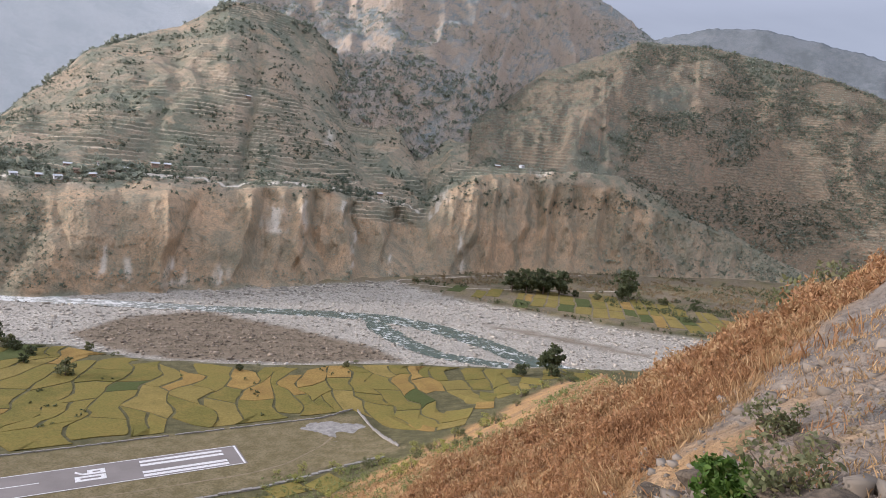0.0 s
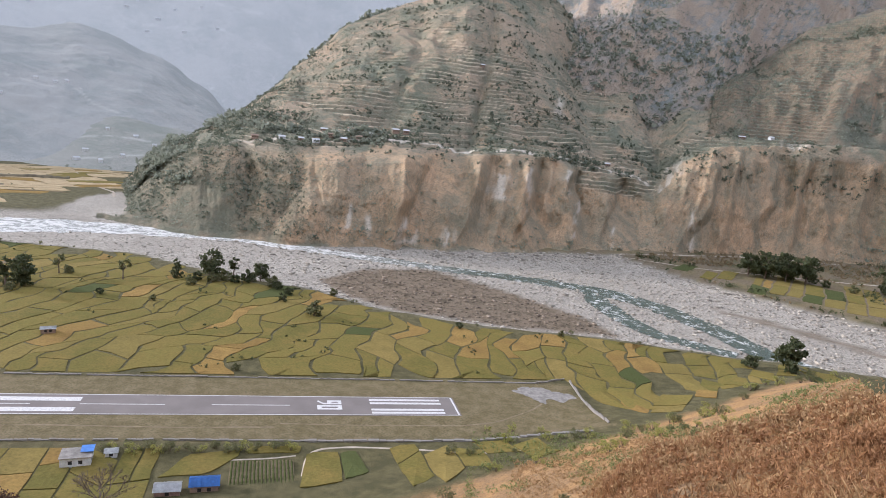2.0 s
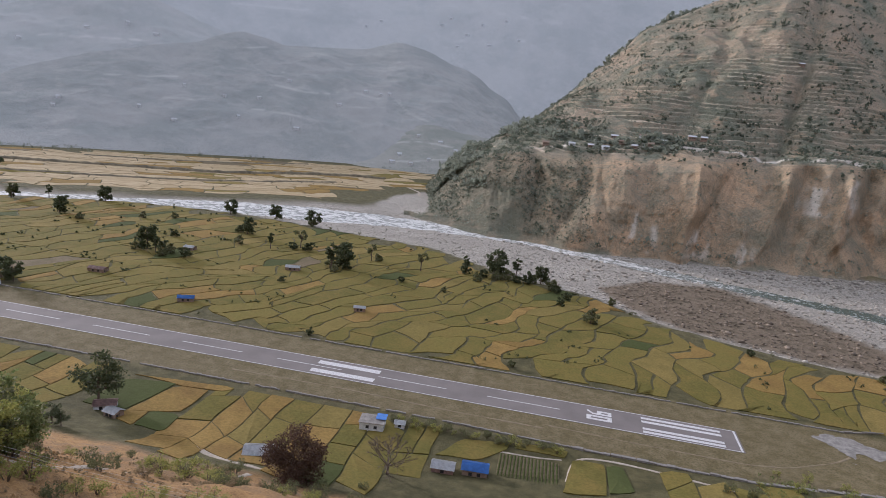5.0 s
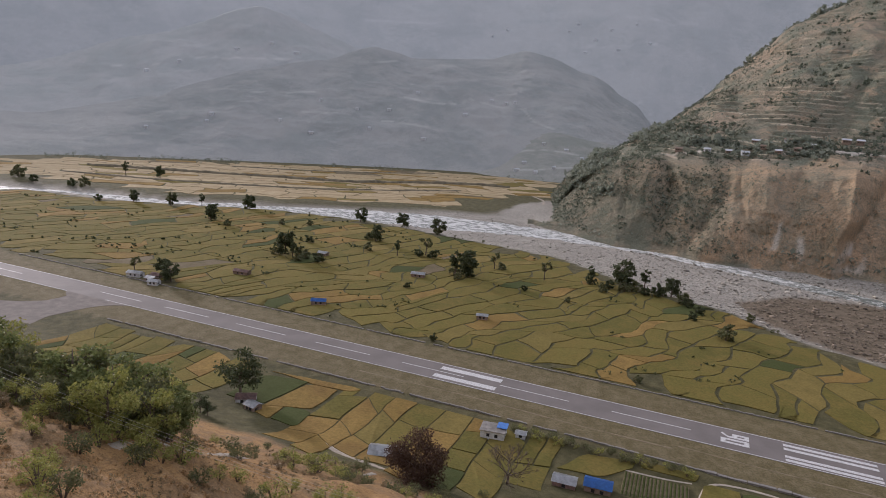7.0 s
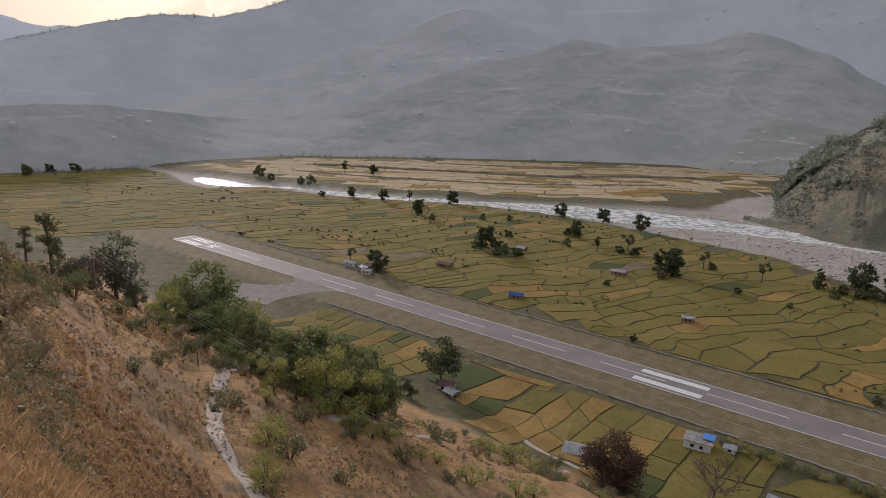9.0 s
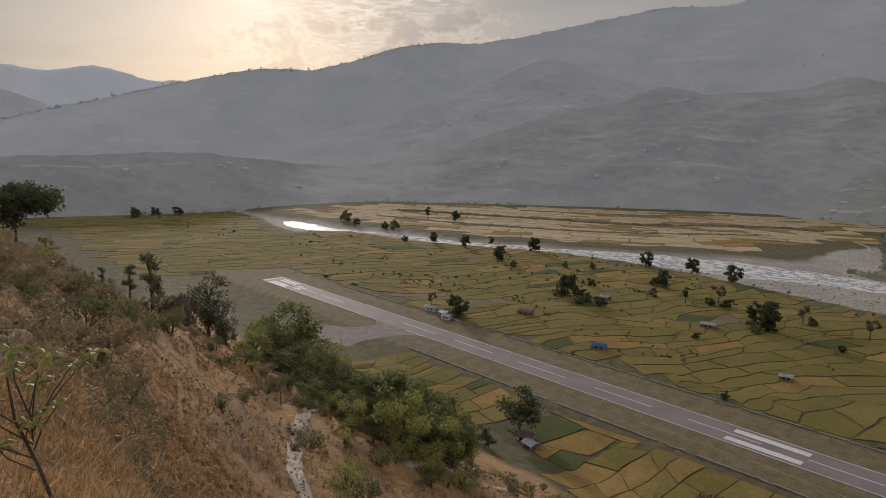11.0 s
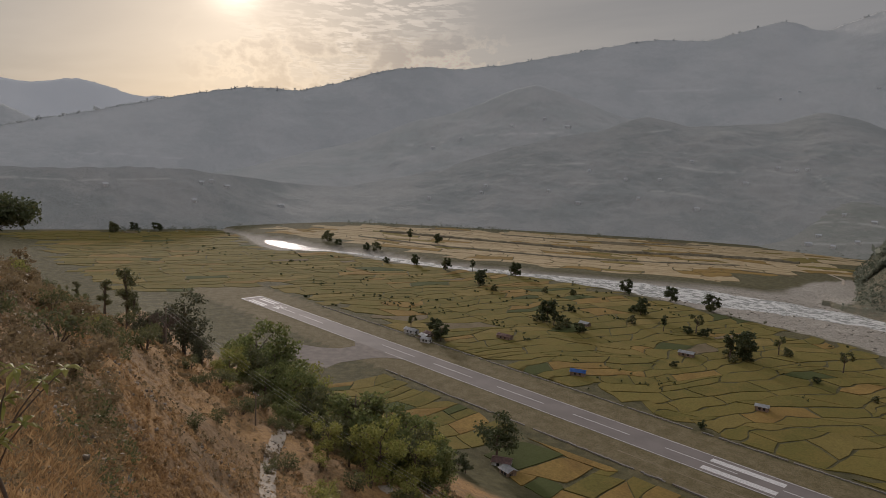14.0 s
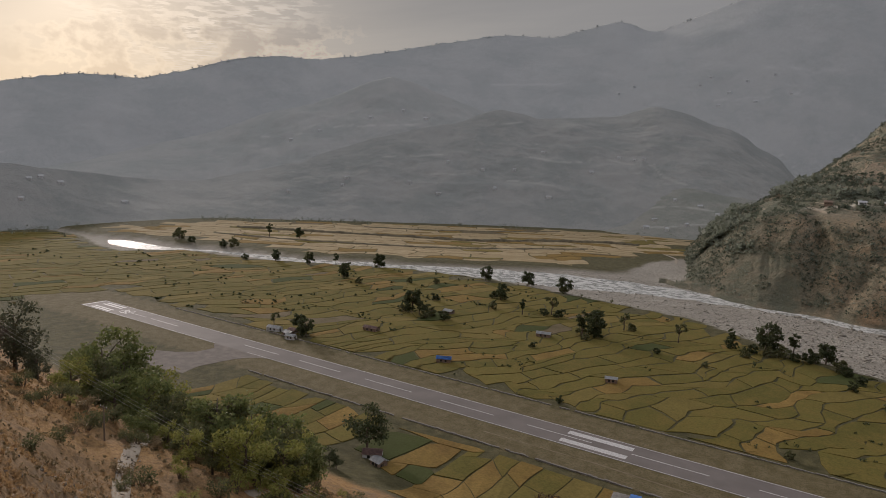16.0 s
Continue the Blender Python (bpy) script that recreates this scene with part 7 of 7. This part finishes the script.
def sapling(x, y):
    """A young tree with whorls of long drooping leaves."""
    rnd = np.random.RandomState(3)
    ob = base("sapling", pose(x, y, gz(x, y), 0, 0, 78), "young sapling with whorls of long green leaves", "sapling")
    tops = [(-0.05, 0.0, 1.25), (0.45, 0.1, 1.2), (-0.18, 0.1, 0.55), (0.08, -0.05, 0.78), (-0.25, -0.05, 1.0), (0.15, 0.15, 1.05), (0.62, 0.0, 1.32), (-0.4, 0.1, 1.2), (0.3, -0.1, 0.9), (-0.3, 0.0, 0.75), (0.0, 0.1, 1.42), (0.25, 0.05, 1.35)]
    bm = bmesh.new()
    tube(bm, [(0.25, 0, -0.2), (0.12, 0, 0.35), (-0.02, 0, 0.8), (-0.05, 0, 1.25)], [0.02, 0.017, 0.014, 0.008], 6)
    part("stem", bm, M["bark"], ob, smooth=True)
    for t in tops[1:]:
        bm = bmesh.new()
        tube(bm, [(0.1, 0, t[2] * 0.55), (t[0] * 0.6, t[1] * 0.6, t[2] * 0.8), t], [0.009, 0.007, 0.005], 5)
        part("branch", bm, M["bark"], ob, smooth=True)
    for t in tops:
        bm = bmesh.new()
        for k in range(11):
            a, up, l = k * 0.7 + rnd.uniform(-0.2, 0.2), rnd.uniform(-0.5, 0.5), rnd.uniform(0.13, 0.22)
            d = Vector((math.cos(a), math.sin(a), up)).normalized()
            sd = d.cross(Vector((0, 0, 1))).normalized() * 0.028
            p = Vector(t)
            q, e = p + d * l * 0.55, p + d * l - Vector((0, 0, l * 0.3))
            v = [bm.verts.new(w) for w in (p, q + sd, e, q - sd, q + Vector((0, 0, 0.012)))]
            bm.faces.new((v[0], v[1], v[4])), bm.faces.new((v[1], v[2], v[4])), bm.faces.new((v[2], v[3], v[4])), bm.faces.new((v[3], v[0], v[4]))
        part("leaf_whorl", bm, M["leaf_fresh"], ob)
    return ob


sapling(*spot(-80.6, 6.6))


def pole(x, y, h):
    ob = base("utility_pole", pose(x, y, gz(x, y)), "grey wooden utility pole with crossarm", "pole", "power line poles")
    bm = bmesh.new()
    tube(bm, [(0, 0, -0.6), (0, 0, h)], [0.14, 0.09], 8)
    part("post", bm, M["timber"], ob, smooth=True)
    part("crossarm", boxed(-0.9, 0.9, -0.05, 0.05, h - 0.4, h - 0.28), M["timber"], ob)
    for px in (-0.8, 0.0, 0.8):
        bm = bmesh.new()
        tube(bm, [(px, 0, h - 0.28), (px, 0, h - 0.1)], [0.05, 0.035], 6)
        part("insulator", bm, M["white_wall"], ob)
    return Vector((x, y, gz(x, y) + h - 0.1))


ends = [pole(*spot(-68.4, 132), 8.5), pole(*spot(-6, 78), 8)]
pole(*spot(-61.2, 104), 5.5)
pole(582, 177, 12)
for a, b in zip(ends, ends[1:]):
    for k, off in enumerate((-0.8, 0.0, 0.8)):
        cu = bpy.data.curves.new("power_line", "CURVE")
        cu.dimensions, cu.bevel_depth, cu.bevel_resolution = "3D", 0.013, 1
        sp = cu.splines.new("POLY")
        sp.points.add(16)
        for i in range(17):
            t = i / 16
            p = a.lerp(b, t)
            sp.points[i].co = (p.x, p.y + off, p.z - 4.2 * 4 * t * (1 - t), 1)
        cu.materials.append(M["wire"])
        tagged(new("power_line", cu), "thin sagging power line over the slope", "wire", "power lines")
